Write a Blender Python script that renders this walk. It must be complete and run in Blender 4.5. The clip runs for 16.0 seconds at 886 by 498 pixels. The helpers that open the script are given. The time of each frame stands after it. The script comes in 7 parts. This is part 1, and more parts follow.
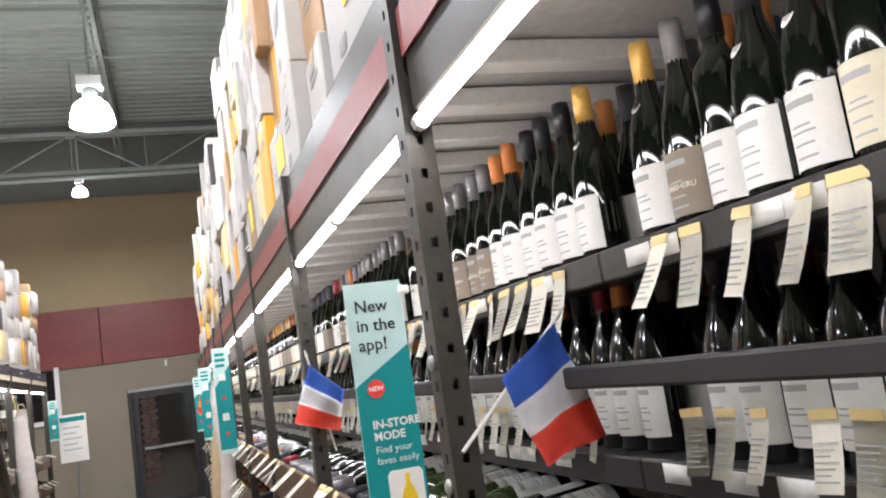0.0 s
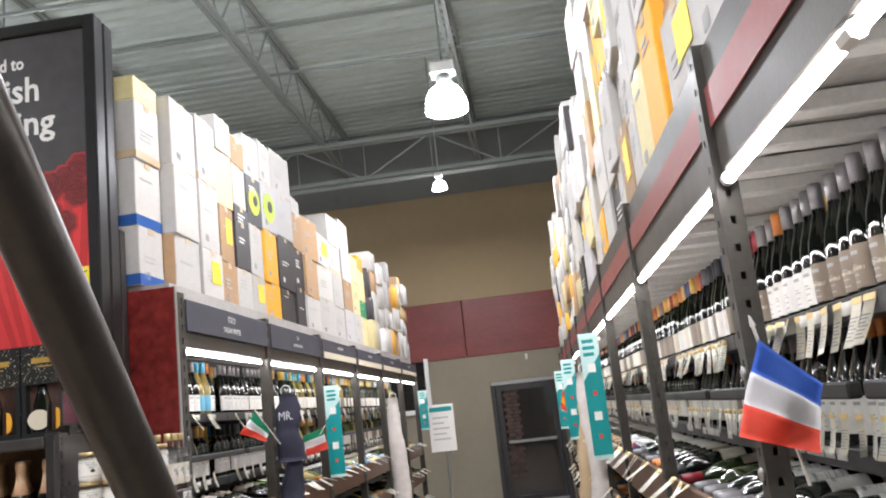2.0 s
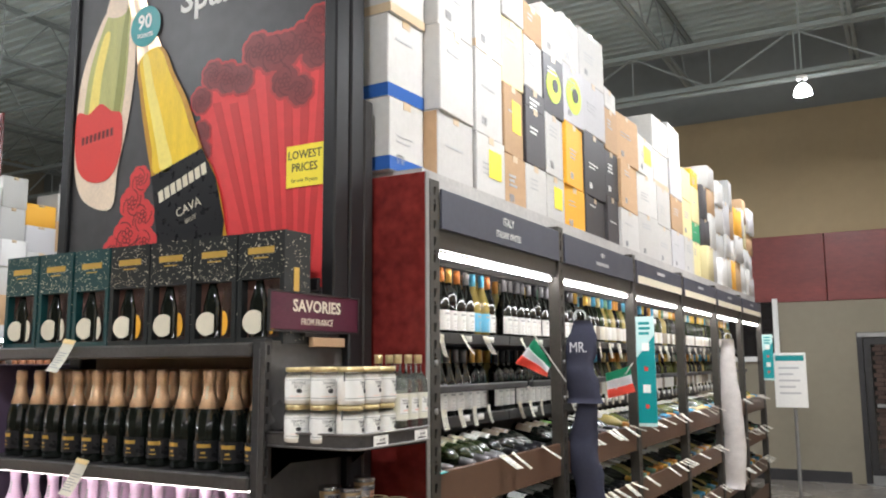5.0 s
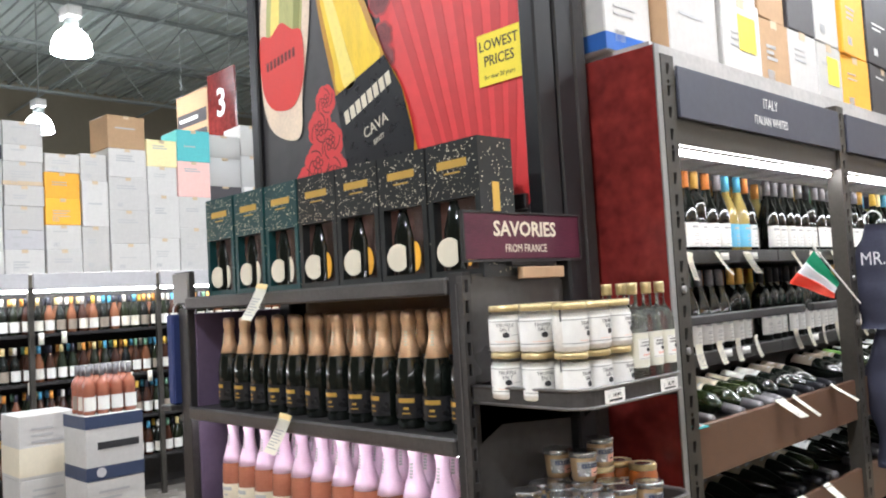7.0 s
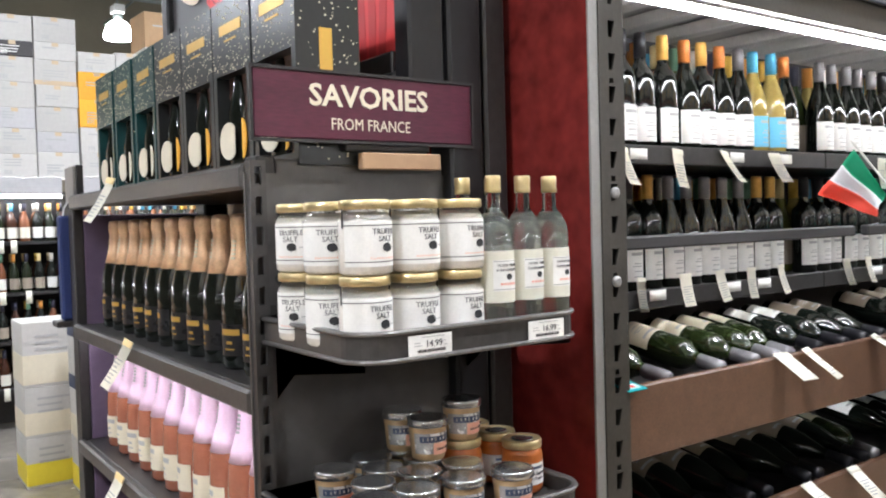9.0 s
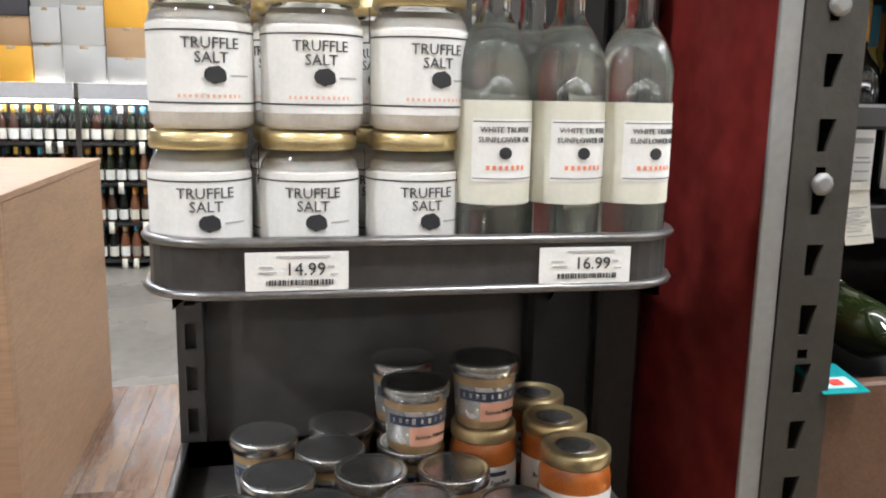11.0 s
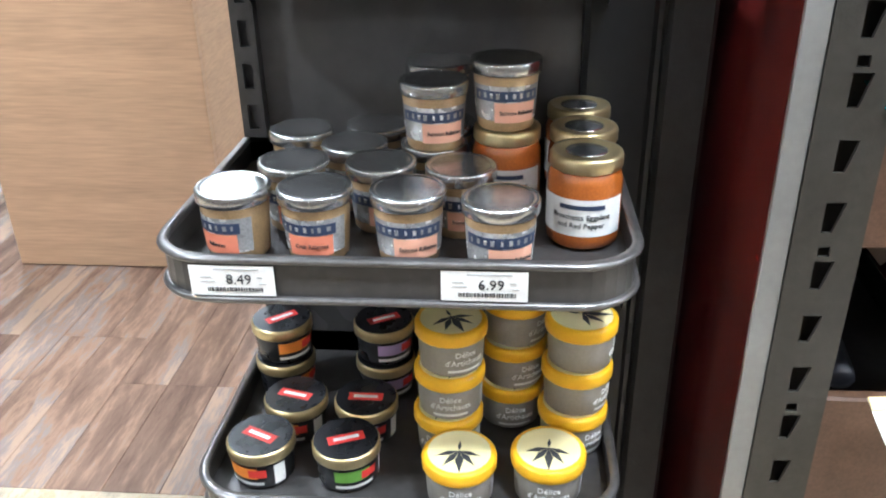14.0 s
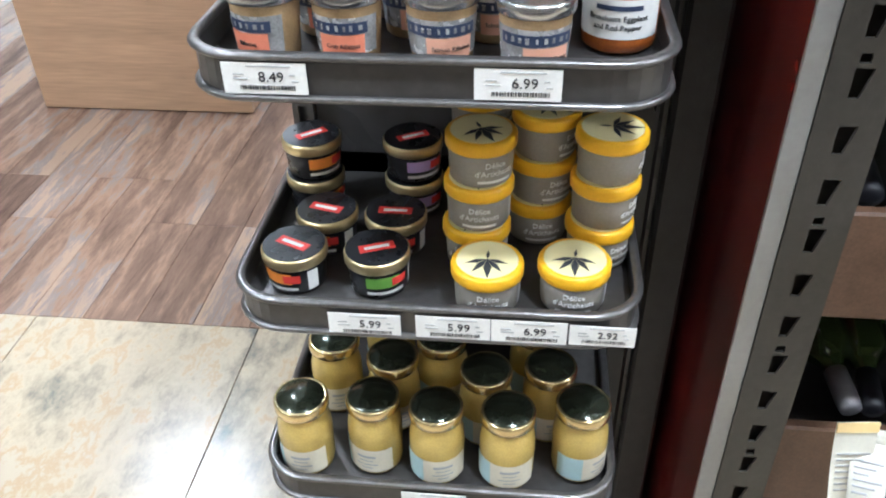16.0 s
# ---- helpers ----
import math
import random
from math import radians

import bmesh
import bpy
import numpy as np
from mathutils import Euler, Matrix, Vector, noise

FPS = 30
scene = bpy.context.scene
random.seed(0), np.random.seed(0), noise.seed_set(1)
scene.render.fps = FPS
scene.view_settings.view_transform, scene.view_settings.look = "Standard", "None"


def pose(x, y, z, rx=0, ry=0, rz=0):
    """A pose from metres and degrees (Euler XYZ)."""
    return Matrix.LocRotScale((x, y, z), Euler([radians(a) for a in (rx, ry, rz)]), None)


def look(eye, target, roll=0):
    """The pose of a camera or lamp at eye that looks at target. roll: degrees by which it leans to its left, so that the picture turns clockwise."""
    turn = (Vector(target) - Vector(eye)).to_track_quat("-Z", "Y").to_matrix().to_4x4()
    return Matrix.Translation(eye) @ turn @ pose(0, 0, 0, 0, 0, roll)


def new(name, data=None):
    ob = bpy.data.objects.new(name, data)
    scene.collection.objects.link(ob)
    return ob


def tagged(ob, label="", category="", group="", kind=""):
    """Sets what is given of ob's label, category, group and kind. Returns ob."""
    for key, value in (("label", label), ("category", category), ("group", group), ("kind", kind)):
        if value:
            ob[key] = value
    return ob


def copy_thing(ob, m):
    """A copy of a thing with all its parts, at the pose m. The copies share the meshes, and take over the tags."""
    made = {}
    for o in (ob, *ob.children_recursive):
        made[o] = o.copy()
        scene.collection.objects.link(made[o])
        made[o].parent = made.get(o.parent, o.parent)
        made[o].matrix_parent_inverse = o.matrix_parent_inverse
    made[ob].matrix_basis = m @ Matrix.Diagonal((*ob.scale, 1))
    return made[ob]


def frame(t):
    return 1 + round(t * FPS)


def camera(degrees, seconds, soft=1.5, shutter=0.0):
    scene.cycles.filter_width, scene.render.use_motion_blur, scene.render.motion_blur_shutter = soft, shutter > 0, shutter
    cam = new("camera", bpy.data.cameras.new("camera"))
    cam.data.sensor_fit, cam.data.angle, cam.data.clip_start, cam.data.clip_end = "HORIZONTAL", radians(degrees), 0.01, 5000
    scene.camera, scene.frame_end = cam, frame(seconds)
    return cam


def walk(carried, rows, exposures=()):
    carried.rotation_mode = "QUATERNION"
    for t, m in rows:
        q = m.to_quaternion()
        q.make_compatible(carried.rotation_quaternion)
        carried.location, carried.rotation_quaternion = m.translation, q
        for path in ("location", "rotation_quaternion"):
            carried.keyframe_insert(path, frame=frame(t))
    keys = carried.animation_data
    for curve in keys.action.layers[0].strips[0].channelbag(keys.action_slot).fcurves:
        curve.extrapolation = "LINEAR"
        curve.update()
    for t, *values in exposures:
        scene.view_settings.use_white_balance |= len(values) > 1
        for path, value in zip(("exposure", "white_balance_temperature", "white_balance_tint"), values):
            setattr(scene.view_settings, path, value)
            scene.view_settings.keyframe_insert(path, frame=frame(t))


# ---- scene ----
cam = camera(56.2, 16.0, soft=2.0)
PATH = [
    (0, (0.083, 0.166, 1.608), (0.723, 2.04, 1.886), -8.4),
    (0.5, (0.076, 0.375, 1.6), (0.621, 2.277, 1.894), -8.3),
    (1, (0.055, 0.638, 1.619), (0.549, 2.552, 1.92), -7.0),
    (1.5, (0.031, 0.802, 1.599), (0.097, 2.771, 1.944), -8.8),
    (2, (0.065, 1.013, 1.608), (-0.113, 2.969, 1.99), -6.4),
    (2.5, (0.047, 1.132, 1.619), (-0.16, 3.088, 1.978), -7.6),
    (3, (0.017, 1.266, 1.627), (-0.227, 3.217, 1.99), -9.0),
    (3.5, (0.023, 1.479, 1.642), (-0.599, 3.332, 2.063), -6.6),
    (4, (0.048, 1.696, 1.636), (-0.732, 3.493, 2.035), -2.9),
    (4.5, (0.022, 1.876, 1.618), (-0.785, 3.682, 1.914), -1.0),
    (5, (-0.024, 2.06, 1.614), (-0.991, 3.79, 1.886), -0.4),
    (7.5, (-0.314, 2.741, 1.639), (-1.814, 4.06, 1.72), -3.4),
    (8, (-0.313, 2.986, 1.627), (-1.864, 4.247, 1.694), -2.8),
    (8.5, (-0.33, 3.203, 1.594), (-1.89, 4.453, 1.571), -2.2),
    (11, (-0.752, 4.066, 1.526), (-2.681, 4.449, 1.161), 1.1),
    (11.5, (-0.779, 4.153, 1.502), (-2.698, 4.341, 0.972), 1.1),
    (12, (-0.767, 4.236, 1.502), (-2.68, 4.221, 0.919), 0.5),
    (12.5, (-0.771, 4.271, 1.5), (-2.675, 4.194, 0.892), 0.4),
    (13, (-0.756, 4.282, 1.487), (-2.641, 4.195, 0.822), 0.5),
    (13.5, (-0.736, 4.281, 1.465), (-2.577, 4.165, 0.691), -0.1),
    (14, (-0.733, 4.274, 1.454), (-2.519, 4.121, 0.567), -1.0),
    (14.5, (-0.729, 4.268, 1.444), (-2.472, 4.104, 0.477), -1.3),
    (15, (-0.723, 4.267, 1.434), (-2.434, 4.094, 0.413), -1.4),
    (15.5, (-0.713, 4.266, 1.419), (-2.367, 4.084, 0.309), -1.3),
    (16, (-0.701, 4.266, 1.41), (-2.311, 4.075, 0.24), -1.3),
]
walk(cam, [(t, look(eye, target, roll)) for t, eye, target, roll in PATH],
     exposures=[(0.0, 0.56, 6350, 15), (2.5, 0.46, 6350, 14), (5.0, 0.52, 6350, 11), (8.0, 0.87, 6080, 12), (11.0, 0.69, 6200, 11), (11.5, 1.08, 6250, 9), (12.0, 1.16, 6150, 9), (14.0, 1.27, 5600, 7), (16.0, 0.98, 5550, 7)])

# ---- light ----
world = bpy.data.worlds.new("store")
scene.world = world
world.use_nodes = True
world.node_tree.nodes["Background"].inputs[0].default_value = (0.75, 0.85, 1.0, 1)
world.node_tree.nodes["Background"].inputs[1].default_value = 0.02
LAMPS = [(-0.43, 8.5), (-0.85, 11.6), (-0.43, 5.1), (-0.43, 1.7), (-0.43, -1.7), (-4.9, 1.7), (-4.9, 5.1),
         (-4.9, 8.5), (-9.1, 5.8), (-13.2, 6.8), (-9.9, 1.0)]
LAMP_WATTS = 52
LED_GLOW = 27.0


# ---- materials ----
def material(name, base, rough=0.5, metal=0.0, var=0.12, scale=6.0, bump=0.0, bscale=90.0, rand=0.0, clear=0.0,
             coat=0.0, stretch=(1, 1, 1), emit=0.0, ior=1.45):
    """A procedural surface: two sizes of mottling, fine relief, and a spread from object to object."""
    m = bpy.data.materials.new(name)
    m.use_nodes = True
    nt = m.node_tree
    b = nt.nodes["Principled BSDF"]
    b.inputs["Roughness"].default_value = rough
    b.inputs["Metallic"].default_value = metal
    b.inputs["IOR"].default_value = ior
    b.inputs["Transmission Weight"].default_value = clear
    b.inputs["Coat Weight"].default_value = coat
    b.inputs["Coat Roughness"].default_value = 0.08
    b.inputs["Base Color"].default_value = (*base, 1)
    if emit:
        b.inputs["Emission Color"].default_value = (*base, 1)
        b.inputs["Emission Strength"].default_value = emit
        return m
    tc = nt.nodes.new("ShaderNodeTexCoord")
    mp = nt.nodes.new("ShaderNodeMapping")
    mp.inputs["Scale"].default_value = stretch
    nt.links.new(tc.outputs["Object"], mp.inputs[0])
    if var > 0:
        n1 = nt.nodes.new("ShaderNodeTexNoise")
        n1.inputs["Scale"].default_value = scale
        n1.inputs["Detail"].default_value = 3
        n2 = nt.nodes.new("ShaderNodeTexNoise")
        n2.inputs["Scale"].default_value = scale * 9
        for n in (n1, n2):
            nt.links.new(mp.outputs[0], n.inputs["Vector"])
        add = nt.nodes.new("ShaderNodeMath")
        add.operation = "ADD"
        nt.links.new(n1.outputs["Fac"], add.inputs[0])
        nt.links.new(n2.outputs["Fac"], add.inputs[1])
        rng = nt.nodes.new("ShaderNodeMapRange")
        rng.inputs["From Min"].default_value = 0.6
        rng.inputs["From Max"].default_value = 1.4
        rng.inputs["To Min"].default_value = 1 - var
        rng.inputs["To Max"].default_value = 1 + var
        nt.links.new(add.outputs[0], rng.inputs["Value"])
        val = rng.outputs[0]
        if rand > 0:
            oi = nt.nodes.new("ShaderNodeObjectInfo")
            r2 = nt.nodes.new("ShaderNodeMapRange")
            r2.inputs["To Min"].default_value = 1 - rand
            r2.inputs["To Max"].default_value = 1 + rand
            nt.links.new(oi.outputs["Random"], r2.inputs["Value"])
            mu = nt.nodes.new("ShaderNodeMath")
            mu.operation = "MULTIPLY"
            nt.links.new(val, mu.inputs[0])
            nt.links.new(r2.outputs[0], mu.inputs[1])
            val = mu.outputs[0]
        hsv = nt.nodes.new("ShaderNodeHueSaturation")
        hsv.inputs["Color"].default_value = (*base, 1)
        nt.links.new(val, hsv.inputs["Value"])
        nt.links.new(hsv.outputs[0], b.inputs["Base Color"])
        rr = nt.nodes.new("ShaderNodeMapRange")
        rr.inputs["To Min"].default_value = max(0.02, rough * 0.8)
        rr.inputs["To Max"].default_value = min(1, rough * 1.25)
        nt.links.new(n1.outputs["Fac"], rr.inputs["Value"])
        nt.links.new(rr.outputs[0], b.inputs["Roughness"])
    if bump > 0:
        nb = nt.nodes.new("ShaderNodeTexNoise")
        nb.inputs["Scale"].default_value = bscale
        nt.links.new(mp.outputs[0], nb.inputs["Vector"])
        bp = nt.nodes.new("ShaderNodeBump")
        bp.inputs["Strength"].default_value = bump
        bp.inputs["Distance"].default_value = 0.003
        nt.links.new(nb.outputs["Fac"], bp.inputs["Height"])
        nt.links.new(bp.outputs[0], b.inputs["Normal"])
    return m


def mottled(name, stops, scale, stretch, rough, spread):
    """A printed floor finish: drifts of several tones, shifted from piece to piece, with fine flecks and soft gloss."""
    m = material(name, stops[0][1], rough, var=0)
    nt = m.node_tree
    b = nt.nodes["Principled BSDF"]
    tc = nt.nodes.new("ShaderNodeTexCoord")
    oi = nt.nodes.new("ShaderNodeObjectInfo")
    shift = nt.nodes.new("ShaderNodeVectorMath")
    shift.operation = "MULTIPLY_ADD"
    shift.inputs[1].default_value = stretch
    cmb = nt.nodes.new("ShaderNodeCombineXYZ")
    mul = nt.nodes.new("ShaderNodeMath")
    mul.operation = "MULTIPLY"
    mul.inputs[1].default_value = 37.0
    nt.links.new(oi.outputs["Random"], mul.inputs[0])
    for k in range(3):
        nt.links.new(mul.outputs[0], cmb.inputs[k])
    nt.links.new(tc.outputs["Object"], shift.inputs[0])
    nt.links.new(cmb.outputs[0], shift.inputs[2])
    total = None
    for sc, wt in ((scale, 0.55), (scale * 4.5, 0.3), (scale * 22, 0.15)):
        n = nt.nodes.new("ShaderNodeTexNoise")
        n.inputs["Scale"].default_value = sc
        n.inputs["Detail"].default_value = 4
        n.inputs["Distortion"].default_value = 0.6
        nt.links.new(shift.outputs[0], n.inputs["Vector"])
        w = nt.nodes.new("ShaderNodeMath")
        w.operation = "MULTIPLY_ADD"
        w.inputs[1].default_value = wt
        nt.links.new(n.outputs["Fac"], w.inputs[0])
        if total:
            nt.links.new(total, w.inputs[2])
        else:
            w.inputs[2].default_value = 0.0
        total = w.outputs[0]
    piece = nt.nodes.new("ShaderNodeMath")
    piece.operation = "MULTIPLY_ADD"
    piece.inputs[1].default_value = 0.22 * spread
    nt.links.new(oi.outputs["Random"], piece.inputs[0])
    nt.links.new(total, piece.inputs[2])
    rng = nt.nodes.new("ShaderNodeMapRange")
    rng.inputs["From Min"].default_value = 0.34 + 0.08 * spread
    rng.inputs["From Max"].default_value = 0.64 + 0.14 * spread
    nt.links.new(piece.outputs[0], rng.inputs["Value"])
    ramp = nt.nodes.new("ShaderNodeValToRGB")
    while len(ramp.color_ramp.elements) < len(stops):
        ramp.color_ramp.elements.new(0.5)
    for k, (p, c) in enumerate(stops):
        ramp.color_ramp.elements[k].position = p
        ramp.color_ramp.elements[k].color = (*c, 1)
    nt.links.new(rng.outputs[0], ramp.inputs[0])
    nt.links.new(ramp.outputs[0], b.inputs["Base Color"])
    bp = nt.nodes.new("ShaderNodeBump")
    bp.inputs["Strength"].default_value = 0.12
    bp.inputs["Distance"].default_value = 0.002
    nt.links.new(total, bp.inputs["Height"])
    nt.links.new(bp.outputs[0], b.inputs["Normal"])
    return m


def island_mix(name, colours, rough=0.45):
    """Colours dealt out at random to the separate pieces of one joined mesh."""
    m = material(name, colours[0], rough, var=0)
    nt = m.node_tree
    g = nt.nodes.new("ShaderNodeNewGeometry")
    ramp = nt.nodes.new("ShaderNodeValToRGB")
    ramp.color_ramp.interpolation = "CONSTANT"
    while len(ramp.color_ramp.elements) < len(colours):
        ramp.color_ramp.elements.new(0.5)
    for k, c in enumerate(colours):
        ramp.color_ramp.elements[k].position = k / len(colours)
        ramp.color_ramp.elements[k].color = (*c, 1)
    nt.links.new(g.outputs["Random Per Island"], ramp.inputs[0])
    nt.links.new(ramp.outputs[0], nt.nodes["Principled BSDF"].inputs["Base Color"])
    return m


M = dict(
    steel=material("steel_grey_paint", (0.058, 0.053, 0.045), 0.42, 0.3, 0.18, 9, 0.12, 160),
    black=material("black_shelf_paint", (0.036, 0.034, 0.034), 0.4, 0.2, 0.25, 7, 0.12, 220),
    charcoal=material("charcoal_tray", (0.085, 0.08, 0.077), 0.34, 0.45, 0.2, 9, 0.06, 260),
    panelgrey=material("semi_gloss_panel", (0.085, 0.08, 0.077), 0.28, 0.1, 0.2, 4, 0.06, 200),
    trayrim=material("worn_tray_rim", (0.19, 0.18, 0.175), 0.3, 0.75, 0.25, 14),
    navy=material("header_board", (0.055, 0.058, 0.078), 0.5, 0, 0.12, 5),
    burgundy=material("burgundy_laminate", (0.17, 0.021, 0.018), 0.22, 0, 0.55, 2.4, 0.05, 60, coat=0.25),
    redstripe=material("dull_red_stripe", (0.24, 0.045, 0.038), 0.45, 0, 0.15, 6),
    greytrim=material("brushed_grey_trim", (0.3, 0.295, 0.285), 0.4, 0.4, 0.1, 12),
    fascia=material("brown_fascia", (0.115, 0.062, 0.038), 0.4, 0, 0.25, 4, 0.08, 120, stretch=(8, 1, 8)),
    slat=material("pale_wire_slat", (0.62, 0.6, 0.57), 0.5, 0, 0.1, 9),
    deck=material("greyboard_deck", (0.42, 0.4, 0.38), 0.8, 0, 0.15, 5),
    glass=material("dark_bottle_glass", (0.006, 0.008, 0.006), 0.07, 0, 0, coat=0.5),
    green=material("green_bottle_glass", (0.016, 0.024, 0.007), 0.07, 0, 0, coat=0.5),
    straw=material("straw_bottle_glass", (0.34, 0.25, 0.07), 0.08, 0, 0.1, 12, coat=0.5),
    skylabel=material("sky_blue_label", (0.16, 0.5, 0.72), 0.6, 0, 0.06, 30),
    rose=material("rose_bottle_glass", (0.36, 0.13, 0.08), 0.08, 0, 0.1, 12, coat=0.5),
    white=material("white_label_paper", (0.82, 0.81, 0.78), 0.6, 0, 0.06, 30, 0.05, 300),
    palelabel=material("pale_straw_label", (0.7, 0.685, 0.58), 0.55, 0, 0.05, 30),
    cream=material("cream_label_paper", (0.74, 0.67, 0.52), 0.6, 0, 0.06, 30),
    taupe=material("taupe_label_paper", (0.27, 0.22, 0.17), 0.6, 0, 0.08, 30),
    card=material("price_card", (0.84, 0.81, 0.7), 0.55, 0, 0.05, 20, rand=0.06),
    cardtop=material("amber_card_band", (0.84, 0.64, 0.3), 0.55, 0, 0.05, 20),
    ink=material("print_ink", (0.03, 0.03, 0.032), 0.6, 0, 0),
    softink=material("thin_dark_print", (0.07, 0.07, 0.075), 0.6, 0, 0),
    greyink=material("grey_print", (0.42, 0.42, 0.42), 0.6, 0, 0),
    cap_black=material("black_capsule", (0.018, 0.018, 0.022), 0.35, 0.2, 0.1, 20),
    cap_red=material("wine_red_capsule", (0.28, 0.02, 0.03), 0.35, 0.3, 0.1, 20),
    cap_gold=material("yellow_wax_capsule", (0.72, 0.42, 0.1), 0.38, 0.2, 0.12, 20),
    cap_orange=material("orange_capsule", (0.62, 0.21, 0.05), 0.38, 0.2, 0.1, 20),
    cap_grey=material("grey_capsule", (0.23, 0.22, 0.23), 0.4, 0.3, 0.1, 20),
    cap_blue=material("light_blue_capsule", (0.1, 0.4, 0.6), 0.35, 0.2, 0.1, 20),
    foil=material("rose_gold_foil", (0.88, 0.6, 0.38), 0.3, 0.45, 0.18, 25, 0.5, 70),
    foilwhite=material("pale_gold_foil", (0.82, 0.68, 0.45), 0.34, 0.6, 0.18, 25, 0.5, 70),
    pink=material("pink_foil", (0.8, 0.58, 0.74), 0.42, 0.05, 0.1, 25, 0.35, 70),
    boxwhite=material("white_carton", (0.53, 0.515, 0.49), 0.7, 0, 0.07, 4, 0.08, 60, rand=0.1),
    boxkraft=material("kraft_carton", (0.47, 0.3, 0.165), 0.75, 0, 0.1, 4, 0.1, 60, rand=0.12),
    boxyellow=material("amber_carton", (0.82, 0.4, 0.03), 0.6, 0, 0.08, 4, rand=0.08),
    boxpale=material("pale_yellow_carton", (0.78, 0.68, 0.36), 0.65, 0, 0.08, 4, rand=0.1),
    boxblack=material("dark_carton", (0.045, 0.04, 0.042), 0.5, 0, 0.2, 4, rand=0.2),
    boxgrey=material("grey_carton", (0.5, 0.49, 0.5), 0.65, 0, 0.08, 4, rand=0.12),
    boxgreen=material("green_carton", (0.05, 0.33, 0.15), 0.6, 0, 0.1, 4),
    boxteal=material("teal_carton", (0.1, 0.48, 0.5), 0.6, 0, 0.08, 4),
    boxpink=material("blush_carton", (0.8, 0.5, 0.45), 0.6, 0, 0.08, 4),
    blueband=material("blue_print_band", (0.02, 0.1, 0.36), 0.6, 0, 0.06, 8),
    tape=material("carton_tape", (0.55, 0.42, 0.27), 0.35, 0, 0.08, 15),
    yellow=material("yellow_sticker", (0.86, 0.7, 0.05), 0.55, 0, 0.06, 20),
    lime=material("lime_print", (0.5, 0.66, 0.03), 0.5, 0, 0.06, 12),
    teal=material("teal_sign", (0.0, 0.26, 0.27), 0.42, 0, 0.04, 8),
    mint=material("pale_mint_sign", (0.52, 0.72, 0.7), 0.42, 0, 0.04, 8),
    red=material("red_print", (0.72, 0.05, 0.04), 0.5, 0, 0.05, 8),
    blueflag=material("blue_flag_cloth", (0.045, 0.125, 0.46), 0.8, 0, 0.08, 30, 0.2, 500),
    whiteflag=material("white_flag_cloth", (0.66, 0.65, 0.66), 0.8, 0, 0.05, 30, 0.2, 500),
    redflag=material("red_flag_cloth", (0.7, 0.09, 0.055), 0.8, 0, 0.06, 30, 0.2, 500),
    greenflag=material("green_flag_cloth", (0.01, 0.24, 0.12), 0.8, 0, 0.06, 30, 0.2, 500),
    stick=material("flag_stick", (0.72, 0.7, 0.66), 0.5, 0, 0.05, 20),
    led=material("led_tube", (1.0, 0.985, 0.95), 0.4, emit=LED_GLOW),
    clip=material("clear_tube_cap", (0.75, 0.75, 0.74), 0.3, 0, 0.05, 30),
    led_soft=material("shelf_led_strip", (1.0, 0.98, 0.96), 0.4, emit=13.0),
    bulb=material("lamp_glow", (1.0, 0.98, 0.95), 0.4, emit=40.0),
    dome=material("glowing_prismatic_dome", (0.93, 0.98, 1.0), 0.3, emit=36.0),
    wall=material("taupe_wall_paint", (0.27, 0.235, 0.175), 0.8, 0, 0.05, 1.2, 0.12, 140),
    tan=material("tan_wall_paint", (0.36, 0.27, 0.16), 0.8, 0, 0.05, 1.0, 0.1, 120),
    greywall=material("shadowed_grey_upper_wall", (0.2, 0.205, 0.2), 0.85, 0, 0.06, 1.0),
    band=material("red_wood_band", (0.19, 0.036, 0.03), 0.42, 0, 0.22, 1.4, 0.05, 60, stretch=(1, 1, 3)),
    ceiling=material("painted_metal_deck", (0.55, 0.6, 0.57), 0.6, 0.1, 0.06, 0.7),
    truss=material("painted_joist", (0.3, 0.325, 0.31), 0.6, 0.1, 0.06, 2),
    concrete=material("sealed_floor", (0.27, 0.245, 0.215), 0.26, 0, 0.22, 1.3, 0.05, 40),
    slate=mottled("mottled_stone_tile", [(0.0, (0.16, 0.155, 0.135)), (0.22, (0.3, 0.26, 0.2)), (0.45, (0.45, 0.37, 0.265)), (0.62, (0.51, 0.42, 0.3)), (0.76, (0.47, 0.34, 0.21)), (0.88, (0.5, 0.42, 0.31))], 3.2, (1, 1.6, 1), 0.24, 0.0),
    oak=material("oak_laminate", (0.46, 0.29, 0.175), 0.4, 0, 0.2, 2.2, 0.04, 120, stretch=(1, 0.35, 6)),
    base_dark=material("dark_base_rubber", (0.035, 0.033, 0.034), 0.6, 0, 0.1, 6),
    doorglass=material("dark_door_glass", (0.02, 0.018, 0.018), 0.05, 0, 0, coat=0.6),
    brick=material("brown_brick", (0.07, 0.043, 0.034), 0.8, 0, 0.2, 8, rand=0.25),
    pole=material("dark_handrail", (0.055, 0.05, 0.047), 0.33, 0.6, 0.12, 12, 0.08, 220),
    gold=material("gold_lid", (0.68, 0.55, 0.3), 0.3, 0.85, 0.1, 30),
    lidgold=material("bright_gold_rim", (0.75, 0.6, 0.32), 0.22, 0.95, 0.12, 40),
    lidgreen=material("green_black_lid", (0.035, 0.04, 0.026), 0.16, 0.5, 0.45, 50, coat=0.4),
    silver=material("silver_lid", (0.62, 0.62, 0.62), 0.22, 0.95, 0.12, 30),
    lidblack=material("black_lid", (0.02, 0.02, 0.022), 0.28, 0.2, 0.1, 30),
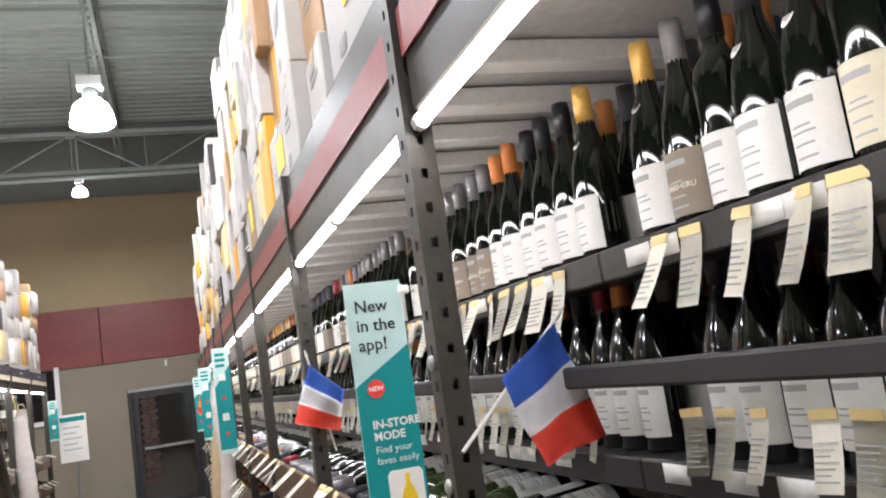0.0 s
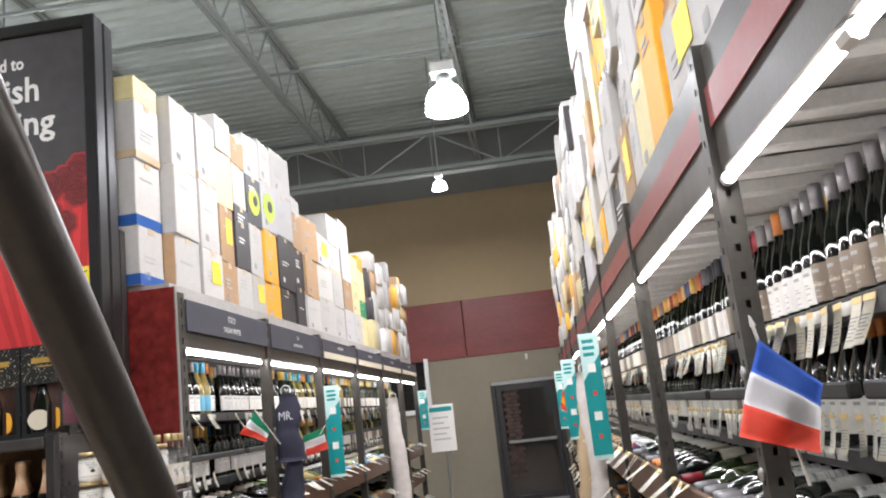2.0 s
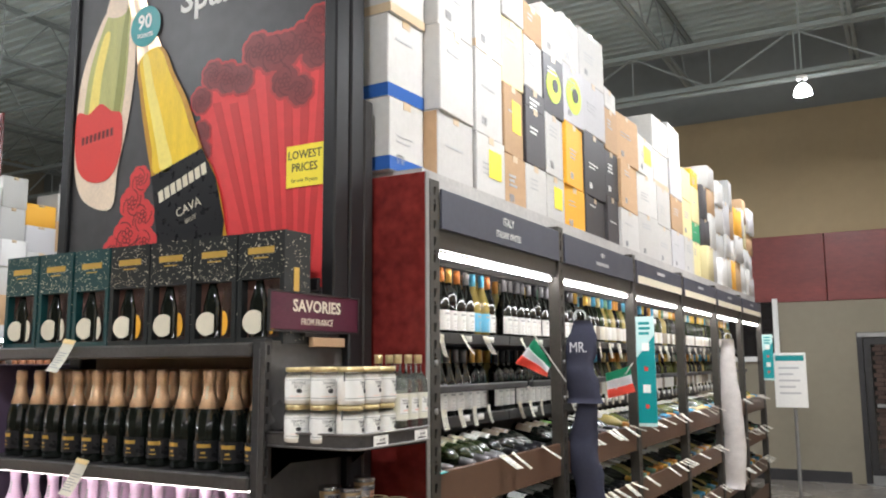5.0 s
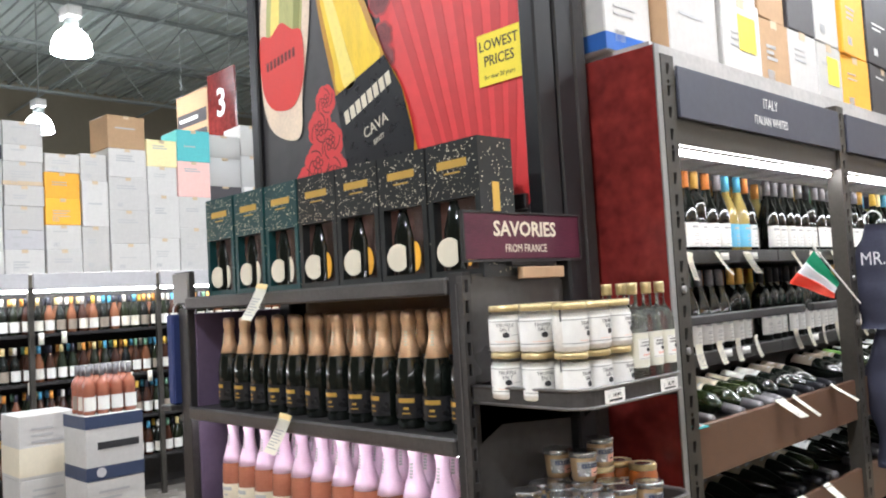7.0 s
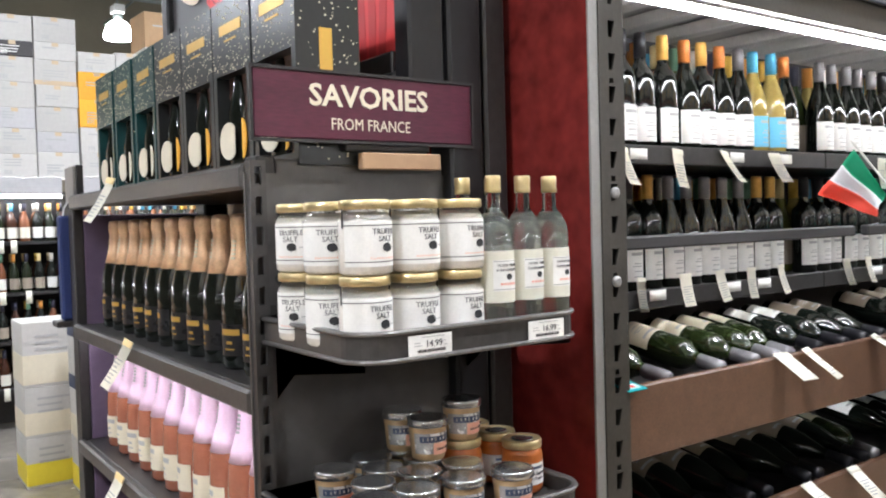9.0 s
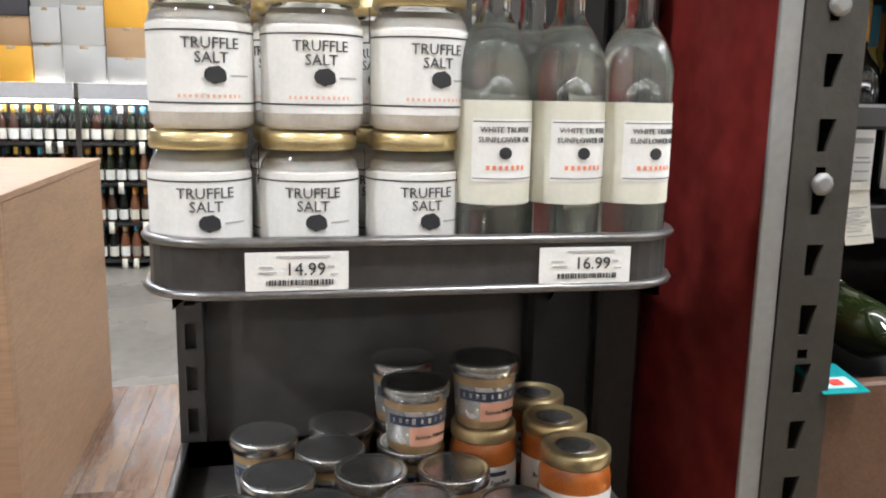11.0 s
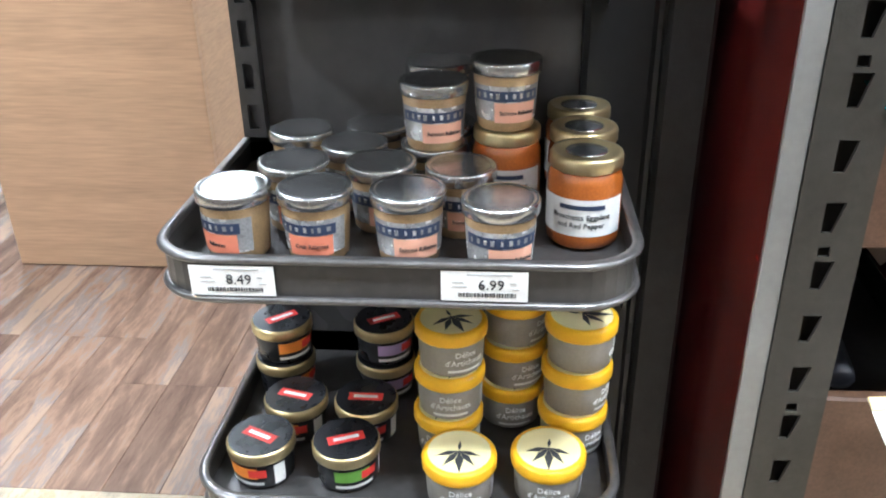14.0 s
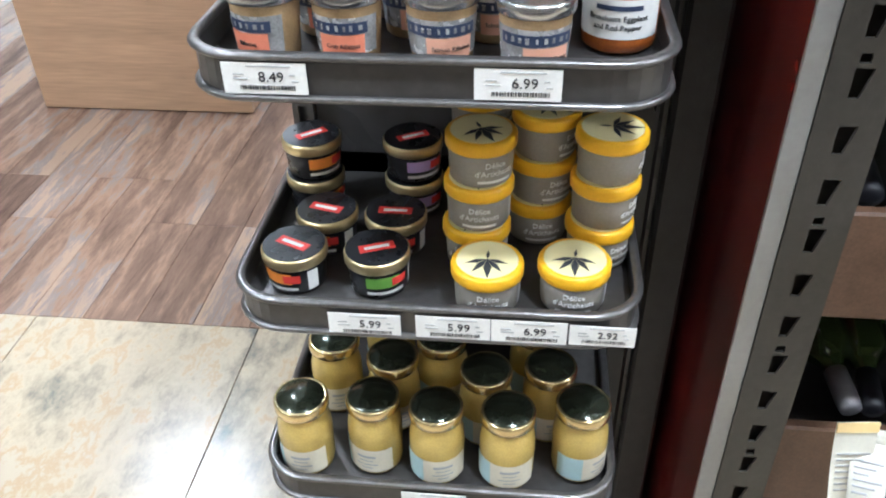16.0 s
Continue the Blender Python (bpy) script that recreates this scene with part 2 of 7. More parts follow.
    lidgrey=material("brushed_lid_top", (0.4, 0.4, 0.4), 0.2, 0.9, 0.35, 40),
    lidyellow=material("yellow_lid", (0.82, 0.44, 0.012), 0.32, 0, 0.06, 25),
    jarglass=material("clear_glass", (0.96, 0.98, 0.97), 0.02, clear=1.0, var=0),
    salt=material("truffle_salt", (0.74, 0.7, 0.64), 0.7, 0, 0.14, 120, 0.2, 900, coat=0.8),
    pate=material("pale_spread", (0.45, 0.3, 0.15), 0.5, 0, 0.22, 60, coat=0.6),
    pepper=material("orange_spread", (0.4, 0.105, 0.012), 0.42, 0, 0.25, 45, coat=0.7),
    mustard=material("mustard", (0.52, 0.37, 0.095), 0.42, 0, 0.18, 45, coat=0.7),
    oil=material("pale_oil", (0.8, 0.81, 0.74), 0.06, 0, 0.03, 12, clear=0.86, coat=0.3),
    foilband=material("silver_label_band", (0.74, 0.73, 0.72), 0.26, 0.6, 0.3, 45),
    navyink=material("navy_print", (0.035, 0.05, 0.1), 0.5, 0, 0.1, 20),
    coral=material("coral_label", (0.83, 0.27, 0.16), 0.55, 0, 0.05, 25),
    peach=material("peach_label", (0.86, 0.46, 0.32), 0.55, 0, 0.05, 25),
    greylabel=material("grey_label", (0.3, 0.275, 0.235), 0.5, 0, 0.12, 30),
    orange=material("orange_label", (0.83, 0.27, 0.04), 0.5, 0, 0.06, 25),
    lilac=material("lilac_label", (0.5, 0.36, 0.62), 0.5, 0, 0.06, 25),
    leaf=material("green_label", (0.16, 0.36, 0.06), 0.5, 0, 0.06, 25),
    paleblue=material("pale_blue_label", (0.45, 0.6, 0.6), 0.55, 0, 0.06, 25),
    giftbox=material("black_gift_box", (0.018, 0.02, 0.02), 0.3, 0, 0.2, 12, coat=0.2),
    giftteal=material("dark_green_gift_box", (0.008, 0.05, 0.052), 0.3, 0, 0.2, 12, coat=0.2),
    goldprint=material("gold_print", (0.68, 0.43, 0.1), 0.35, 0.6, 0.06, 25),
    brownprint=material("brown_print", (0.09, 0.045, 0.035), 0.4, 0, 0.3, 12),
    speck=material("cream_specks", (0.72, 0.66, 0.5), 0.5, 0, 0.1, 25),
    postergrey=material("poster_charcoal", (0.055, 0.052, 0.053), 0.45, 0, 0.25, 1.5),
    posterred=material("poster_red", (0.68, 0.045, 0.045), 0.45, 0, 0.08, 3),
    posterred2=material("poster_red_ray", (0.52, 0.028, 0.03), 0.45, 0, 0.08, 3),
    posterlace=material("poster_dark_lace", (0.13, 0.012, 0.014), 0.45, 0, 0.1, 3),
    posterlace2=material("poster_lace_edge", (0.42, 0.03, 0.032), 0.45, 0, 0.1, 3),
    posterlace3=material("poster_lace_ground", (0.2, 0.022, 0.024), 0.45, 0, 0.15, 5),
    postergold2=material("poster_amber_edge", (0.5, 0.25, 0.01), 0.45, 0, 0.16, 4),
    postershine=material("poster_pale_shine", (0.9, 0.74, 0.18), 0.45, 0, 0.1, 6),
    postergreen2=material("poster_olive_shade", (0.28, 0.29, 0.07), 0.45, 0, 0.1, 6),
    postercream=material("poster_cream", (0.82, 0.66, 0.5), 0.45, 0, 0.15, 8),
    postergold=material("poster_gold_wine", (0.85, 0.58, 0.02), 0.45, 0, 0.16, 4, stretch=(6, 1, 1)),
    postergreen=material("poster_green_wine", (0.48, 0.47, 0.16), 0.45, 0, 0.2, 4, stretch=(6, 1, 1)),
    frameblack=material("black_frame", (0.016, 0.016, 0.017), 0.35, 0.2, 0.15, 8),
    savory=material("plum_sign", (0.075, 0.012, 0.028), 0.4, 0, 0.35, 5, stretch=(1, 1, 6)),
    bagblue=material("navy_gift_bag", (0.02, 0.035, 0.13), 0.6, 0, 0.1, 9),
    bagdark=material("charcoal_fabric_bag", (0.03, 0.032, 0.055), 0.8, 0, 0.15, 12, 0.3, 200),
    sack=material("white_net_bag", (0.6, 0.56, 0.54), 0.8, 0, 0.15, 20, 0.4, 150),
    purple=material("purple_shelf_back", (0.12, 0.085, 0.14), 0.5, 0, 0.12, 5),
    carton_tan=material("tan_back_panel", (0.42, 0.27, 0.16), 0.7, 0, 0.1, 4),
)
M["carton_mix"] = island_mix("mixed_cartons", [(0.53, 0.515, 0.49), (0.47, 0.465, 0.45), (0.53, 0.515, 0.49), (0.47, 0.3, 0.165), (0.5, 0.49, 0.5), (0.51, 0.5, 0.475), (0.57, 0.5, 0.28), (0.54, 0.525, 0.5), (0.82, 0.42, 0.05), (0.7, 0.69, 0.67), (0.06, 0.055, 0.06)], 0.7)
M["caps_mix"] = island_mix("mixed_capsules", [(0.03, 0.03, 0.035), (0.25, 0.02, 0.03), (0.04, 0.05, 0.12), (0.6, 0.36, 0.1),
                                             (0.03, 0.03, 0.035), (0.22, 0.2, 0.2), (0.55, 0.2, 0.05), (0.1, 0.1, 0.11)])
M["caps_light"] = island_mix("mixed_white_wine_capsules", [(0.75, 0.6, 0.3), (0.1, 0.38, 0.6), (0.7, 0.3, 0.06), (0.03, 0.03, 0.05),
                                                          (0.7, 0.66, 0.6), (0.8, 0.5, 0.08), (0.15, 0.3, 0.2)])
M["labels_mix"] = island_mix("mixed_labels", [(0.8, 0.78, 0.72), (0.75, 0.7, 0.58), (0.82, 0.8, 0.76), (0.7, 0.66, 0.58),
                                             (0.3, 0.25, 0.2), (0.8, 0.79, 0.75)], 0.6)
M["glass_mix"] = island_mix("mixed_bottle_glass", [(0.006, 0.008, 0.006), (0.008, 0.01, 0.006), (0.012, 0.02, 0.006),
                                                  (0.006, 0.006, 0.007)], 0.08)
M["glass_light"] = island_mix("mixed_pale_bottles", [(0.01, 0.014, 0.008), (0.08, 0.09, 0.02), (0.02, 0.03, 0.01),
                                                    (0.35, 0.28, 0.1), (0.01, 0.01, 0.01)], 0.08)
M["far_glass"] = island_mix("far_bottles", [(0.01, 0.012, 0.01), (0.05, 0.02, 0.012), (0.2, 0.08, 0.04), (0.015, 0.02, 0.01)], 0.1)


# ---- helpers for meshes ----
def box(bm, x0, x1, y0, y1, z0, z1, bevel=0.0):
    r = bmesh.ops.create_cube(bm, size=1, matrix=Matrix.Translation(((x0 + x1) / 2, (y0 + y1) / 2, (z0 + z1) / 2))
                              @ Matrix.Diagonal((abs(x1 - x0), abs(y1 - y0), abs(z1 - z0), 1)))
    if bevel:
        es = list({e for v in r["verts"] for e in v.link_edges})
        bmesh.ops.bevel(bm, geom=es, offset=bevel, segments=1, affect="EDGES")
    return bm


def lathe(bm, prof, seg=16, a0=0.0, a1=360.0, close=True):
    """Turns (radius, height) pairs about z; a part turn leaves a curved sheet."""
    full = a1 - a0 >= 360
    n = seg if full else seg + 1
    rings = []
    for r, z in prof:
        rings.append([bm.verts.new((r * math.cos(radians(a0 + (a1 - a0) * i / seg)),
                                    r * math.sin(radians(a0 + (a1 - a0) * i / seg)), z)) for i in range(n)])
    for lo, hi in zip(rings, rings[1:]):
        for i in range(seg):
            j = (i + 1) % n
            bm.faces.new((lo[i], lo[j], hi[j], hi[i])).smooth = True
    if full and close:
        for ring, flip in ((rings[0], True), (rings[-1], False)):
            bm.faces.new(ring[::-1] if flip else ring)
    return bm


def tube(bm, a, b, r, seg=8):
    a, b = Vector(a), Vector(b)
    q = (b - a).to_track_quat("Z", "Y").to_matrix().to_4x4()
    bmesh.ops.create_cone(bm, cap_ends=True, segments=seg, radius1=r, radius2=r, depth=(b - a).length,
                          matrix=Matrix.Translation((a + b) / 2) @ q)
    return bm


def poly(bm, pts, thick, axis="y"):
    """A flat outline (u, v) given some thickness, lying in the x-z plane, its front at y = 0."""
    f = [bm.verts.new((u, 0, v)) for u, v in pts]
    k = [bm.verts.new((u, thick, v)) for u, v in pts]
    bm.faces.new(f)
    bm.faces.new(k[::-1])
    n = len(pts)
    for i in range(n):
        bm.faces.new((f[i], k[i], k[(i + 1) % n], f[(i + 1) % n]))
    bmesh.ops.recalc_face_normals(bm, faces=bm.faces[:])
    return bm


def as_mesh(name, bm, mat):
    d = bpy.data.meshes.new(name)
    bm.to_mesh(d)
    bm.free()
    if mat:
        d.materials.append(M[mat])
    return d


def part(name, bm, mat, parent=None, label="", m=None):
    d = bm if isinstance(bm, bpy.types.Mesh) else as_mesh(name, bm, mat)
    ob = new(name, d)
    if parent:
        ob.parent = parent
    if m is not None:
        ob.matrix_basis = m
    return tagged(ob, label)


def thing(name, label, category, m=None, group="", kind=""):
    ob = new(name)
    ob.empty_display_size = 0.05
    if m is not None:
        ob.matrix_basis = m
    return tagged(ob, label, category, group, kind)


def setting(name, bm, mat, label="", m=None, category=""):
    return tagged(part(name, bm, mat, None, "", m), label, category or name.split("_")[0], "", "structure")


def words(text, size, align="CENTER", depth=0.0006, bold=0.0, squeeze=1.0):
    """The mesh of a line of built-in lettering in the x-z plane, facing -y."""
    c = bpy.data.curves.new("lettering", "FONT")
    c.body, c.size, c.align_x, c.align_y = text, size, align, "CENTER"
    c.extrude, c.resolution_u, c.offset = depth / 2, 2, bold
    c.space_line = 0.95
    ob = new("lettering", c)
    d = bpy.data.meshes.new_from_object(ob)
    bpy.data.objects.remove(ob)
    bpy.data.curves.remove(c)
    d.transform(Matrix.Rotation(radians(90), 4, "X") @ Matrix.Diagonal((squeeze, 1, 1, 1)))
    return d


def lettering(text, size, mat, parent, at, rz=0.0, name="lettering", align="CENTER", bold=0.0, squeeze=1.0, roll=0.0, wrap=0.0):
    d = words(text, size, align, bold=bold, squeeze=squeeze)
    if wrap:
        for v in d.vertices:
            a = v.co.x / wrap
            r = wrap - v.co.y
            v.co = (r * math.sin(a), -r * math.cos(a), v.co.z)
    d.materials.append(M[mat])
    return part(name, d, None, parent, "", pose(*at) @ Matrix.Rotation(radians(rz), 4, "Z") @ Matrix.Rotation(radians(roll), 4, "Y"))


def wrap_mesh(text, size, r, z, mat="ink"):
    """Lettering bent round an upright cylinder, facing -y."""
    d = words(text, size)
    for v in d.vertices:
        a = v.co.x / r
        q = r - v.co.y
        v.co = (q * math.sin(a), -q * math.cos(a), v.co.z + z)
    d.materials.append(M[mat])
    return d


def bars(bm, rows, x0, x1, z_top, pitch, height, y=0.0, seed=1):
    """Lines of unreadable print."""
    rnd = random.Random(seed)
    for i in range(rows):
        e = x1 - (x1 - x0) * rnd.uniform(0, 0.35)
        z = z_top - i * pitch
        box(bm, x0, e, y - 0.0006, y + 0.0004, z - height, z)
    return bm


# ---- the large structure ----
X0, X1, Y0, Y1, TOP = -18.0, 5.0, -8.0, 14.5, 6.4
setting("floor", box(bmesh.new(), X0, X1, Y0, Y1, -0.1, 0.0), "concrete", "brown sealed floor with worn mottling")
setting("wall_north", box(bmesh.new(), X0, X1, Y1, Y1 + 0.25, 0.0, 2.42), "wall", "taupe painted store wall")
setting("wall_north_tan", box(bmesh.new(), X0, X1, Y1, Y1 + 0.25, 3.35, 5.15), "tan", "tan painted upper wall", category="wall")
# the dark grey above the tan includes the roof's shadow as colour
setting("wall_north_upper", box(bmesh.new(), X0, X1, Y1, Y1 + 0.25, 5.15, TOP), "greywall", "grey upper wall coloured dark for the shadow under the roof", category="wall")
wb = bmesh.new()
for k in range(-9, 4):
    box(wb, k * 1.98 - 0.96, (k + 1) * 1.98 - 0.972, Y1 - 0.02, Y1 + 0.25, 2.42, 3.35, 0.004)
setting("trim_band", wb, "band", "red stained panel band along the wall", category="trim")
setting("wall_south", box(bmesh.new(), X0, X1, Y0 - 0.25, Y0, 0, TOP), "wall", "taupe painted store wall")
setting("wall_west", box(bmesh.new(), X0 - 0.25, X0, Y0, Y1, 0, TOP), "wall", "taupe painted store wall")
setting("wall_east", box(bmesh.new(), X1, X1 + 0.25, Y0, Y1, 0, TOP), "wall", "taupe painted store wall")
setting("baseboard", box(bmesh.new(), X0, -0.82, Y1 - 0.012, Y1 - 0.002, 0.0, 0.15), "base_dark", "dark rubber baseboard")
cb = bmesh.new()
step = 0.2
for i in range(int((Y1 - Y0) / step)):
    y = Y0 + i * step
    box(cb, X0, X1, y, y + step * 0.5, TOP - 0.038, TOP + 0.02)
box(cb, X0, X1, Y0, Y1, TOP + 0.004, TOP + 0.1)
setting("ceiling", cb, "ceiling", "grey-green corrugated metal roof deck")


def joist(x, name="roof_joist"):
    b = bmesh.new()
    z0, z1 = TOP - 0.75, TOP - 0.06
    for z in (z0, z1):
        for s in (-0.035, 0.035):
            box(b, x + s - 0.02, x + s + 0.02, Y0, Y1, z - 0.02, z + 0.02)
    y, up = Y0, True
    while y < Y1 - 0.55:
        tube(b, (x, y, z0 if up else z1), (x, y + 0.55, z1 if up else z0), 0.013, 5)
        y, up = y + 0.55, not up
    setting(name, b, "truss", "painted open-web steel roof joist", category="joist")


for jx in (-15.6, -12.9, -10.2, -7.5, -4.8, -2.6, -0.4, 1.8, 4.0):
    joist(jx)
for by in (-3.5, 0.2, 5.6, 7.8, 10.0):
    br = bmesh.new()
    for z in (TOP - 0.7, TOP - 0.1):
        box(br, X0, X1, by - 0.015, by + 0.015, z - 0.015, z + 0.015)
    setting("joist_bridging", br, "truss", "thin painted bridging angles across the roof joists", category="bridging")
for gy in (12.6, 3.2, -5.5):
    g = bmesh.new()
    for z in (TOP - 1.35, TOP - 0.78):
        for s in (-0.05, 0.05):
            box(g, X0, X1, gy + s - 0.03, gy + s + 0.03, z - 0.03, z + 0.03)
    x, up = X0, True
    while x < X1 - 1.0:
        tube(g, (x, gy, TOP - 1.35 if up else TOP - 0.78), (x + 1.0, gy, TOP - 0.78 if up else TOP - 1.35), 0.014, 5)
        tube(g, (x, gy, TOP - 1.35), (x, gy, TOP - 0.78), 0.01, 5)
        x, up = x + 1.0, not up
    setting("joist_girder", g, "truss", "painted steel joist girder under the roof", category="girder")
# thin tube stands in for the far lamp's lens flare streak, mostly
setting("conduit_pipe", tube(bmesh.new(), (-9, 12.3, TOP - 1.5), (5, 12.3, TOP - 1.5), 0.03, 8), "truss", "thin grey tube standing in for a lens flare streak under the roof", category="pipe")

# far door, with a dark glazed leaf
dr = thing("door_1", "dark glazed exit door with a push bar and pale frame", "door", pose(-0.1, Y1 - 0.03, 0) @ Matrix.Diagonal((1, 1, 0.965, 1)), kind="structure")
fb = bmesh.new()
box(fb, -0.55, -0.48, -0.03, 0.03, 0, 2.05, 0.004)
box(fb, 0.48, 0.55, -0.03, 0.03, 0, 2.05, 0.004)
box(fb, -0.48, 0.48, -0.03, 0.03, 1.98, 2.05, 0.004)
part("door_frame", fb, "base_dark", dr)
part("door_head", box(bmesh.new(), -0.54, 0.54, -0.034, -0.0305, 1.985, 2.045), "greytrim", dr, "pale metal door head")
lf = bmesh.new()
box(lf, -0.475, -0.39, -0.012, 0.02, 0.01, 1.975, 0.003)
box(lf, 0.39, 0.475, -0.012, 0.02, 0.01, 1.975, 0.003)
box(lf, -0.39, 0.39, -0.012, 0.02, 1.88, 1.975, 0.003)
box(lf, -0.39, 0.39, -0.012, 0.02, 0.01, 0.2, 0.003)
part("door_leaf", lf, "black", dr)
part("pane", box(bmesh.new(), -0.39, 0.39, 0.008, 0.016, 0.2, 1.88), "doorglass", dr)
pb = bmesh.new()
box(pb, -0.36, 0.4, -0.07, -0.04, 1.03, 1.08, 0.008)
box(pb, -0.34, -0.3, -0.045, -0.01, 1.03, 1.08)
box(pb, 0.3, 0.34, -0.045, -0.01, 1.03, 1.08)
part("push_bar", pb, "greytrim", dr, "pale metal push bar")
part("kick_plate", box(bmesh.new(), -0.47, 0.47, -0.018, -0.0125, 0.02, 0.13), "greytrim", dr, "pale metal kick plate")
part("threshold", box(bmesh.new(), -0.55, 0.55, -0.06, 0.02, 0.001, 0.02), "greytrim", dr)
bk = thing("brick_pier", "brown brick pier seen through the door glass", "brick pier", pose(-0.36, Y1 - 0.022, 0), kind="structure")
bd = as_mesh("brick", box(bmesh.new(), -0.055, 0.055, -0.003, 0.002, -0.026, 0.026, 0.002), "brick")
for r in range(24):
    for c in range(2):
        part("brick", bd, None, bk, "", pose(-0.06 + c * 0.118 + (0.03 if r % 2 else 0), 0.0, 0.5 + r * 0.057))
# window beside the door
wn = thing("window_1", "dark window with a white frame", "window", pose(-1.98, Y1 - 0.02, 2.05), kind="structure")
part("pane", box(bmesh.new(), -0.3, 0.3, 0, 0.01, -0.38, 0.38), "doorglass", wn)
wf = bmesh.new()
box(wf, 0.3, 0.37, -0.03, 0.012, -0.42, 0.42, 0.004)
box(wf, -0.37, -0.3, -0.03, 0.012, -0.42, 0.42, 0.004)
box(wf, -0.3, 0.3, -0.03, 0.012, -0.45, -0.38, 0.004)
part("window_frame", wf, "white", wn)
setting("wall_sensor", box(bmesh.new(), -0.02, 0.02, -0.04, 0, -0.05, 0.05, 0.008), "white", "small white wall sensor", pose(-0.02, Y1, 2.32), "sensor")


# ---- hanging lamps ----
def high_bay(x, y, z=4.55, s=1.0):
    t = thing("pendant_lamp", "glowing high-bay pendant lamp with a ribbed clear dome", "lamp", pose(x, y, z), "high-bay lamps")
    part("shade", lathe(bmesh.new(), [(0.2 * s, -0.16 * s), (0.205 * s, -0.14 * s), (0.195 * s, -0.06 * s), (0.16 * s, 0.03 * s), (0.1 * s, 0.09 * s), (0.07 * s, 0.1 * s)], 24, close=False), "dome", t)
    part("bulb", lathe(bmesh.new(), [(0.17 * s, -0.15 * s), (0.172 * s, -0.13 * s), (0.165 * s, -0.06 * s), (0.13 * s, 0.02 * s), (0.06 * s, 0.07 * s)], 20), "bulb", t)
    part("housing", lathe(bmesh.new(), [(0.07 * s, 0.1 * s), (0.075 * s, 0.12 * s), (0.075 * s, 0.19 * s), (0.05 * s, 0.21 * s)], 12), "truss", t)
    part("ballast_box", box(bmesh.new(), -0.12 * s, 0.12 * s, -0.08 * s, 0.08 * s, 0.21 * s, 0.33 * s, 0.01), "slat", t, "pale ballast box")
    part("hanger", tube(bmesh.new(), (0, 0, 0.33 * s), (0, 0, TOP - z - 0.05), 0.012, 6), "truss", t)
    l = bpy.data.lights.new("lamp_light", "AREA")
    l.shape, l.size, l.energy, l.color = "DISK", 0.36 * s, LAMP_WATTS, (0.97, 0.98, 1.0)
    new("lamp_light", l).matrix_basis = pose(x, y, z - 0.175 * s)


for lx, ly in LAMPS:
    high_bay(lx, ly, 4.55, 0.45 if ly > 11 else 1.0)


# ---- bottles ----
PROFILES = dict(
    burgundy=[(0.0, 0.0), (0.036, 0.0), (0.04, 0.006), (0.04, 0.135), (0.036, 0.165), (0.025, 0.2), (0.0165, 0.225), (0.0145, 0.25), (0.0145, 0.297)],
    bordeaux=[(0.0, 0.0), (0.034, 0.0), (0.0375, 0.006), (0.0375, 0.18), (0.034, 0.2), (0.02, 0.218), (0.0145, 0.23), (0.014, 0.25), (0.0145, 0.3)],
    sparkling=[(0.0, 0.0), (0.04, 0.0), (0.044, 0.008), (0.044, 0.13), (0.041, 0.16), (0.03, 0.2), (0.02, 0.235), (0.0165, 0.26), (0.0165, 0.31)],
)
LABEL_R = dict(burgundy=0.0405, bordeaux=0.038, sparkling=0.0445)
CAP_R = dict(burgundy=0.0155, bordeaux=0.0155, sparkling=0.018)


def bottle(kind, glass, cap, label, text, m, group):
    """One bottle: glass, capsule and label, with print on the label; it faces -y."""
    b = part("wine_bottle", lathe(bmesh.new(), PROFILES[kind][1:], 18), glass, None, "", m)
    tagged(b, text, "bottle", group)
    top = PROFILES[kind][-1][1]
    part("capsule", lathe(bmesh.new(), [(CAP_R[kind], top - 0.062), (CAP_R[kind] + 0.0005, top - 0.01), (CAP_R[kind] - 0.001, top + 0.002), (0.004, top + 0.003)], 14), cap, b)
    r = LABEL_R[kind]
    part("label", lathe(bmesh.new(), [(r, 0.025), (r, 0.112)], 10, 205, 335), label, b)
    pr = bmesh.new()
    for i, (w, z) in enumerate(((60, 0.092), (36, 0.07), (50, 0.063), (40, 0.05), (44, 0.036))):
        lathe(pr, [(r + 0.0003, z), (r + 0.0003, z + (0.008 if i == 0 else 0.0025))], 6, 270 - w / 2, 270 + w / 2)
    part("print", pr, "greyink", b)
    if "seal" in text:
        n = 14
        leaf_ = "leaf" in text
        sl = bmesh.new()
        poly(sl, [((0.008 if leaf_ else 0.0105) * math.cos(radians(a * 360 / n)), (0.014 if leaf_ else 0.0105) * math.sin(radians(a * 360 / n))) for a in range(n)], 0.0008)
        se = part("neck_seal", sl, "white", b, "small white neck seal", pose(0, -0.0225, 0.203, -32) if not leaf_ else pose(0, -0.0275, 0.193, -34))
        part("seal_print", poly(bmesh.new(), [(0.0055 * math.cos(radians(a * 60)), 0.0055 * math.sin(radians(a * 60))) for a in range(6)], 0.0005), "greyink", se, "", pose(0, -0.0006, 0))
    if "taupe" in text:
        part("lettering", wrap_mesh("GRAND CRU", 0.011, r + 0.0008, 0.064, "cream"), None, b)
    return b


PROTO = {}


def put_bottle(style, m, group="wine bottles on the racks"):
    key = (style, group)
    if key in PROTO:
        return copy_thing(PROTO[key], m)
    PROTO[key] = bottle(*style, m, group)
    return PROTO[key]


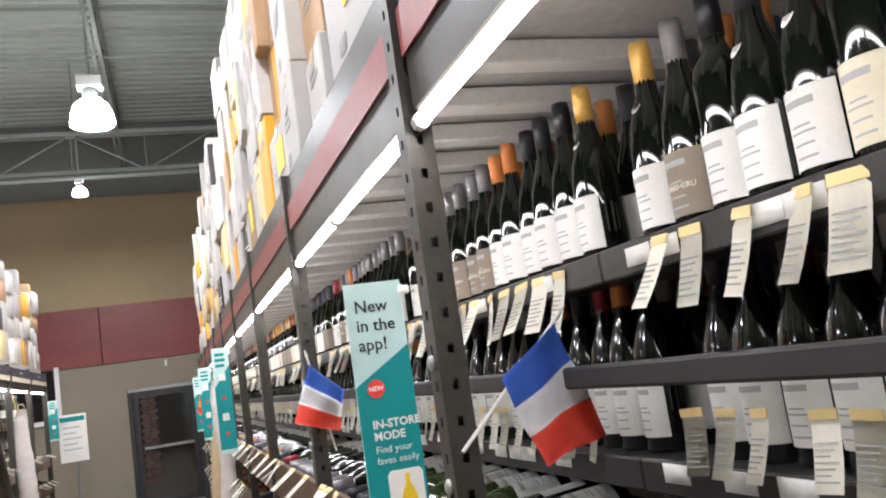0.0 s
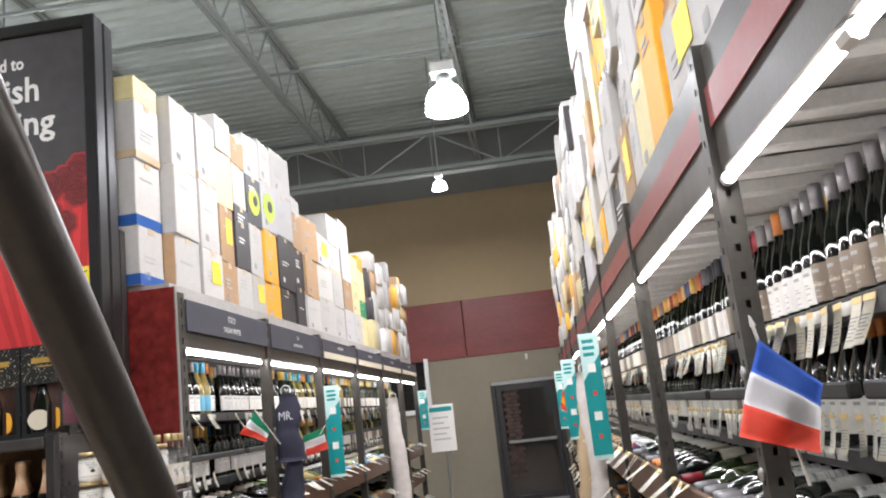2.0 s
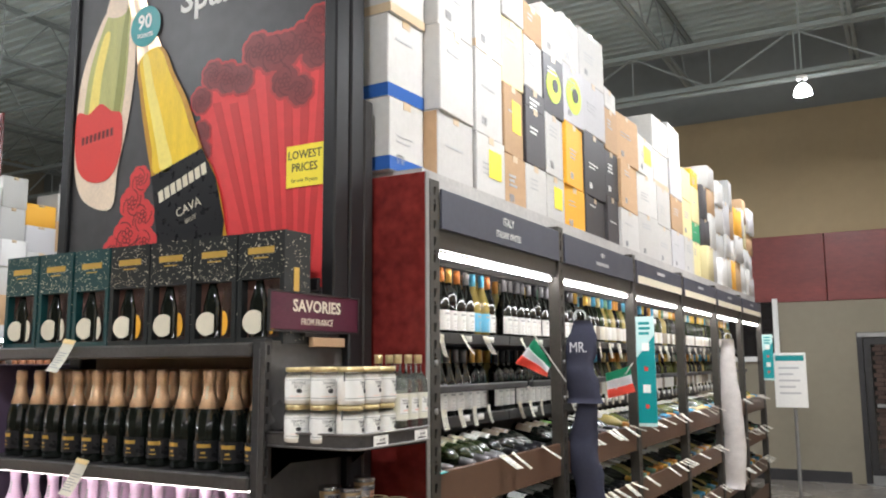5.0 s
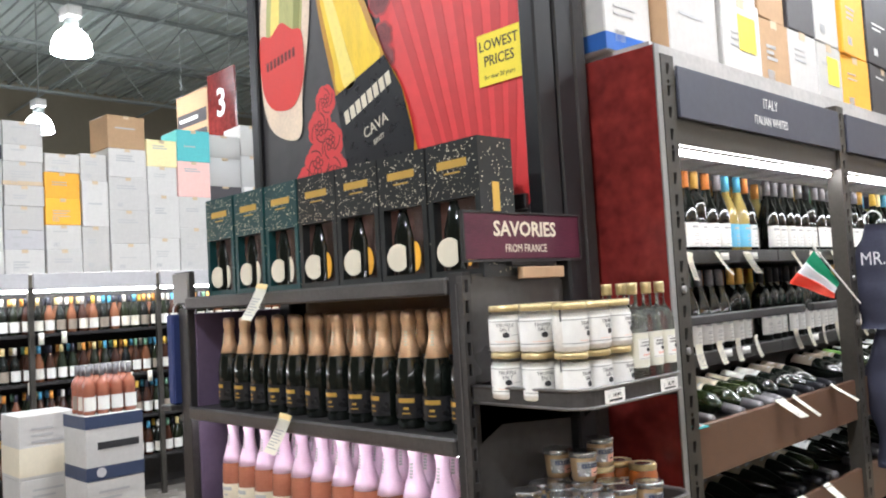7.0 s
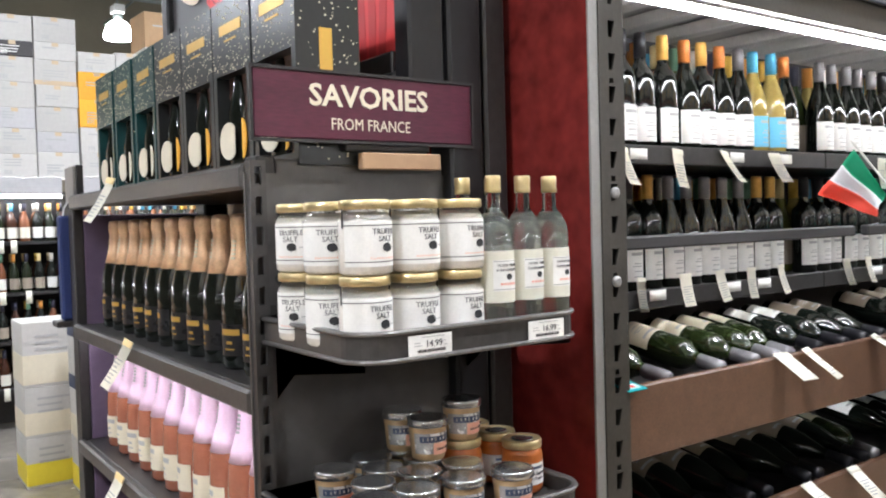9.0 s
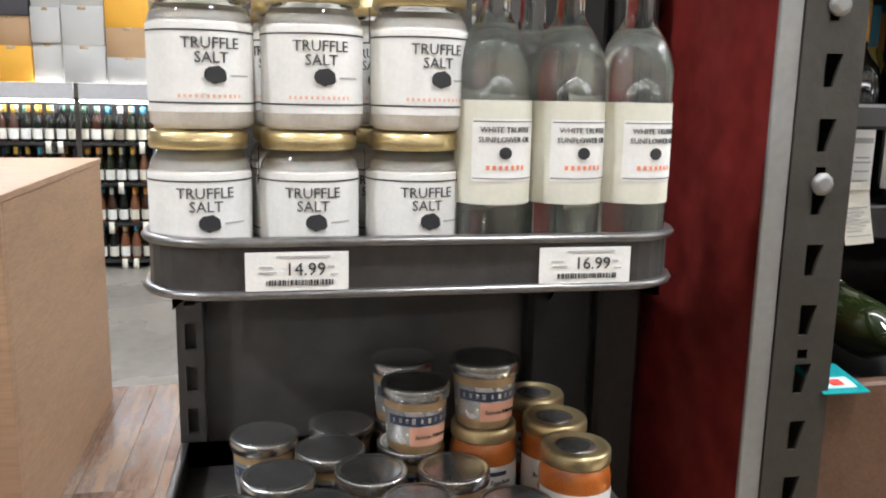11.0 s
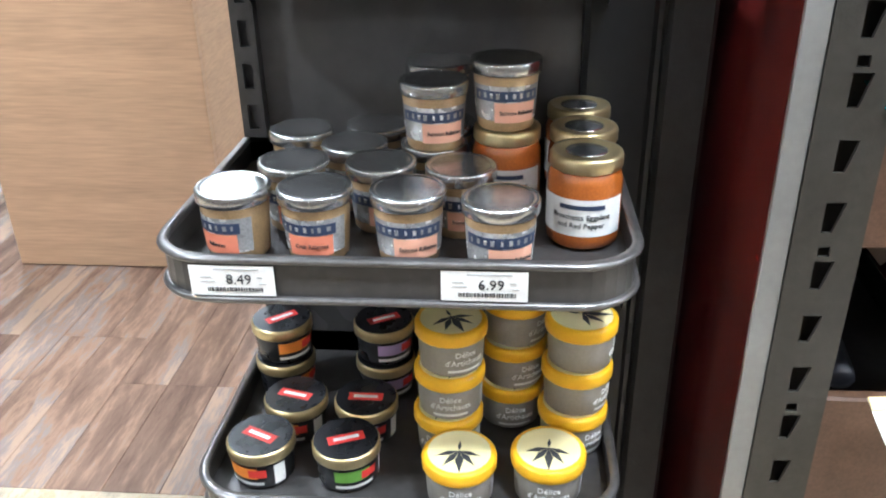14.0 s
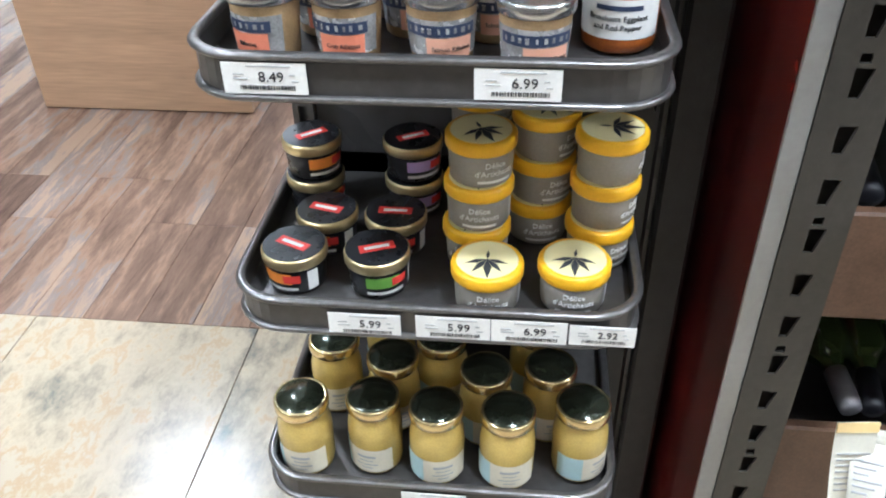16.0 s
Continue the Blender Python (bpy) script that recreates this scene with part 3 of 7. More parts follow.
RED = [("burgundy", "glass", "cap_grey", "white", "dark glass wine bottle with grey capsule and white label"),
       ("burgundy", "glass", "cap_black", "white", "dark glass wine bottle with black capsule and white label"),
       ("burgundy", "glass", "cap_red", "white", "dark glass wine bottle with red capsule and white label"),
       ("burgundy", "glass", "cap_grey", "taupe", "dark glass wine bottle with taupe label"),
       ("burgundy", "glass", "cap_orange", "white", "dark glass wine bottle with orange capsule and white label"),
       ("bordeaux", "glass", "cap_black", "white", "straight dark wine bottle with black capsule and white label"),
       ("bordeaux", "glass", "cap_red", "cream", "straight dark wine bottle with red capsule and cream label"),
       ("burgundy", "glass", "cap_gold", "white", "dark wine bottle with yellow capsule and round neck seal"),
       ("burgundy", "glass", "cap_black", "white", "dark wine bottle with pale leaf seal on the neck")]
WHITE = [("bordeaux", "glass", "cap_gold", "white", "dark glass white-wine bottle with gold capsule"),
         ("bordeaux", "glass", "cap_black", "white", "dark white-wine bottle with black capsule and white label"),
         ("bordeaux", "green", "cap_blue", "white", "green white-wine bottle with light blue capsule"),
         ("burgundy", "glass", "cap_orange", "white", "dark white-wine bottle with orange capsule"),
         ("burgundy", "glass", "cap_grey", "white", "dark white-wine bottle with grey capsule"),
         ("bordeaux", "green", "cap_blue", "paleblue", "green white-wine bottle with pale blue label"),
         ("burgundy", "straw", "cap_blue", "skylabel", "straw-coloured wine bottle with sky blue label and capsule")]

LYING = [("bordeaux", "glass", "cap_black", "white", "dark wine bottle lying on sloping rack, white label up"),
         ("burgundy", "green", "cap_black", "white", "green wine bottle lying on sloping rack, white label up"),
         ("bordeaux", "green", "cap_grey", "cream", "green wine bottle with cream label lying on sloping rack"),
         ("burgundy", "glass", "cap_grey", "white", "dark wine bottle with grey capsule lying on sloping rack"),
         ("bordeaux", "green", "cap_black", "leaf", "green wine bottle with green label lying on sloping rack"),
         ("burgundy", "glass", "cap_black", "taupe", "dark wine bottle with brown label lying on sloping rack")]


def pack(name, mats, pieces, text, category):
    """Many small alike pieces joined into one mesh; pieces: (template verts, faces, material slot, matrices)."""
    vs, fs, mi, base = [], [], [], 0
    for tv, tf, slot, ms in pieces:
        tv = np.array(tv)
        for m in ms:
            a = np.array(m)
            vs.append(tv @ a[:3, :3].T + a[:3, 3])
            fs.extend([tuple(i + base for i in f) for f in tf])
            mi.extend([slot] * len(tf))
            base += len(tv)
    d = bpy.data.meshes.new(name)
    d.from_pydata(np.concatenate(vs).tolist(), [], fs)
    for k in mats:
        d.materials.append(M[k])
    d.polygons.foreach_set("material_index", mi)
    d.polygons.foreach_set("use_smooth", [len(f) == 4 for f in fs])
    d.update()
    return tagged(new(name, d), text, category, "", "stuff")


def template(fn):
    b = bmesh.new()
    fn(b)
    b.verts.index_update()
    t = ([tuple(v.co) for v in b.verts], [[v.index for v in f.verts] for f in b.faces])
    b.free()
    return t


T_BODY = template(lambda b: lathe(b, PROFILES["burgundy"][1:], 10))
T_BODY2 = template(lambda b: lathe(b, PROFILES["bordeaux"][1:], 10))
T_CAP = template(lambda b: lathe(b, [(0.0162, 0.237), (0.0162, 0.3)], 8))
T_LABEL = template(lambda b: lathe(b, [(0.0412, 0.025), (0.0412, 0.11)], 6, 205, 335))
T_CARD = template(lambda b: (box(b, -0.022, 0.022, -0.0015, 0.0, -0.1, 0.0)))
T_TOP = template(lambda b: (box(b, -0.022, 0.022, -0.003, -0.002, -0.018, 0.0)))
T_LINES = template(lambda b: [box(b, -0.017, 0.017 - 0.008 * (i % 3), -0.003, -0.002, -0.045 - i * 0.008, -0.042 - i * 0.008) for i in range(6)])
T_CHIP = template(lambda b: box(b, -0.03, 0.03, -0.002, 0.0, -0.026, 0.0))


def pack_bottles(name, ms, text, light=False):
    h = len(ms) // 2
    pack(name, ["glass_light" if light else "glass_mix", "caps_light" if light else "caps_mix", "labels_mix"],
         [(*T_BODY, 0, ms[:h]), (*T_BODY2, 0, ms[h:]), (*T_CAP, 1, ms), (*T_LABEL, 2, ms)], text, "bottles")


CARD = {}


def price_card(m, head="cardtop", group="price cards on the shelf edges"):
    """A hanging card with an amber head and small print, curling a little."""
    if head in CARD:
        return copy_thing(CARD[head], m)
    t = thing("price_card", "pale yellow hanging price card with small print", "price card", m, group)
    b = bmesh.new()
    rows = []
    for i in range(6):
        z = -0.1 * i / 5
        y = -0.012 * (i / 5) ** 2
        rows.append([b.verts.new((s * 0.022, y, z)) for s in (-1, 1)])
    for p, q in zip(rows, rows[1:]):
        b.faces.new((p[0], q[0], q[1], p[1]))
    bmesh.ops.solidify(b, geom=b.faces[:], thickness=0.0008)
    part("card", b, "card", t)
    part("card_head", box(bmesh.new(), -0.022, 0.022, -0.0026, -0.0012, -0.013, 0.0), head, t, "printed head band")
    pr = bmesh.new()
    for i in range(7):
        z = -0.04 - i * 0.0075
        y = -0.012 * (z / 0.1) ** 2 - 0.002
        box(pr, -0.0175, 0.0175 - 0.006 * (i % 3), y - 0.0006, y, z - 0.0022, z)
    part("print", pr, "greyink", t)
    CARD[head] = t
    return t


# ---- racks ----
def post_mesh(name, h, tear, deep, mat="steel"):
    """A channel post with punched holes: tapered keyholes with small squares between, or rows of squares on two sides."""
    b = bmesh.new()
    w = 0.065 if tear else 0.044
    cuts = []
    if tear:
        k = 0
        while 0.044 + k * 0.0605 < h - 0.03:
            z = 0.044 + k * 0.0605
            cuts.append((z - 0.0165, z + 0.0145, (-0.008, 0.002), (-0.008, 0.0105)))
            if k % 3 == 2:
                cuts.append((z + 0.0195, z + 0.0295, (-0.0065, 0.0045), (-0.0065, 0.0045)))
            k += 1
    else:
        for k in range(int(h / 0.0487)):
            z = (k + 0.5) * 0.0487
            cuts.append((z - 0.0068, z + 0.0068, (-0.0048, 0.0048), (-0.0048, 0.0048)))

    def face(*p):
        b.faces.new([b.verts.new(q) for q in p])

    def punched(place):
        z = 0.0
        for z0, z1, lo, hi in cuts:
            face(place(-w / 2, 0, z), place(w / 2, 0, z), place(w / 2, 0, z0), place(-w / 2, 0, z0))
            face(place(-w / 2, 0, z0), place(lo[0], 0, z0), place(hi[0], 0, z1), place(-w / 2, 0, z1))
            face(place(lo[1], 0, z0), place(w / 2, 0, z0), place(w / 2, 0, z1), place(hi[1], 0, z1))
            ring = [(lo[0], z0), (lo[1], z0), (hi[1], z1), (hi[0], z1)]
            for (u, v), (p, q) in zip(ring, ring[1:] + ring[:1]):
                face(place(u, 0, v), place(p, 0, q), place(p, 0.0035, q), place(u, 0.0035, v))
            z = z1
        face(place(-w / 2, 0, z), place(w / 2, 0, z), place(w / 2, 0, h), place(-w / 2, 0, h))

    def plain(x0, y0, x1, y1):
        zs = [0.0] + [q for c in cuts for q in c[:2]] + [h]
        for z0, z1 in zip(zs, zs[1:]):
            face((x0, y0, z0), (x1, y1, z0), (x1, y1, z1), (x0, y0, z1))

    punched(lambda x, y, z: (x, y, z))
    plain(-w / 2, deep, -w / 2, 0)
    if tear:
        plain(w / 2, 0, w / 2, deep)
    else:
        punched(lambda x, y, z: (w / 2 - y, deep / 2 + x * deep / w, z))
    plain(w / 2, deep, -w / 2, deep)
    bmesh.ops.remove_doubles(b, verts=b.verts[:], dist=1e-5)
    bmesh.ops.recalc_face_normals(b, faces=b.faces[:])
    return as_mesh(name, b, mat)


BAY = 1.22


def rack(side, xf, y_first, bays, led_z, near, cfg):
    """A row of bays along y. side +1: the rack lies on the +x side of the aisle, -1: on the -x side."""
    rz = -90 if side > 0 else 90

    def P(d, y, z, rot=0.0):
        return pose(xf + side * d, y, z, 0, 0, rz + rot)
    rk = thing("wine_rack", cfg["label"], "rack", pose(xf, y_first, 0))
    inv = rk.matrix_basis.inverted()

    def rp(name, bm, mat, m, label=""):
        return part(name, bm, mat, rk, label, inv @ m)
    pm = post_mesh("post", cfg["post_h"], side < 0, 0.055 if side < 0 else 0.04)
    for k in range(bays + 1):
        y = y_first + k * BAY
        p = rp("post", pm, None, P(0, y, 0))
        rp("rear_post", pm, None, P(1.0, y, 0))
        if near[0] <= k <= near[1]:
            for z in (1.615, 1.449):
                part("bolt", lathe(bmesh.new(), [(0.011, 0), (0.011, 0.004), (0.006, 0.007)], 10), "greytrim", p, "",
                     pose(0, -0.0005, z, 90, 0, 0))
    L = BAY - 0.07
    for k in range(bays):
        y0 = y_first + k * BAY
        yc = y0 + BAY / 2
        y = yc
        # front and rear load beams
        bb = bmesh.new()
        box(bb, -L / 2, L / 2, 0.012, 0.034, led_z + 0.014, cfg["top"], 0.003)
        rp("beam", bb, "steel", P(0, yc, 0))
        rp("rear_beam", box(bmesh.new(), -L / 2, L / 2, 1.0, 1.05, led_z + 0.04, cfg["top"]), "steel", P(0, yc, 0))
        # lamp tubes
        for a, c in cfg["tubes"]:
            lt = rp("light_tube", tube(bmesh.new(), (a + 0.012, cfg["led_d"], led_z), (c - 0.012, cfg["led_d"], led_z), 0.0092, 10), "led", P(0, yc, 0), "glowing white lamp tube")
            part("tube_cap", tube(bmesh.new(), (a - 0.006, cfg["led_d"], led_z), (a + 0.012, cfg["led_d"], led_z), 0.0125, 8), "clip", lt)
            part("tube_cap", tube(bmesh.new(), (c - 0.012, cfg["led_d"], led_z), (c + 0.006, cfg["led_d"], led_z), 0.0125, 8), "clip", lt)
        # slats and deck over the bottles
        for j in range(5):
            u = -L / 2 + 0.12 + j * (L - 0.24) / 4
            rp("deck_slat", box(bmesh.new(), u - 0.03, u + 0.03, 0.05, 1.0, cfg["top"] - 0.09, cfg["top"] - 0.05, 0.004), "slat", P(0, yc, 0))
        rp("deck", box(bmesh.new(), -BAY / 2, BAY / 2, 0.052, 1.0, cfg["top"] - 0.046, cfg["deck"]), "deck", P(0, yc, 0))
        # upright shelves
        for d, z, dep in ((0.29, cfg["s1"], 0.4), (0.3, cfg["s2"], 0.4)):
            sb = bmesh.new()
            box(sb, -BAY / 2 + 0.001, BAY / 2 - 0.001, d, d + dep, z - 0.03, z, 0.003)
            rp("shelf", sb, "black", P(0, yc, 0))
            er = bmesh.new()
            box(er, -BAY / 2 + 0.001, BAY / 2 - 0.001, d - 0.012, d - 0.001, z - 0.035, z + 0.012, 0.003)
            rp("price_rail", er, "black", P(0, yc, 0))
        rp("back_panel", box(bmesh.new(), -BAY / 2, BAY / 2, 0.72, 0.735, 0.1, cfg["top"] - 0.1), "black" if side < 0 else "deck", P(0, yc, 0))
        rp("stop_rail", box(bmesh.new(), -L / 2, L / 2, 0.17, 0.195, cfg["rail"] - 0.015, cfg["rail"] + 0.015, 0.004), "base_dark", P(0, yc, 0))
        # sloping displays
        for z in cfg["slopes"]:
            rp("fascia_board", box(bmesh.new(), -L / 2, L / 2, 0.012, 0.03, z - 0.145, z, 0.003), "fascia", P(0, yc, 0))
            sl = bmesh.new()
            vs = [sl.verts.new(q) for q in ((-L / 2, 0.031, z - 0.07), (L / 2, 0.031, z - 0.07), (L / 2, 0.42, z - 0.006), (-L / 2, 0.42, z - 0.006))]
            sl.faces.new(vs)
            bmesh.ops.solidify(sl, geom=sl.faces[:], thickness=0.012)
            rp("sloping_shelf", sl, "black", P(0, yc, 0))
        rp("base_board", box(bmesh.new(), -L / 2, L / 2, 0.04, 0.06, 0.001, 0.12), "base_dark", P(0, yc, 0))
    rnd = random.Random(5 + side)
    far_b, far_c, chips, lying = [], [], [], []
    for k in range(bays):
        y0 = y_first + k * BAY + 0.04
        full = near[0] <= k < near[1]
        n = 14
        style = rnd.randrange(7)
        for i in range(n):
            if rnd.random() < (0.45 if side > 0 else 0.7):
                style = rnd.randrange(7)
            yy = y0 + 0.05 + i * (BAY - 0.18) / (n - 1)
            pool = cfg["pool"]
            turn = rnd.uniform(-6, 6)
            for row, (d, z) in enumerate(((0.345, cfg["s1"]), (0.4, cfg["s2"]))):
                m = P(d + rnd.uniform(0, 0.01), yy + rnd.uniform(-0.004, 0.004), z + 0.001, turn)
                if full and not row and k in cfg["order"]:
                    put_bottle(pool[cfg["order"][k][i]], m)
                elif full:
                    put_bottle(pool[cfg["plain"][(style + row) % 6]], m)
                else:
                    far_b.append(m)
                for back in (1, 2):
                    far_b.append(P(d + back * 0.09, yy + rnd.uniform(-0.005, 0.005), z + 0.001, turn))
        for row, (d, z) in enumerate(((0.277, cfg["s1"] + 0.004), (0.287, cfg["s2"] + cfg["card2"]))):
            i = 0
            many = (14 if side > 0 else 7) if row else (12 if side > 0 else 5)
            while i < many:
                cy = y0 + 0.08 + i * (BAY - 0.2) / many + rnd.uniform(-0.014, 0.014)
                m = P(d, cy, z, rnd.uniform(-14, 14)) @ Matrix.Rotation(radians(-rnd.uniform(2, 28) if not row else rnd.uniform(-12, 1)), 4, "X") \
                    @ Matrix.Rotation(radians(rnd.uniform(-7, 7)), 4, "Y") @ Matrix.Diagonal((0.86, 1, 0.84, 1) if row else (1, 1, 1, 1))
                if full:
                    price_card(m, cfg["amber"])
                else:
                    far_c.append(m)
                if rnd.random() < 0.6:
                    chips.append(P(d, cy + 0.06, z - 0.002 if not row else cfg["s2"] + 0.01))
                i += 1
        # bottles lying on the slopes, necks to the aisle
        for z in cfg["slopes"][:3]:
            for i in range(11):
                yy = y0 + 0.06 + i * (BAY - 0.2) / 10 + rnd.uniform(-0.012, 0.012)
                if rnd.random() < 0.12:
                    continue
                m = P(0.36, yy, z + cfg["bed"], rnd.uniform(-7, 7)) @ Matrix.Rotation(radians(cfg["tip"]), 4, "X") @ Matrix.Rotation(radians(180 + rnd.uniform(-35, 35)), 4, "Z")
                if full and z in cfg["slopes"][:3 if side < 0 else 2]:
                    if rnd.random() < 0.3:
                        style = rnd.randrange(7)
                    put_bottle(LYING[(style + side) % len(LYING)], m)
                else:
                    lying.append(m)
                if rnd.random() < (0.55 if side < 0 else 0.75):
                    far_c.append(P(0.012, yy + 0.04, z + 0.008, rnd.uniform(-16, 16)) @ Matrix.Rotation(radians(-(rnd.uniform(38, 62) if side > 0 else rnd.uniform(52, 72))), 4, "X"))
    pack_bottles("standing_bottles", far_b, "many wine bottles standing in rows on the rack shelves", side < 0)
    pack_bottles("lying_bottles", lying, "many wine bottles lying on the sloping rack displays", side < 0)
    pack("hanging_cards", ["card", cfg["amber"], "greyink"], [(*T_CARD, 0, far_c), (*T_TOP, 1, far_c), (*T_LINES, 2, far_c)],
         "pale yellow price cards hanging along the shelf edges", "price cards")
    pack("shelf_chips", ["white"], [(*T_CHIP, 0, chips)], "white shelf-edge price labels", "price labels")
    return rk


E_RIGHT = dict(label="dark steel pallet-style wine rack with red striped beam", post_h=2.2, top=2.185, deck=2.184, s1=1.73, s2=1.425, rail=1.567,
               slopes=(1.34, 1.06, 0.76, 0.46), tubes=((-0.575, -0.005), (0.005, 0.575)), pool=RED, card2=0.085, led_d=0.02, amber="cardtop",
               plain=(0, 1, 2, 3, 4, 5), bed=-0.002, tip=94, order={3: (6, 5, 1, 1, 0, 0, 5, 6, 6, 8, 8, 5, 3, 7), 4: (7, 1, 1, 1, 4, 4, 3, 3, 3, 0, 0, 0, 5, 5)})
E_LEFT = dict(label="dark steel wine rack with burgundy end and lit shelves", post_h=2.26, top=2.23, deck=2.312, s1=1.73, s2=1.375, rail=1.51,
              slopes=(1.24, 0.92, 0.59, 0.3), tubes=((-0.575, 0.575),), pool=WHITE, card2=0.045, led_d=0.045, amber="card",
              plain=(1, 4, 0, 1, 3, 4), bed=0.034, tip=99, order={0: (4, 0, 0, 0, 1, 1, 0, 3, 0, 3, 4, 6, 6, 3)})
RF, LF = 0.418, -1.462
rack_r = rack(1, RF, 1.257 - 4 * BAY, 13, 1.945, (3, 6), E_RIGHT)
rack_l = rack(-1, LF, 4.575, 6, 2.005, (0, 2), E_LEFT)

# red stripe on the beams of the long rack
for k in range(13):
    yc = 1.257 - 4 * BAY + (k + 0.5) * BAY
    part("red_stripe", box(bmesh.new(), -0.003, 0.0, -BAY / 2 + 0.036, BAY / 2 - 0.036, 2.04, 2.11), "redstripe", rack_r, "dull red stripe",
         rack_r.matrix_basis.inverted() @ pose(RF + 0.0095, yc, 0))
# header boards of the other rack
for k in range(6):
    yc = 4.575 + (k + 0.5) * BAY
    hd = part("header_board", box(bmesh.new(), -0.57, 0.57, -0.004, 0.006, 2.09, 2.235, 0.002), "navy", rack_l, "dark slate header board with white lettering",
              rack_l.matrix_basis.inverted() @ pose(LF + 0.003, yc, 0, 0, 0, 90))
    if k == 0:
        lettering("ITALY", 0.048, "white", hd, (0.0, -0.0048, 2.188), squeeze=0.85)
        lettering("ITALIAN WHITES", 0.04, "white", hd, (0.0, -0.0048, 2.132), squeeze=0.8)
    elif k == 1:
        lettering("ITALY", 0.03, "white", hd, (0.0, -0.0048, 2.185), squeeze=0.85)
        part("print", bars(bmesh.new(), 1, -0.11, 0.11, 2.145, 0.03, 0.018, -0.0048), "greyink", hd)
    else:
        part("print", bars(bmesh.new(), 1, -0.1, 0.1, 2.2, 0.03, 0.02, -0.0048), "greyink", hd)
        part("pale_strip", box(bmesh.new(), -0.55, 0.55, -0.0075, -0.0045, 2.092, 2.14), "cream", hd, "cream strip")

# burgundy end panel with its grey edge
ep = thing("end_panel", "burgundy laminate end panel with grey metal edge trim", "end panel", pose(-2.02, 4.515, 0))
part("panel", box(bmesh.new(), -0.52, 0.5495, 0.006, 0.025, 0.0, 2.283, 0.002), "burgundy", ep)
part("edge_trim", box(bmesh.new(), 0.55, 0.5555, 0.0035, 0.0275, 0.0, 2.285, 0.0012), "greytrim", ep, "grey metal edge trim")


# ---- cartons on the racks ----
CARTON_KEYS = {"w": "boxwhite", "k": "boxkraft", "y": "boxyellow", "p": "boxpale", "b": "boxblack", "g": "boxgrey", "n": "boxgreen", "t": "boxteal", "r": "boxpink"}
CARTON_WORDS = {"w": "white", "k": "brown kraft", "y": "amber yellow", "p": "pale yellow", "b": "black", "g": "grey", "n": "green", "t": "teal", "r": "blush pink"}


def carton(code, w, dep, h, m, seed, where):
    """A taped wine carton with printed marks; the face towards -y is w wide. Extra letters: B blue band, N brown band, Y yellow sticker, C lime circles."""
    rnd = random.Random(seed)
    c = code[0]
    lab = CARTON_WORDS[c] + " wine carton " + ("with blue printed band " if "B" in code else "") + "stacked on " + where
    t = part("wine_carton", box(bmesh.new(), -w / 2, w / 2, 0, dep, 0, h, 0.004), CARTON_KEYS[c], None, "", m)
    tagged(t, lab, "carton", "stacked wine cartons")
    part("tape", box(bmesh.new(), -0.025, 0.025, -0.0012, dep + 0.001, h - 0.03, h + 0.0012), "tape", t)
    ink = "greyink" if c != "b" else "white"
    b = bmesh.new()
    z = h * rnd.uniform(0.5, 0.85)
    bars(b, rnd.randint(1, 3), -w * 0.3, w * rnd.uniform(0.05, 0.32), z, 0.022, rnd.uniform(0.005, 0.014), -0.0014, seed)
    if rnd.random() < 0.5:
        for i in range(9):
            box(b, -w * 0.3 + i * 0.006, -w * 0.3 + i * 0.006 + rnd.uniform(0.001, 0.004), -0.0018, -0.0008, h * 0.12, h * 0.12 + 0.035)
    tagged(part("print", b, ink, t), "small printed marks", "", "", "stuff")
    if "B" in code:
        part("blue_band", box(bmesh.new(), -w / 2 - 0.001, w / 2 + 0.001, -0.0018, dep + 0.001, 0.004, 0.055), "blueband", t, "blue band")
    if "K" in code:
        part("kraft_end", box(bmesh.new(), -w / 2 - 0.0015, -w / 2 - 0.0002, 0.004, dep - 0.004, 0.004, h - 0.004), "boxkraft", t, "brown kraft end")
    if "N" in code:
        part("brown_band", box(bmesh.new(), -w / 2 - 0.001, w / 2 + 0.001, -0.0018, dep + 0.001, 0.004, 0.04), "tape", t, "brown tape band")
    if "Y" in code:
        part("sticker", box(bmesh.new(), -w * 0.1, w * 0.35, -0.0025, -0.001, h * 0.35, h * 0.8), "yellow", t, "yellow sticker")
    if "C" in code:
        cc = bmesh.new()
        bmesh.ops.create_cone(cc, cap_ends=True, segments=24, radius1=w * 0.36, radius2=w * 0.36, depth=0.002, matrix=pose(0, -0.001, h * 0.5, 90))
        part("lime_circle", cc, "lime", t, "lime green circle")
        cd = bmesh.new()
        bmesh.ops.create_cone(cd, cap_ends=True, segments=20, radius1=w * 0.14, radius2=w * 0.14, depth=0.002, matrix=pose(w * 0.06, -0.0035, h * 0.52, 90))
        part("dark_circle", cd, "ink", t)
    return t


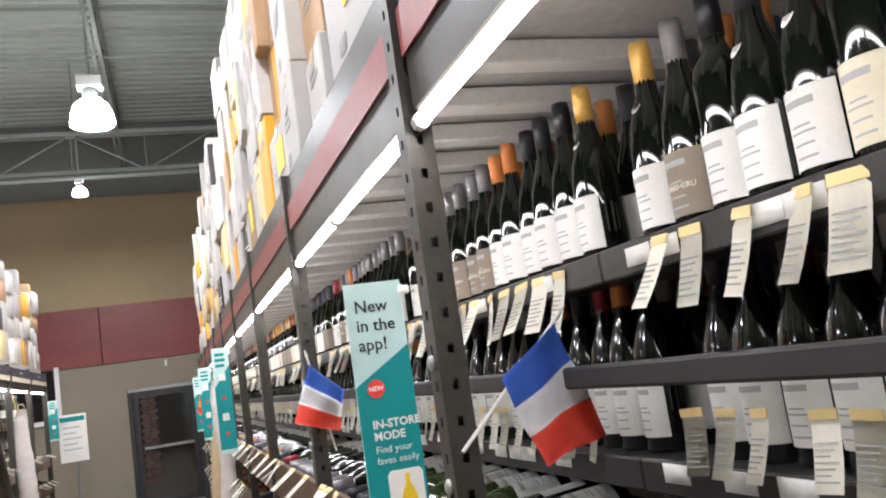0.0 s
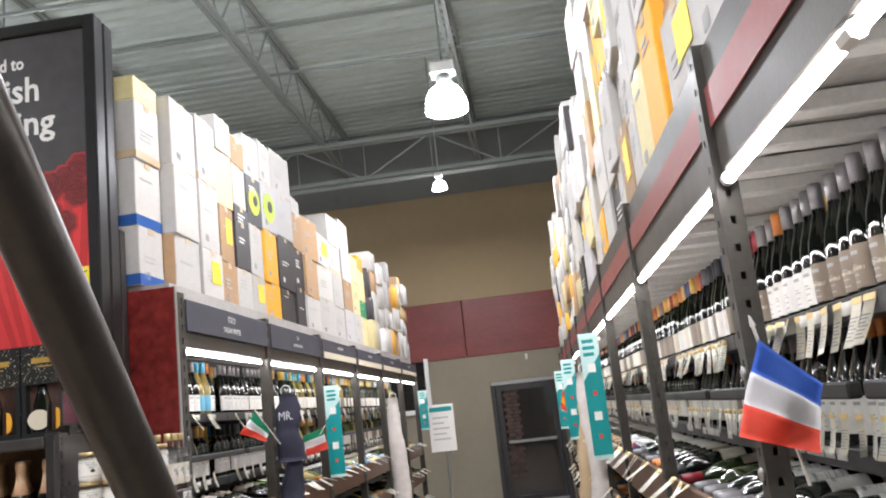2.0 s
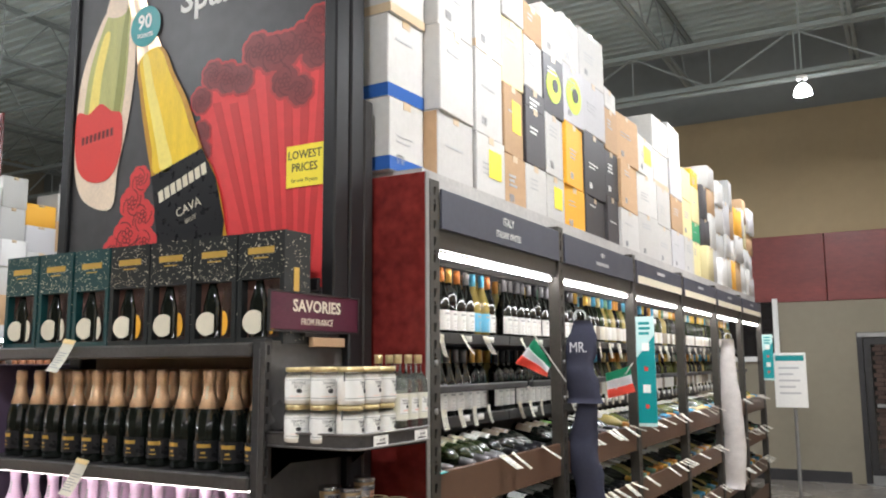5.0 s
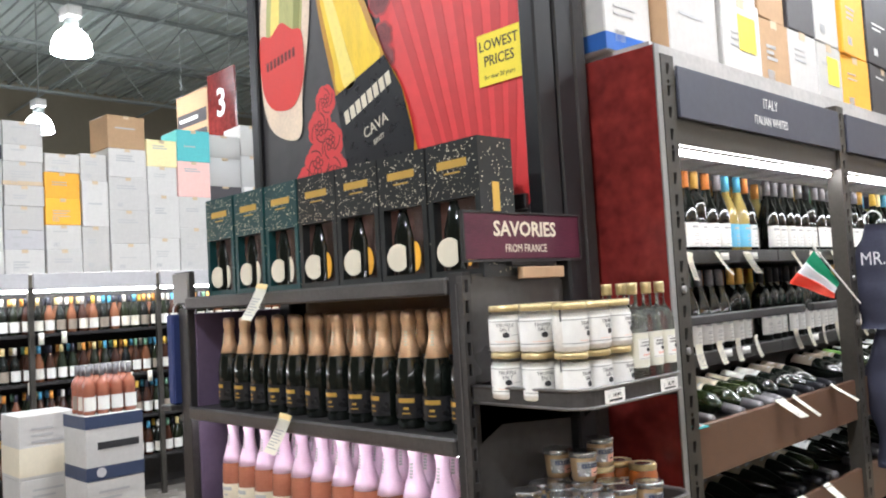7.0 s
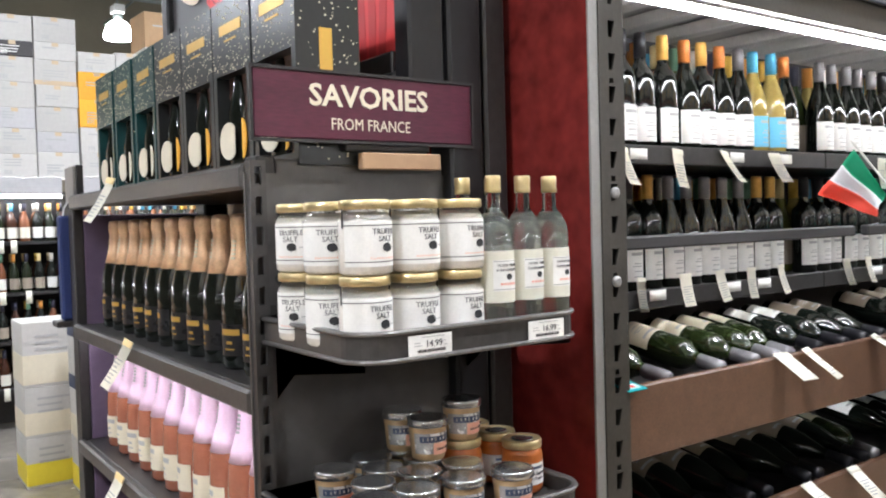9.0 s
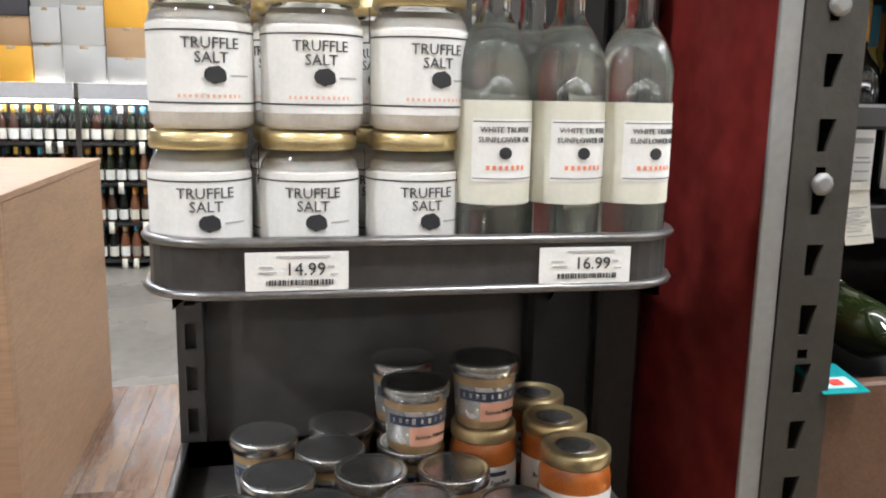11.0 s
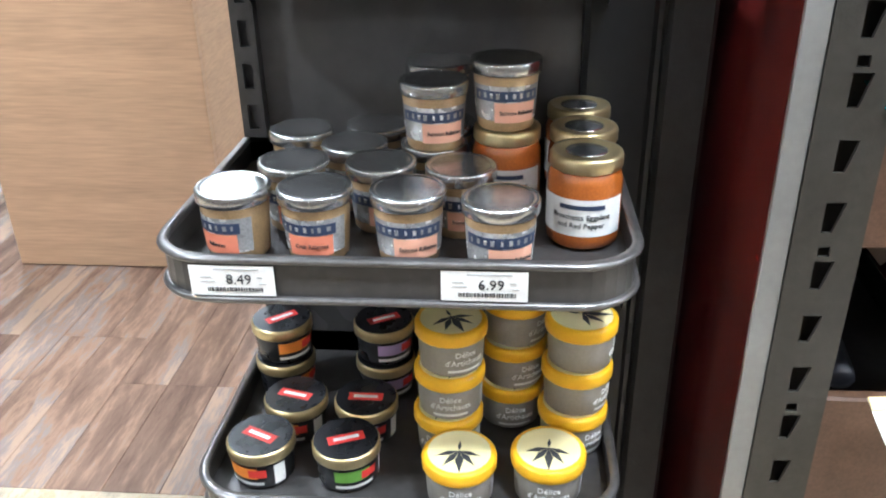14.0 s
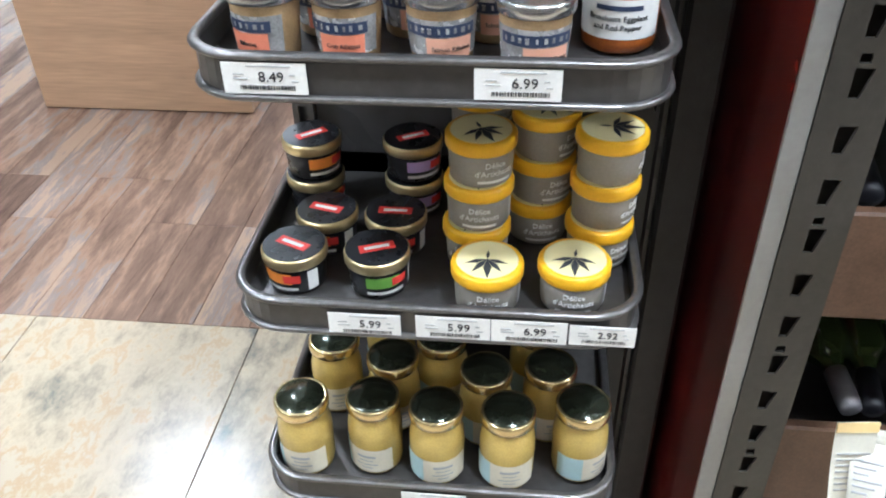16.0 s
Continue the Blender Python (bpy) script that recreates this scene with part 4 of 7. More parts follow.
def stack_row(side, xf, y0, y1, base, columns, seed, where, tall, singly=99.0):
    """Columns of cartons along y; those past y = singly are joined into one mesh."""
    rnd = random.Random(seed)
    rz = -90 if side > 0 else 90
    y, i = y0, 0
    rest = []
    while y < y1:
        back = 0.0
        if i < len(columns):
            w, boxes = columns[i][:2]
            back = columns[i][2] if len(columns[i]) > 2 else 0.0
        else:
            w = rnd.uniform(0.22, 0.36)
            boxes, tot = [], 0
            lim = rnd.uniform(*tall)
            while tot < lim:
                h = rnd.uniform(0.2, 0.33)
                boxes.append((rnd.choices("wkypgbn", (12, 2.5, 1.2, 1.3, 3, 0.8, 0.5))[0] + ("Y" if rnd.random() < 0.12 else ""), h))
                tot += h
        z = base
        for code, h in boxes:
            m = pose(xf + side * (0.03 + back + rnd.uniform(0, 0.05 if i >= len(columns) else 0.012)), y + w / 2 + rnd.uniform(-0.004, 0.004), z, 0, 0, rz + rnd.uniform(-3, 3))
            if y < singly:
                carton(code, w - 0.01, 0.36, h, m, int(y * 100 + z * 37) + 7, where)
            else:
                rest.append(m @ Matrix.Diagonal((w - 0.01, 0.36, h, 1)))
            z += h
        y += w
        i += 1
    if rest:
        pack("stacked_cartons", ["carton_mix", "tape"], [(*T_CARTON, 0, rest), (*T_TAPE, 1, rest)], "many white and coloured wine cartons stacked on " + where, "cartons")


T_CARTON = template(lambda b: box(b, -0.5, 0.5, 0, 1, 0, 1, 0.012))
T_TAPE = template(lambda b: (box(b, -0.1, 0.1, -0.003, 1.0, 0.9, 1.003)))
LEFT_COLS = [(0.25, [("wB", 0.28), ("wB", 0.325), ("wN", 0.29), ("p", 0.12)], 0.135),
             (0.32, [("wK", 0.286), ("w", 0.353), ("w", 0.356)], 0.07),
             (0.293, [("wY", 0.275), ("w", 0.374), ("wN", 0.367)], 0.07),
             (0.243, [("k", 0.252), ("kY", 0.334), ("p", 0.325), ("w", 0.21)], 0.07),
             (0.262, [("w", 0.253), ("b", 0.289), ("b", 0.099), ("w", 0.259), ("k", 0.178)], 0.07),
             (0.262, [("wY", 0.253), ("w", 0.325), ("bC", 0.325), ("w", 0.272)], 0.07),
             (0.299, [("y", 0.245), ("y", 0.355), ("gC", 0.332), ("w", 0.283)], 0.07),
             (0.398, [("b", 0.247), ("b", 0.373), ("g", 0.314), ("w", 0.314)], 0.07),
             (0.267, [("b", 0.304), ("b", 0.293), ("k", 0.272), ("w", 0.126)], 0.07),
             (0.43, [("w", 0.277), ("k", 0.314), ("k", 0.323)], 0.07),
             (0.44, [("w", 0.314), ("w", 0.283), ("wY", 0.272)], 0.07),
             (0.419, [("w", 0.293), ("w", 0.293), ("wN", 0.272), ("w", 0.262)], 0.07),
             (0.419, [("g", 0.314), ("k", 0.272), ("g", 0.283), ("w", 0.293)], 0.07),
             (0.314, [("w", 0.314), ("p", 0.314), ("p", 0.262)], 0.07),
             (0.293, [("p", 0.314), ("n", 0.168), ("p", 0.314), ("y", 0.147)], 0.07)]
stack_row(-1, LF, 4.535, 11.8, 2.3125, LEFT_COLS, 3, "the rack", (0.74, 0.95), 9.2)
stack_row(1, RF, 0.9, 2.93, 2.186, [], 11, "the rack", (0.75, 1.1))
stack_row(1, RF, -1.2, 0.9, 2.186, [], 13, "the rack", (0.75, 1.1), -9.0)
stack_row(1, RF, 2.93, 12.0, 2.186, [(0.22, [("y", 0.36), ("w", 0.34), ("y", 0.3)]), (0.22, [("p", 0.3), ("w", 0.36), ("w", 0.3)])], 12, "the rack", (0.85, 1.35), 6.6)


# ---- sparkling display and poster ----
gd = thing("display_gondola", "black metal display gondola with shelves of sparkling wine", "shelving", pose(-2.42, 4.25, 0))
GI = gd.matrix_basis.inverted()


def gp(name, bm, mat, label=""):
    ob = part(name, bm, mat, gd, label)
    ob.matrix_parent_inverse = GI
    return ob


def strip(w, h, pitch, sw, sh, mat, name="slotted_strip"):
    """A flat upright strip with rows of cut slots, in the x-z plane facing -y."""
    b = bmesh.new()

    def quad(p):
        b.faces.new([b.verts.new(q) for q in p])
    z = 0.0
    while z + pitch <= h + 1e-6:
        z0, z1, z2, z3 = z, z + (pitch - sh) / 2, z + (pitch + sh) / 2, z + pitch
        quad([(-w / 2, 0, z0), (w / 2, 0, z0), (w / 2, 0, z1), (-w / 2, 0, z1)])
        quad([(-w / 2, 0, z2), (w / 2, 0, z2), (w / 2, 0, z3), (-w / 2, 0, z3)])
        quad([(-w / 2, 0, z1), (-sw / 2, 0, z1), (-sw / 2, 0, z2), (-w / 2, 0, z2)])
        quad([(sw / 2, 0, z1), (w / 2, 0, z1), (w / 2, 0, z2), (sw / 2, 0, z2)])
        for s in (-1, 1):
            quad([(s * sw / 2, 0, z1), (s * sw / 2, 0.006, z1), (s * sw / 2, 0.006, z2), (s * sw / 2, 0, z2)])
        quad([(-sw / 2, 0, z1), (sw / 2, 0, z1), (sw / 2, 0.006, z1), (-sw / 2, 0.006, z1)])
        quad([(-sw / 2, 0, z2), (-sw / 2, 0.006, z2), (sw / 2, 0.006, z2), (sw / 2, 0, z2)])
        z += pitch
    for s in (-1, 1):
        box(b, s * w / 2 - 0.001, s * w / 2 + 0.001, 0.0, 0.02, 0, h)
    return as_mesh(name, b, mat)


gp("side_panel", box(bmesh.new(), -1.735, -1.705, 4.005, 4.5, 0.02, 1.685, 0.003), "panelgrey")
gp("side_panel", box(bmesh.new(), -3.15, -3.12, 4.005, 4.5, 0.02, 1.62, 0.003), "purple", "dark purple inner side")
gp("upright", box(bmesh.new(), -1.75, -1.7, 3.97, 4.004, 0.0, 1.69, 0.003), "black")
gp("upright", box(bmesh.new(), -3.19, -3.12, 3.975, 4.004, 0.0, 1.64, 0.003), "black")
gp("back_panel", box(bmesh.new(), -3.12, -1.736, 4.48, 4.5, 0.02, 1.27), "purple", "purple back panel")
gp("back_panel", box(bmesh.new(), -3.12, -1.736, 4.47, 4.49, 1.275, 1.66), "carton_tan", "tan back panel")
for z in (1.675, 1.282, 0.925, 0.5):
    gp("shelf", box(bmesh.new(), -3.115, -1.752, 3.985, 4.46, z - 0.03, z, 0.003), "black")
    er = bmesh.new()
    box(er, -3.115, -1.752, 3.962, 3.984, z - 0.04, z + 0.004, 0.006)
    gp("price_rail", er, "charcoal")
for z in (1.247,):
    gp("led_strip", tube(bmesh.new(), (-3.1, 4.0, z - 0.006), (-1.77, 4.0, z - 0.006), 0.006, 8), "led_soft", "glowing shelf lamp strip")
gp("base", box(bmesh.new(), -3.15, -1.71, 4.02, 4.5, 0.0, 0.12, 0.004), "base_dark")
gp("divider_board", box(bmesh.new(), -3.1, -1.74, 4.27, 4.3, 1.66, 1.9, 0.003), "black")

# sparkling bottles in ranks
SP = {}


def sparkling(kind, m):
    if kind in SP:
        return copy_thing(SP[kind], m)
    pinkish = kind == "rose"
    b = part("sparkling_bottle", lathe(bmesh.new(), PROFILES["sparkling"][1:], 20), "rose" if pinkish else "glass", None, "", m)
    tagged(b, "rose sparkling wine bottle with pale pink foil neck" if pinkish else "dark sparkling wine bottle with rose-gold foil neck", "bottle", "sparkling bottles on the gondola")
    part("foil", lathe(bmesh.new(), ([(0.0412, 0.163), (0.0345, 0.19)] if pinkish else [(0.0335, 0.19)]) + [ (0.0215, 0.233), (0.018, 0.262), (0.0185, 0.279), (0.0205, 0.282), (0.0205, 0.3), (0.018, 0.3135), (0.006, 0.316)], 18),
         "pink" if pinkish else "foil", b, "pink foil" if pinkish else "rose-gold foil")
    part("label", lathe(bmesh.new(), [(0.0445, 0.028), (0.0445, 0.092)], 12, 200, 340), "cream" if pinkish else "lidblack", b)
    pr = bmesh.new()
    for w, z, h in ((62, 0.07, 0.012), (20, 0.052, 0.006), (30, 0.04, 0.003)):
        lathe(pr, [(0.0449, z), (0.0449, z + h)], 8, 270 - w / 2, 270 + w / 2)
    part("print", pr, "greyink" if pinkish else "goldprint", b)
    ns = bmesh.new()
    for i in range(5):
        box(ns, -0.0045, 0.0045, -0.0255 + 0.0012 * i, -0.0235 + 0.0012 * i, 0.222 + i * 0.0085, 0.227 + i * 0.0085)
    part("neck_print", ns, "cream" if not pinkish else "greyink", b)
    SP[kind] = b
    return b


rnd = random.Random(21)
for row in range(3):
    for k in range(12):
        x = -2.985 + k * 0.108 + (0.054 if row % 2 else 0)
        if x > -1.79 and row:
            continue
        sparkling("brut", pose(x, 4.065 + row * 0.1, 1.283, 0, 0, rnd.uniform(-20, 25)))
        if k > 0 or row < 1:
            sparkling("rose", pose(x, 4.065 + row * 0.1, 0.926, 0, 0, rnd.uniform(-20, 25)))


# gift boxes along the top
def gift_box(m, teal, seed):
    w, d, h = 0.194, 0.125, 0.355
    lab = ("dark green " if teal else "black ") + "speckled gift box with bottle and glasses behind a window"
    t = thing("gift_box", lab, "gift box", m, "gift boxes on the gondola")
    b = bmesh.new()
    rim = [[b.verts.new((x, y, z)) for x, z in ((-q, z0), (q, z0), (q, z1), (-q, z1))]
           for q, z0, z1, y in ((w / 2, 0, h, d), (w / 2, 0, h, 0), (w / 2 - 0.018, 0.022, 0.205, 0), (w / 2 - 0.018, 0.022, 0.205, 0.03))]
    for lo, hi in zip(rim, rim[1:]):
        for i in range(4):
            b.faces.new((lo[i], lo[(i + 1) % 4], hi[(i + 1) % 4], hi[i]))
    b.faces.new(rim[0])
    b.faces.new(rim[3])
    bmesh.ops.recalc_face_normals(b, faces=b.faces[:])
    part("carton", b, "giftteal" if teal else "giftbox", t)
    part("inner_panel", box(bmesh.new(), -w / 2 + 0.018, w / 2 - 0.018, 0.0275, 0.0295, 0.022, 0.205), "brownprint", t, "brown inner panel")
    part("bottle", lathe(bmesh.new(), [(0.038, 0.024), (0.038, 0.13), (0.02, 0.19), (0.016, 0.204)], 14, 180, 360), "glass", t, "", pose(-0.028, 0.03, 0) @ Matrix.Diagonal((1, 0.62, 1, 1)))
    g = bmesh.new()
    for gx in (0.032, 0.058):
        lathe(g, [(0.016, 0.03), (0.017, 0.08), (0.014, 0.19)], 10, 180, 360)
        bmesh.ops.translate(g, verts=[v for v in g.verts if not v.tag], vec=(gx, 0.03, 0))
        for v in g.verts:
            v.tag = True
    part("glasses", g, "jarglass", t, "clear flute glasses")
    c = bmesh.new()
    pts = [(0.046 * math.cos(radians(a)) - 0.028, 0.07 + 0.038 * math.sin(radians(a))) for a in range(0, 360, 15)]
    poly(c, [(u, v) for u, v in pts if u < 0.01], 0.002)
    part("round_label", c, "cream", t, "cream half-round label", pose(0, 0.0005, 0))
    c2 = bmesh.new()
    poly(c2, [(0.042 + 0.022 * math.cos(radians(a)), 0.07 + 0.04 * math.sin(radians(a))) for a in range(-90, 91, 15)], 0.002)
    part("gold_label", c2, "boxyellow" if not teal else "cream", t, "gold half-round label", pose(0, 0.0005, 0))
    part("brand_bar", box(bmesh.new(), -0.055, 0.055, -0.0012, 0, 0.285, 0.306), "goldprint", t)
    part("small_print", box(bmesh.new(), -0.03, 0.03, -0.0012, 0, 0.27, 0.274), "goldprint", t)
    part("side_bar", box(bmesh.new(), w / 2, w / 2 + 0.0012, 0.045, 0.07, 0.08, 0.24), "goldprint", t)
    r = random.Random(seed)
    s = bmesh.new()
    for i in range(150):
        u, v = r.uniform(-w / 2 + 0.004, w / 2 - 0.004), h * (1 - r.random() ** 0.8 * 0.42)
        q = r.uniform(0.0006, 0.0019)
        box(s, u - q, u + q, -0.001, 0, v - q, v + q)
    for i in range(110):
        v, y = r.uniform(0.01, h - 0.01), r.uniform(0.004, d - 0.004)
        q = r.uniform(0.0006, 0.0018)
        box(s, w / 2, w / 2 + 0.001, y - q, y + q, v - q, v + q)
    tagged(part("specks", s, "speck", t), "cream specks", "", "", "stuff")
    return t


for k in range(7):
    gift_box(pose(-1.795 - k * 0.2005, 4.05, 1.6755, 0, 0, rnd.uniform(-2, 2)), k > 3, 40 + k)


# yellow cards on the gondola rails
for x, z in ((-2.57, 1.69), (-2.47, 1.29), (-2.6, 0.93)):
    price_card(pose(x, 3.957, z + 0.012, 0, 0, 8) @ Matrix.Rotation(radians(-22), 4, "X") @ Matrix.Rotation(radians(8), 4, "Y") @ Matrix.Diagonal((1.25, 1.25, 1.25, 1)))

# larger cards on the sloping shelves at the rack's end
for y, z, tilt in ((4.69, 0.625, -12), (4.67, 0.935, -62)):
    price_card(pose(LF + 0.004, y, z, 0, 0, 96) @ Matrix.Rotation(radians(tilt), 4, "X") @ Matrix.Diagonal((1.2, 1.2, 1.1, 1)))

# plum sign over the side trays
sv = thing("savories_sign", "plum coloured sign lettered SAVORIES FROM FRANCE on gondola side", "sign", pose(-1.668, 4.178, 1.775, 0, 0, 90))
part("board", box(bmesh.new(), -0.224, 0.224, 0, 0.006, -0.058, 0.056, 0.002), "savory", sv)
fr = bmesh.new()
for z in (-0.064, 0.056):
    box(fr, -0.23, 0.23, -0.002, 0.008, z, z + 0.005)
for x in (-0.23, 0.225):
    box(fr, x, x + 0.005, -0.002, 0.008, -0.059, 0.056)
part("edge_frame", fr, "black", sv)
lettering("SAVORIES", 0.052, "cream", sv, (0.0, -0.0005, 0.016), bold=0.0012, squeeze=1.08)
lettering("FROM FRANCE", 0.029, "cream", sv, (0.0, -0.0005, -0.032), squeeze=0.85)
part("bracket", box(bmesh.new(), -0.05, 0.13, 0.008, 0.03, -0.075, -0.055, 0.002), "black", sv)
part("wood_block", box(bmesh.new(), -0.02, 0.15, 0.0, 0.02, -0.108, -0.078, 0.002), "carton_tan", sv, "pale card strip")

# poster stand
PX0, PX1, PZ0, PZ1 = -3.05, -1.725, 1.86, 3.46
ps = thing("poster_stand", "tall black framed poster of sparkling wine with red fan", "poster", pose(0, 4.285, 0))
part("poster_print", box(bmesh.new(), PX0, PX1, 0.0, 0.01, PZ0, PZ1), "postergrey", ps, "charcoal printed poster")
pf = bmesh.new()
for a, b, c, d in ((PX0 - 0.055, PX0, PZ0 - 0.05, PZ1 + 0.055), (PX1, PX1 + 0.055, PZ0 - 0.05, PZ1 + 0.055)):
    box(pf, a, b, -0.02, 0.06, c, d, 0.006)
box(pf, PX0, PX1, -0.02, 0.06, PZ1, PZ1 + 0.055, 0.006)
box(pf, PX0, PX1, -0.02, 0.06, PZ0 - 0.05, PZ0, 0.006)
part("frame", pf, "frameblack", ps, "deep black frame")
part("post", box(bmesh.new(), PX1 - 0.02, PX1 + 0.055, 0.07, 0.15, 0.0, PZ1 + 0.05, 0.006), "frameblack", ps)
part("post", box(bmesh.new(), PX1 + 0.0, PX1 + 0.05, 0.16, 0.215, 0.0, PZ1 - 0.9, 0.006), "black", ps)
part("post", box(bmesh.new(), PX0 - 0.055, PX0 + 0.02, 0.07, 0.15, 0.0, PZ1 + 0.05, 0.006), "frameblack", ps)
part("back_board", box(bmesh.new(), PX0, PX1, 0.02, 0.03, PZ0, PZ1), "black", ps)


def art(name, pts, mat, y, label=""):
    return part(name, poly(bmesh.new(), pts, 0.0006), mat, ps, label, pose(0, y, 0))


def curved(pts, n=5):
    """A closed outline rounded through its corner points."""
    out = []
    k = len(pts)
    for i in range(k):
        p0, p1, p2, p3 = (pts[(i + j - 1) % k] for j in range(4))
        for j in range(n):
            t = j / n
            out.append(tuple(0.5 * (2 * p1[c] + (p2[c] - p0[c]) * t + (2 * p0[c] - 5 * p1[c] + 4 * p2[c] - p3[c]) * t * t
                                    + (3 * p1[c] - p0[c] - 3 * p2[c] + p3[c]) * t ** 3) for c in (0, 1)))
    return out


def sliver(rows, a, b):
    """The part of a pictured bottle between two fractions of its width."""
    lo = [(l[0] + (r[0] - l[0]) * a, l[1] + (r[1] - l[1]) * a) for l, r in rows]
    hi = [(l[0] + (r[0] - l[0]) * b, l[1] + (r[1] - l[1]) * b) for l, r in rows]
    return lo + hi[::-1]


def edge_height(u):
    """Height of the fan's lace edge at u from 0 to 1 along it."""
    return 2.6 + 0.2 * u ** 0.55 + 0.03 * math.sin(u * 15)


fan = [(-2.33 + 0.6 * i / 20, edge_height(i / 20) - 0.02) for i in range(21)]
fan += [(-1.727, 1.87), (-2.16, 1.87), (-2.2, 2.2), (-2.29, 2.42)]
art("fan", fan, "posterred", -0.0012, "red lace fan")
for i in range(7):
    u = -2.26 + i * 0.085
    art("fan_ray", [(-2.02 + i * 0.035, 1.88), (-1.995 + i * 0.035, 1.88), (u + 0.042, edge_height((u + 2.33) / 0.6) - 0.1), (u, edge_height((u + 2.33) / 0.6) - 0.1)], "posterred2", -0.002)


def lobes(name, spots, mat, y, label, size):
    """Overlapping scalloped rosettes, each a hair in front of the last."""
    b = bmesh.new()
    for j, (u, v, r) in enumerate(spots):
        n = 40
        ring = []
        for i in range(n):
            t = 2 * math.pi * i / n
            q = r * size * (1 + 0.1 * abs(math.sin(t * 4)))
            ring.append(b.verts.new((min(u + q * math.cos(t), -1.729), -0.00004 * j, v + q * math.sin(t))))
        b.faces.new(ring)
    bmesh.ops.recalc_face_normals(b, faces=b.faces[:])
    tagged(part(name, b, mat, ps, "", pose(0, y, 0)), label, "", "", "stuff")


def scrolls(spots, mat, y, seed):
    """Flowers and curling stems drawn inside the rosettes."""
    b = bmesh.new()
    r_ = random.Random(seed)

    def stroke(pts, wd):
        for (u, v), (p, q) in zip(pts, pts[1:]):
            d = Vector((p - u, q - v)).normalized() * wd
            b.faces.new([b.verts.new((min(x, -1.729), 0, z)) for x, z in ((u - d.y, v + d.x), (u + d.y, v - d.x), (p + d.y, q - d.x), (p - d.y, q + d.x))])
    for u, v, r in spots:
        for k in range(5):
            t = k * 1.257 + r_.uniform(0, 0.6)
            c = (u + r * 0.3 * math.cos(t), v + r * 0.3 * math.sin(t))
            stroke([(c[0] + r * 0.17 * math.cos(a * 0.9), c[1] + r * 0.17 * math.sin(a * 0.9)) for a in range(8)], r * 0.035)
        for k in range(4):
            t = k * 1.57 + r_.uniform(0, 1)
            stroke([(u + r * (0.55 + 0.05 * a) * math.cos(t + a * 0.16), v + r * (0.55 + 0.05 * a) * math.sin(t + a * 0.16)) for a in range(9)], r * 0.04)
    bmesh.ops.recalc_face_normals(b, faces=b.faces[:])
    tagged(part("lace_pattern", b, mat, ps, "", pose(0, y, 0)), "dark lace flowers and scrolls", "", "", "stuff")


spots = [(-2.33 + 0.6 * u, edge_height(u) - dv, r) for u, dv, r in
         ((0.02, 0.02, 0.05), (0.12, -0.01, 0.055), (0.24, 0.0, 0.06), (0.36, 0.03, 0.055), (0.48, 0.0, 0.065), (0.6, 0.03, 0.07), (0.72, 0.0, 0.065), (0.84, 0.02, 0.06),
          (0.95, 0.01, 0.055), (0.7, 0.12, 0.06), (0.82, 0.2, 0.055), (0.93, 0.12, 0.06), (0.03, 0.16, 0.045), (0.05, 0.25, 0.04), (0.08, 0.34, 0.03))]
lobes("lace_edge", spots, "posterlace2", -0.0026, "scalloped red lace edge", 1.12)
lobes("lace_ground", spots, "posterlace3", -0.0036, "dusky red lace", 0.95)
scrolls(spots, "posterlace", -0.0046, 9)
low = [(-2.64, 2.34, 0.05), (-2.68, 2.25, 0.06), (-2.62, 2.19, 0.06), (-2.7, 2.12, 0.07), (-2.6, 2.08, 0.06), (-2.77, 2.06, 0.06), (-2.68, 2.0, 0.07), (-2.8, 1.97, 0.06)]
lobes("lace_edge", low, "posterred", -0.0012, "scalloped red lace", 1.1)
scrolls(low, "posterlace", -0.002, 4)
BEHIND = [((-2.86, 3.1), (-2.71, 3.08)), ((-2.95, 2.98), (-2.7, 2.98)), ((-3.02, 2.82), (-2.694, 2.8)), ((-3.042, 2.6), (-2.72, 2.6)), ((-3.03, 2.4), (-2.77, 2.4)), ((-2.96, 2.28), (-2.8, 2.24))]
art("pictured_bottle", curved(sliver(BEHIND, 0, 1)), "postercream", -0.0052)
art("pictured_wine", curved(sliver(BEHIND[:5], 0.14, 0.86)), "postergreen", -0.006)
art("pictured_shine", curved(sliver(BEHIND[1:4], 0.24, 0.4)), "postershine", -0.0068)
art("pictured_shade", curved(sliver(BEHIND[:5], 0.7, 0.82)), "postergreen2", -0.0068)
art("pictured_label", curved([(-3.035, 2.66), (-2.96, 2.655), (-2.89, 2.69), (-2.82, 2.65), (-2.757, 2.62), (-2.753, 2.47), (-2.8, 2.38), (-2.87, 2.355), (-2.97, 2.38), (-3.03, 2.47)]), "red", -0.0076)
for i in range(8):
    art("pictured_bar", [(-2.995 + i * 0.025, 2.525 + i * 0.0025), (-2.98 + i * 0.025, 2.527 + i * 0.0025), (-2.98 + i * 0.025, 2.56 + i * 0.0025), (-2.995 + i * 0.025, 2.558 + i * 0.0025)], "posterlace", -0.0084)
art("pictured_cap", curved([(-2.794, 3.45), (-2.667, 3.44), (-2.663, 3.36), (-2.72, 3.2), (-2.76, 3.06), (-2.88, 3.08), (-2.818, 3.237)]), "postercream", -0.0068)
NECK = [((-2.79, 3.29), (-2.71, 3.3)), ((-2.74, 3.08), (-2.645, 3.1)), ((-2.69, 2.92), (-2.585, 2.95)), ((-2.665, 2.81), (-2.545, 2.86))]
art("pictured_neck", curved(sliver(NECK, 0, 1)), "foil", -0.0076)
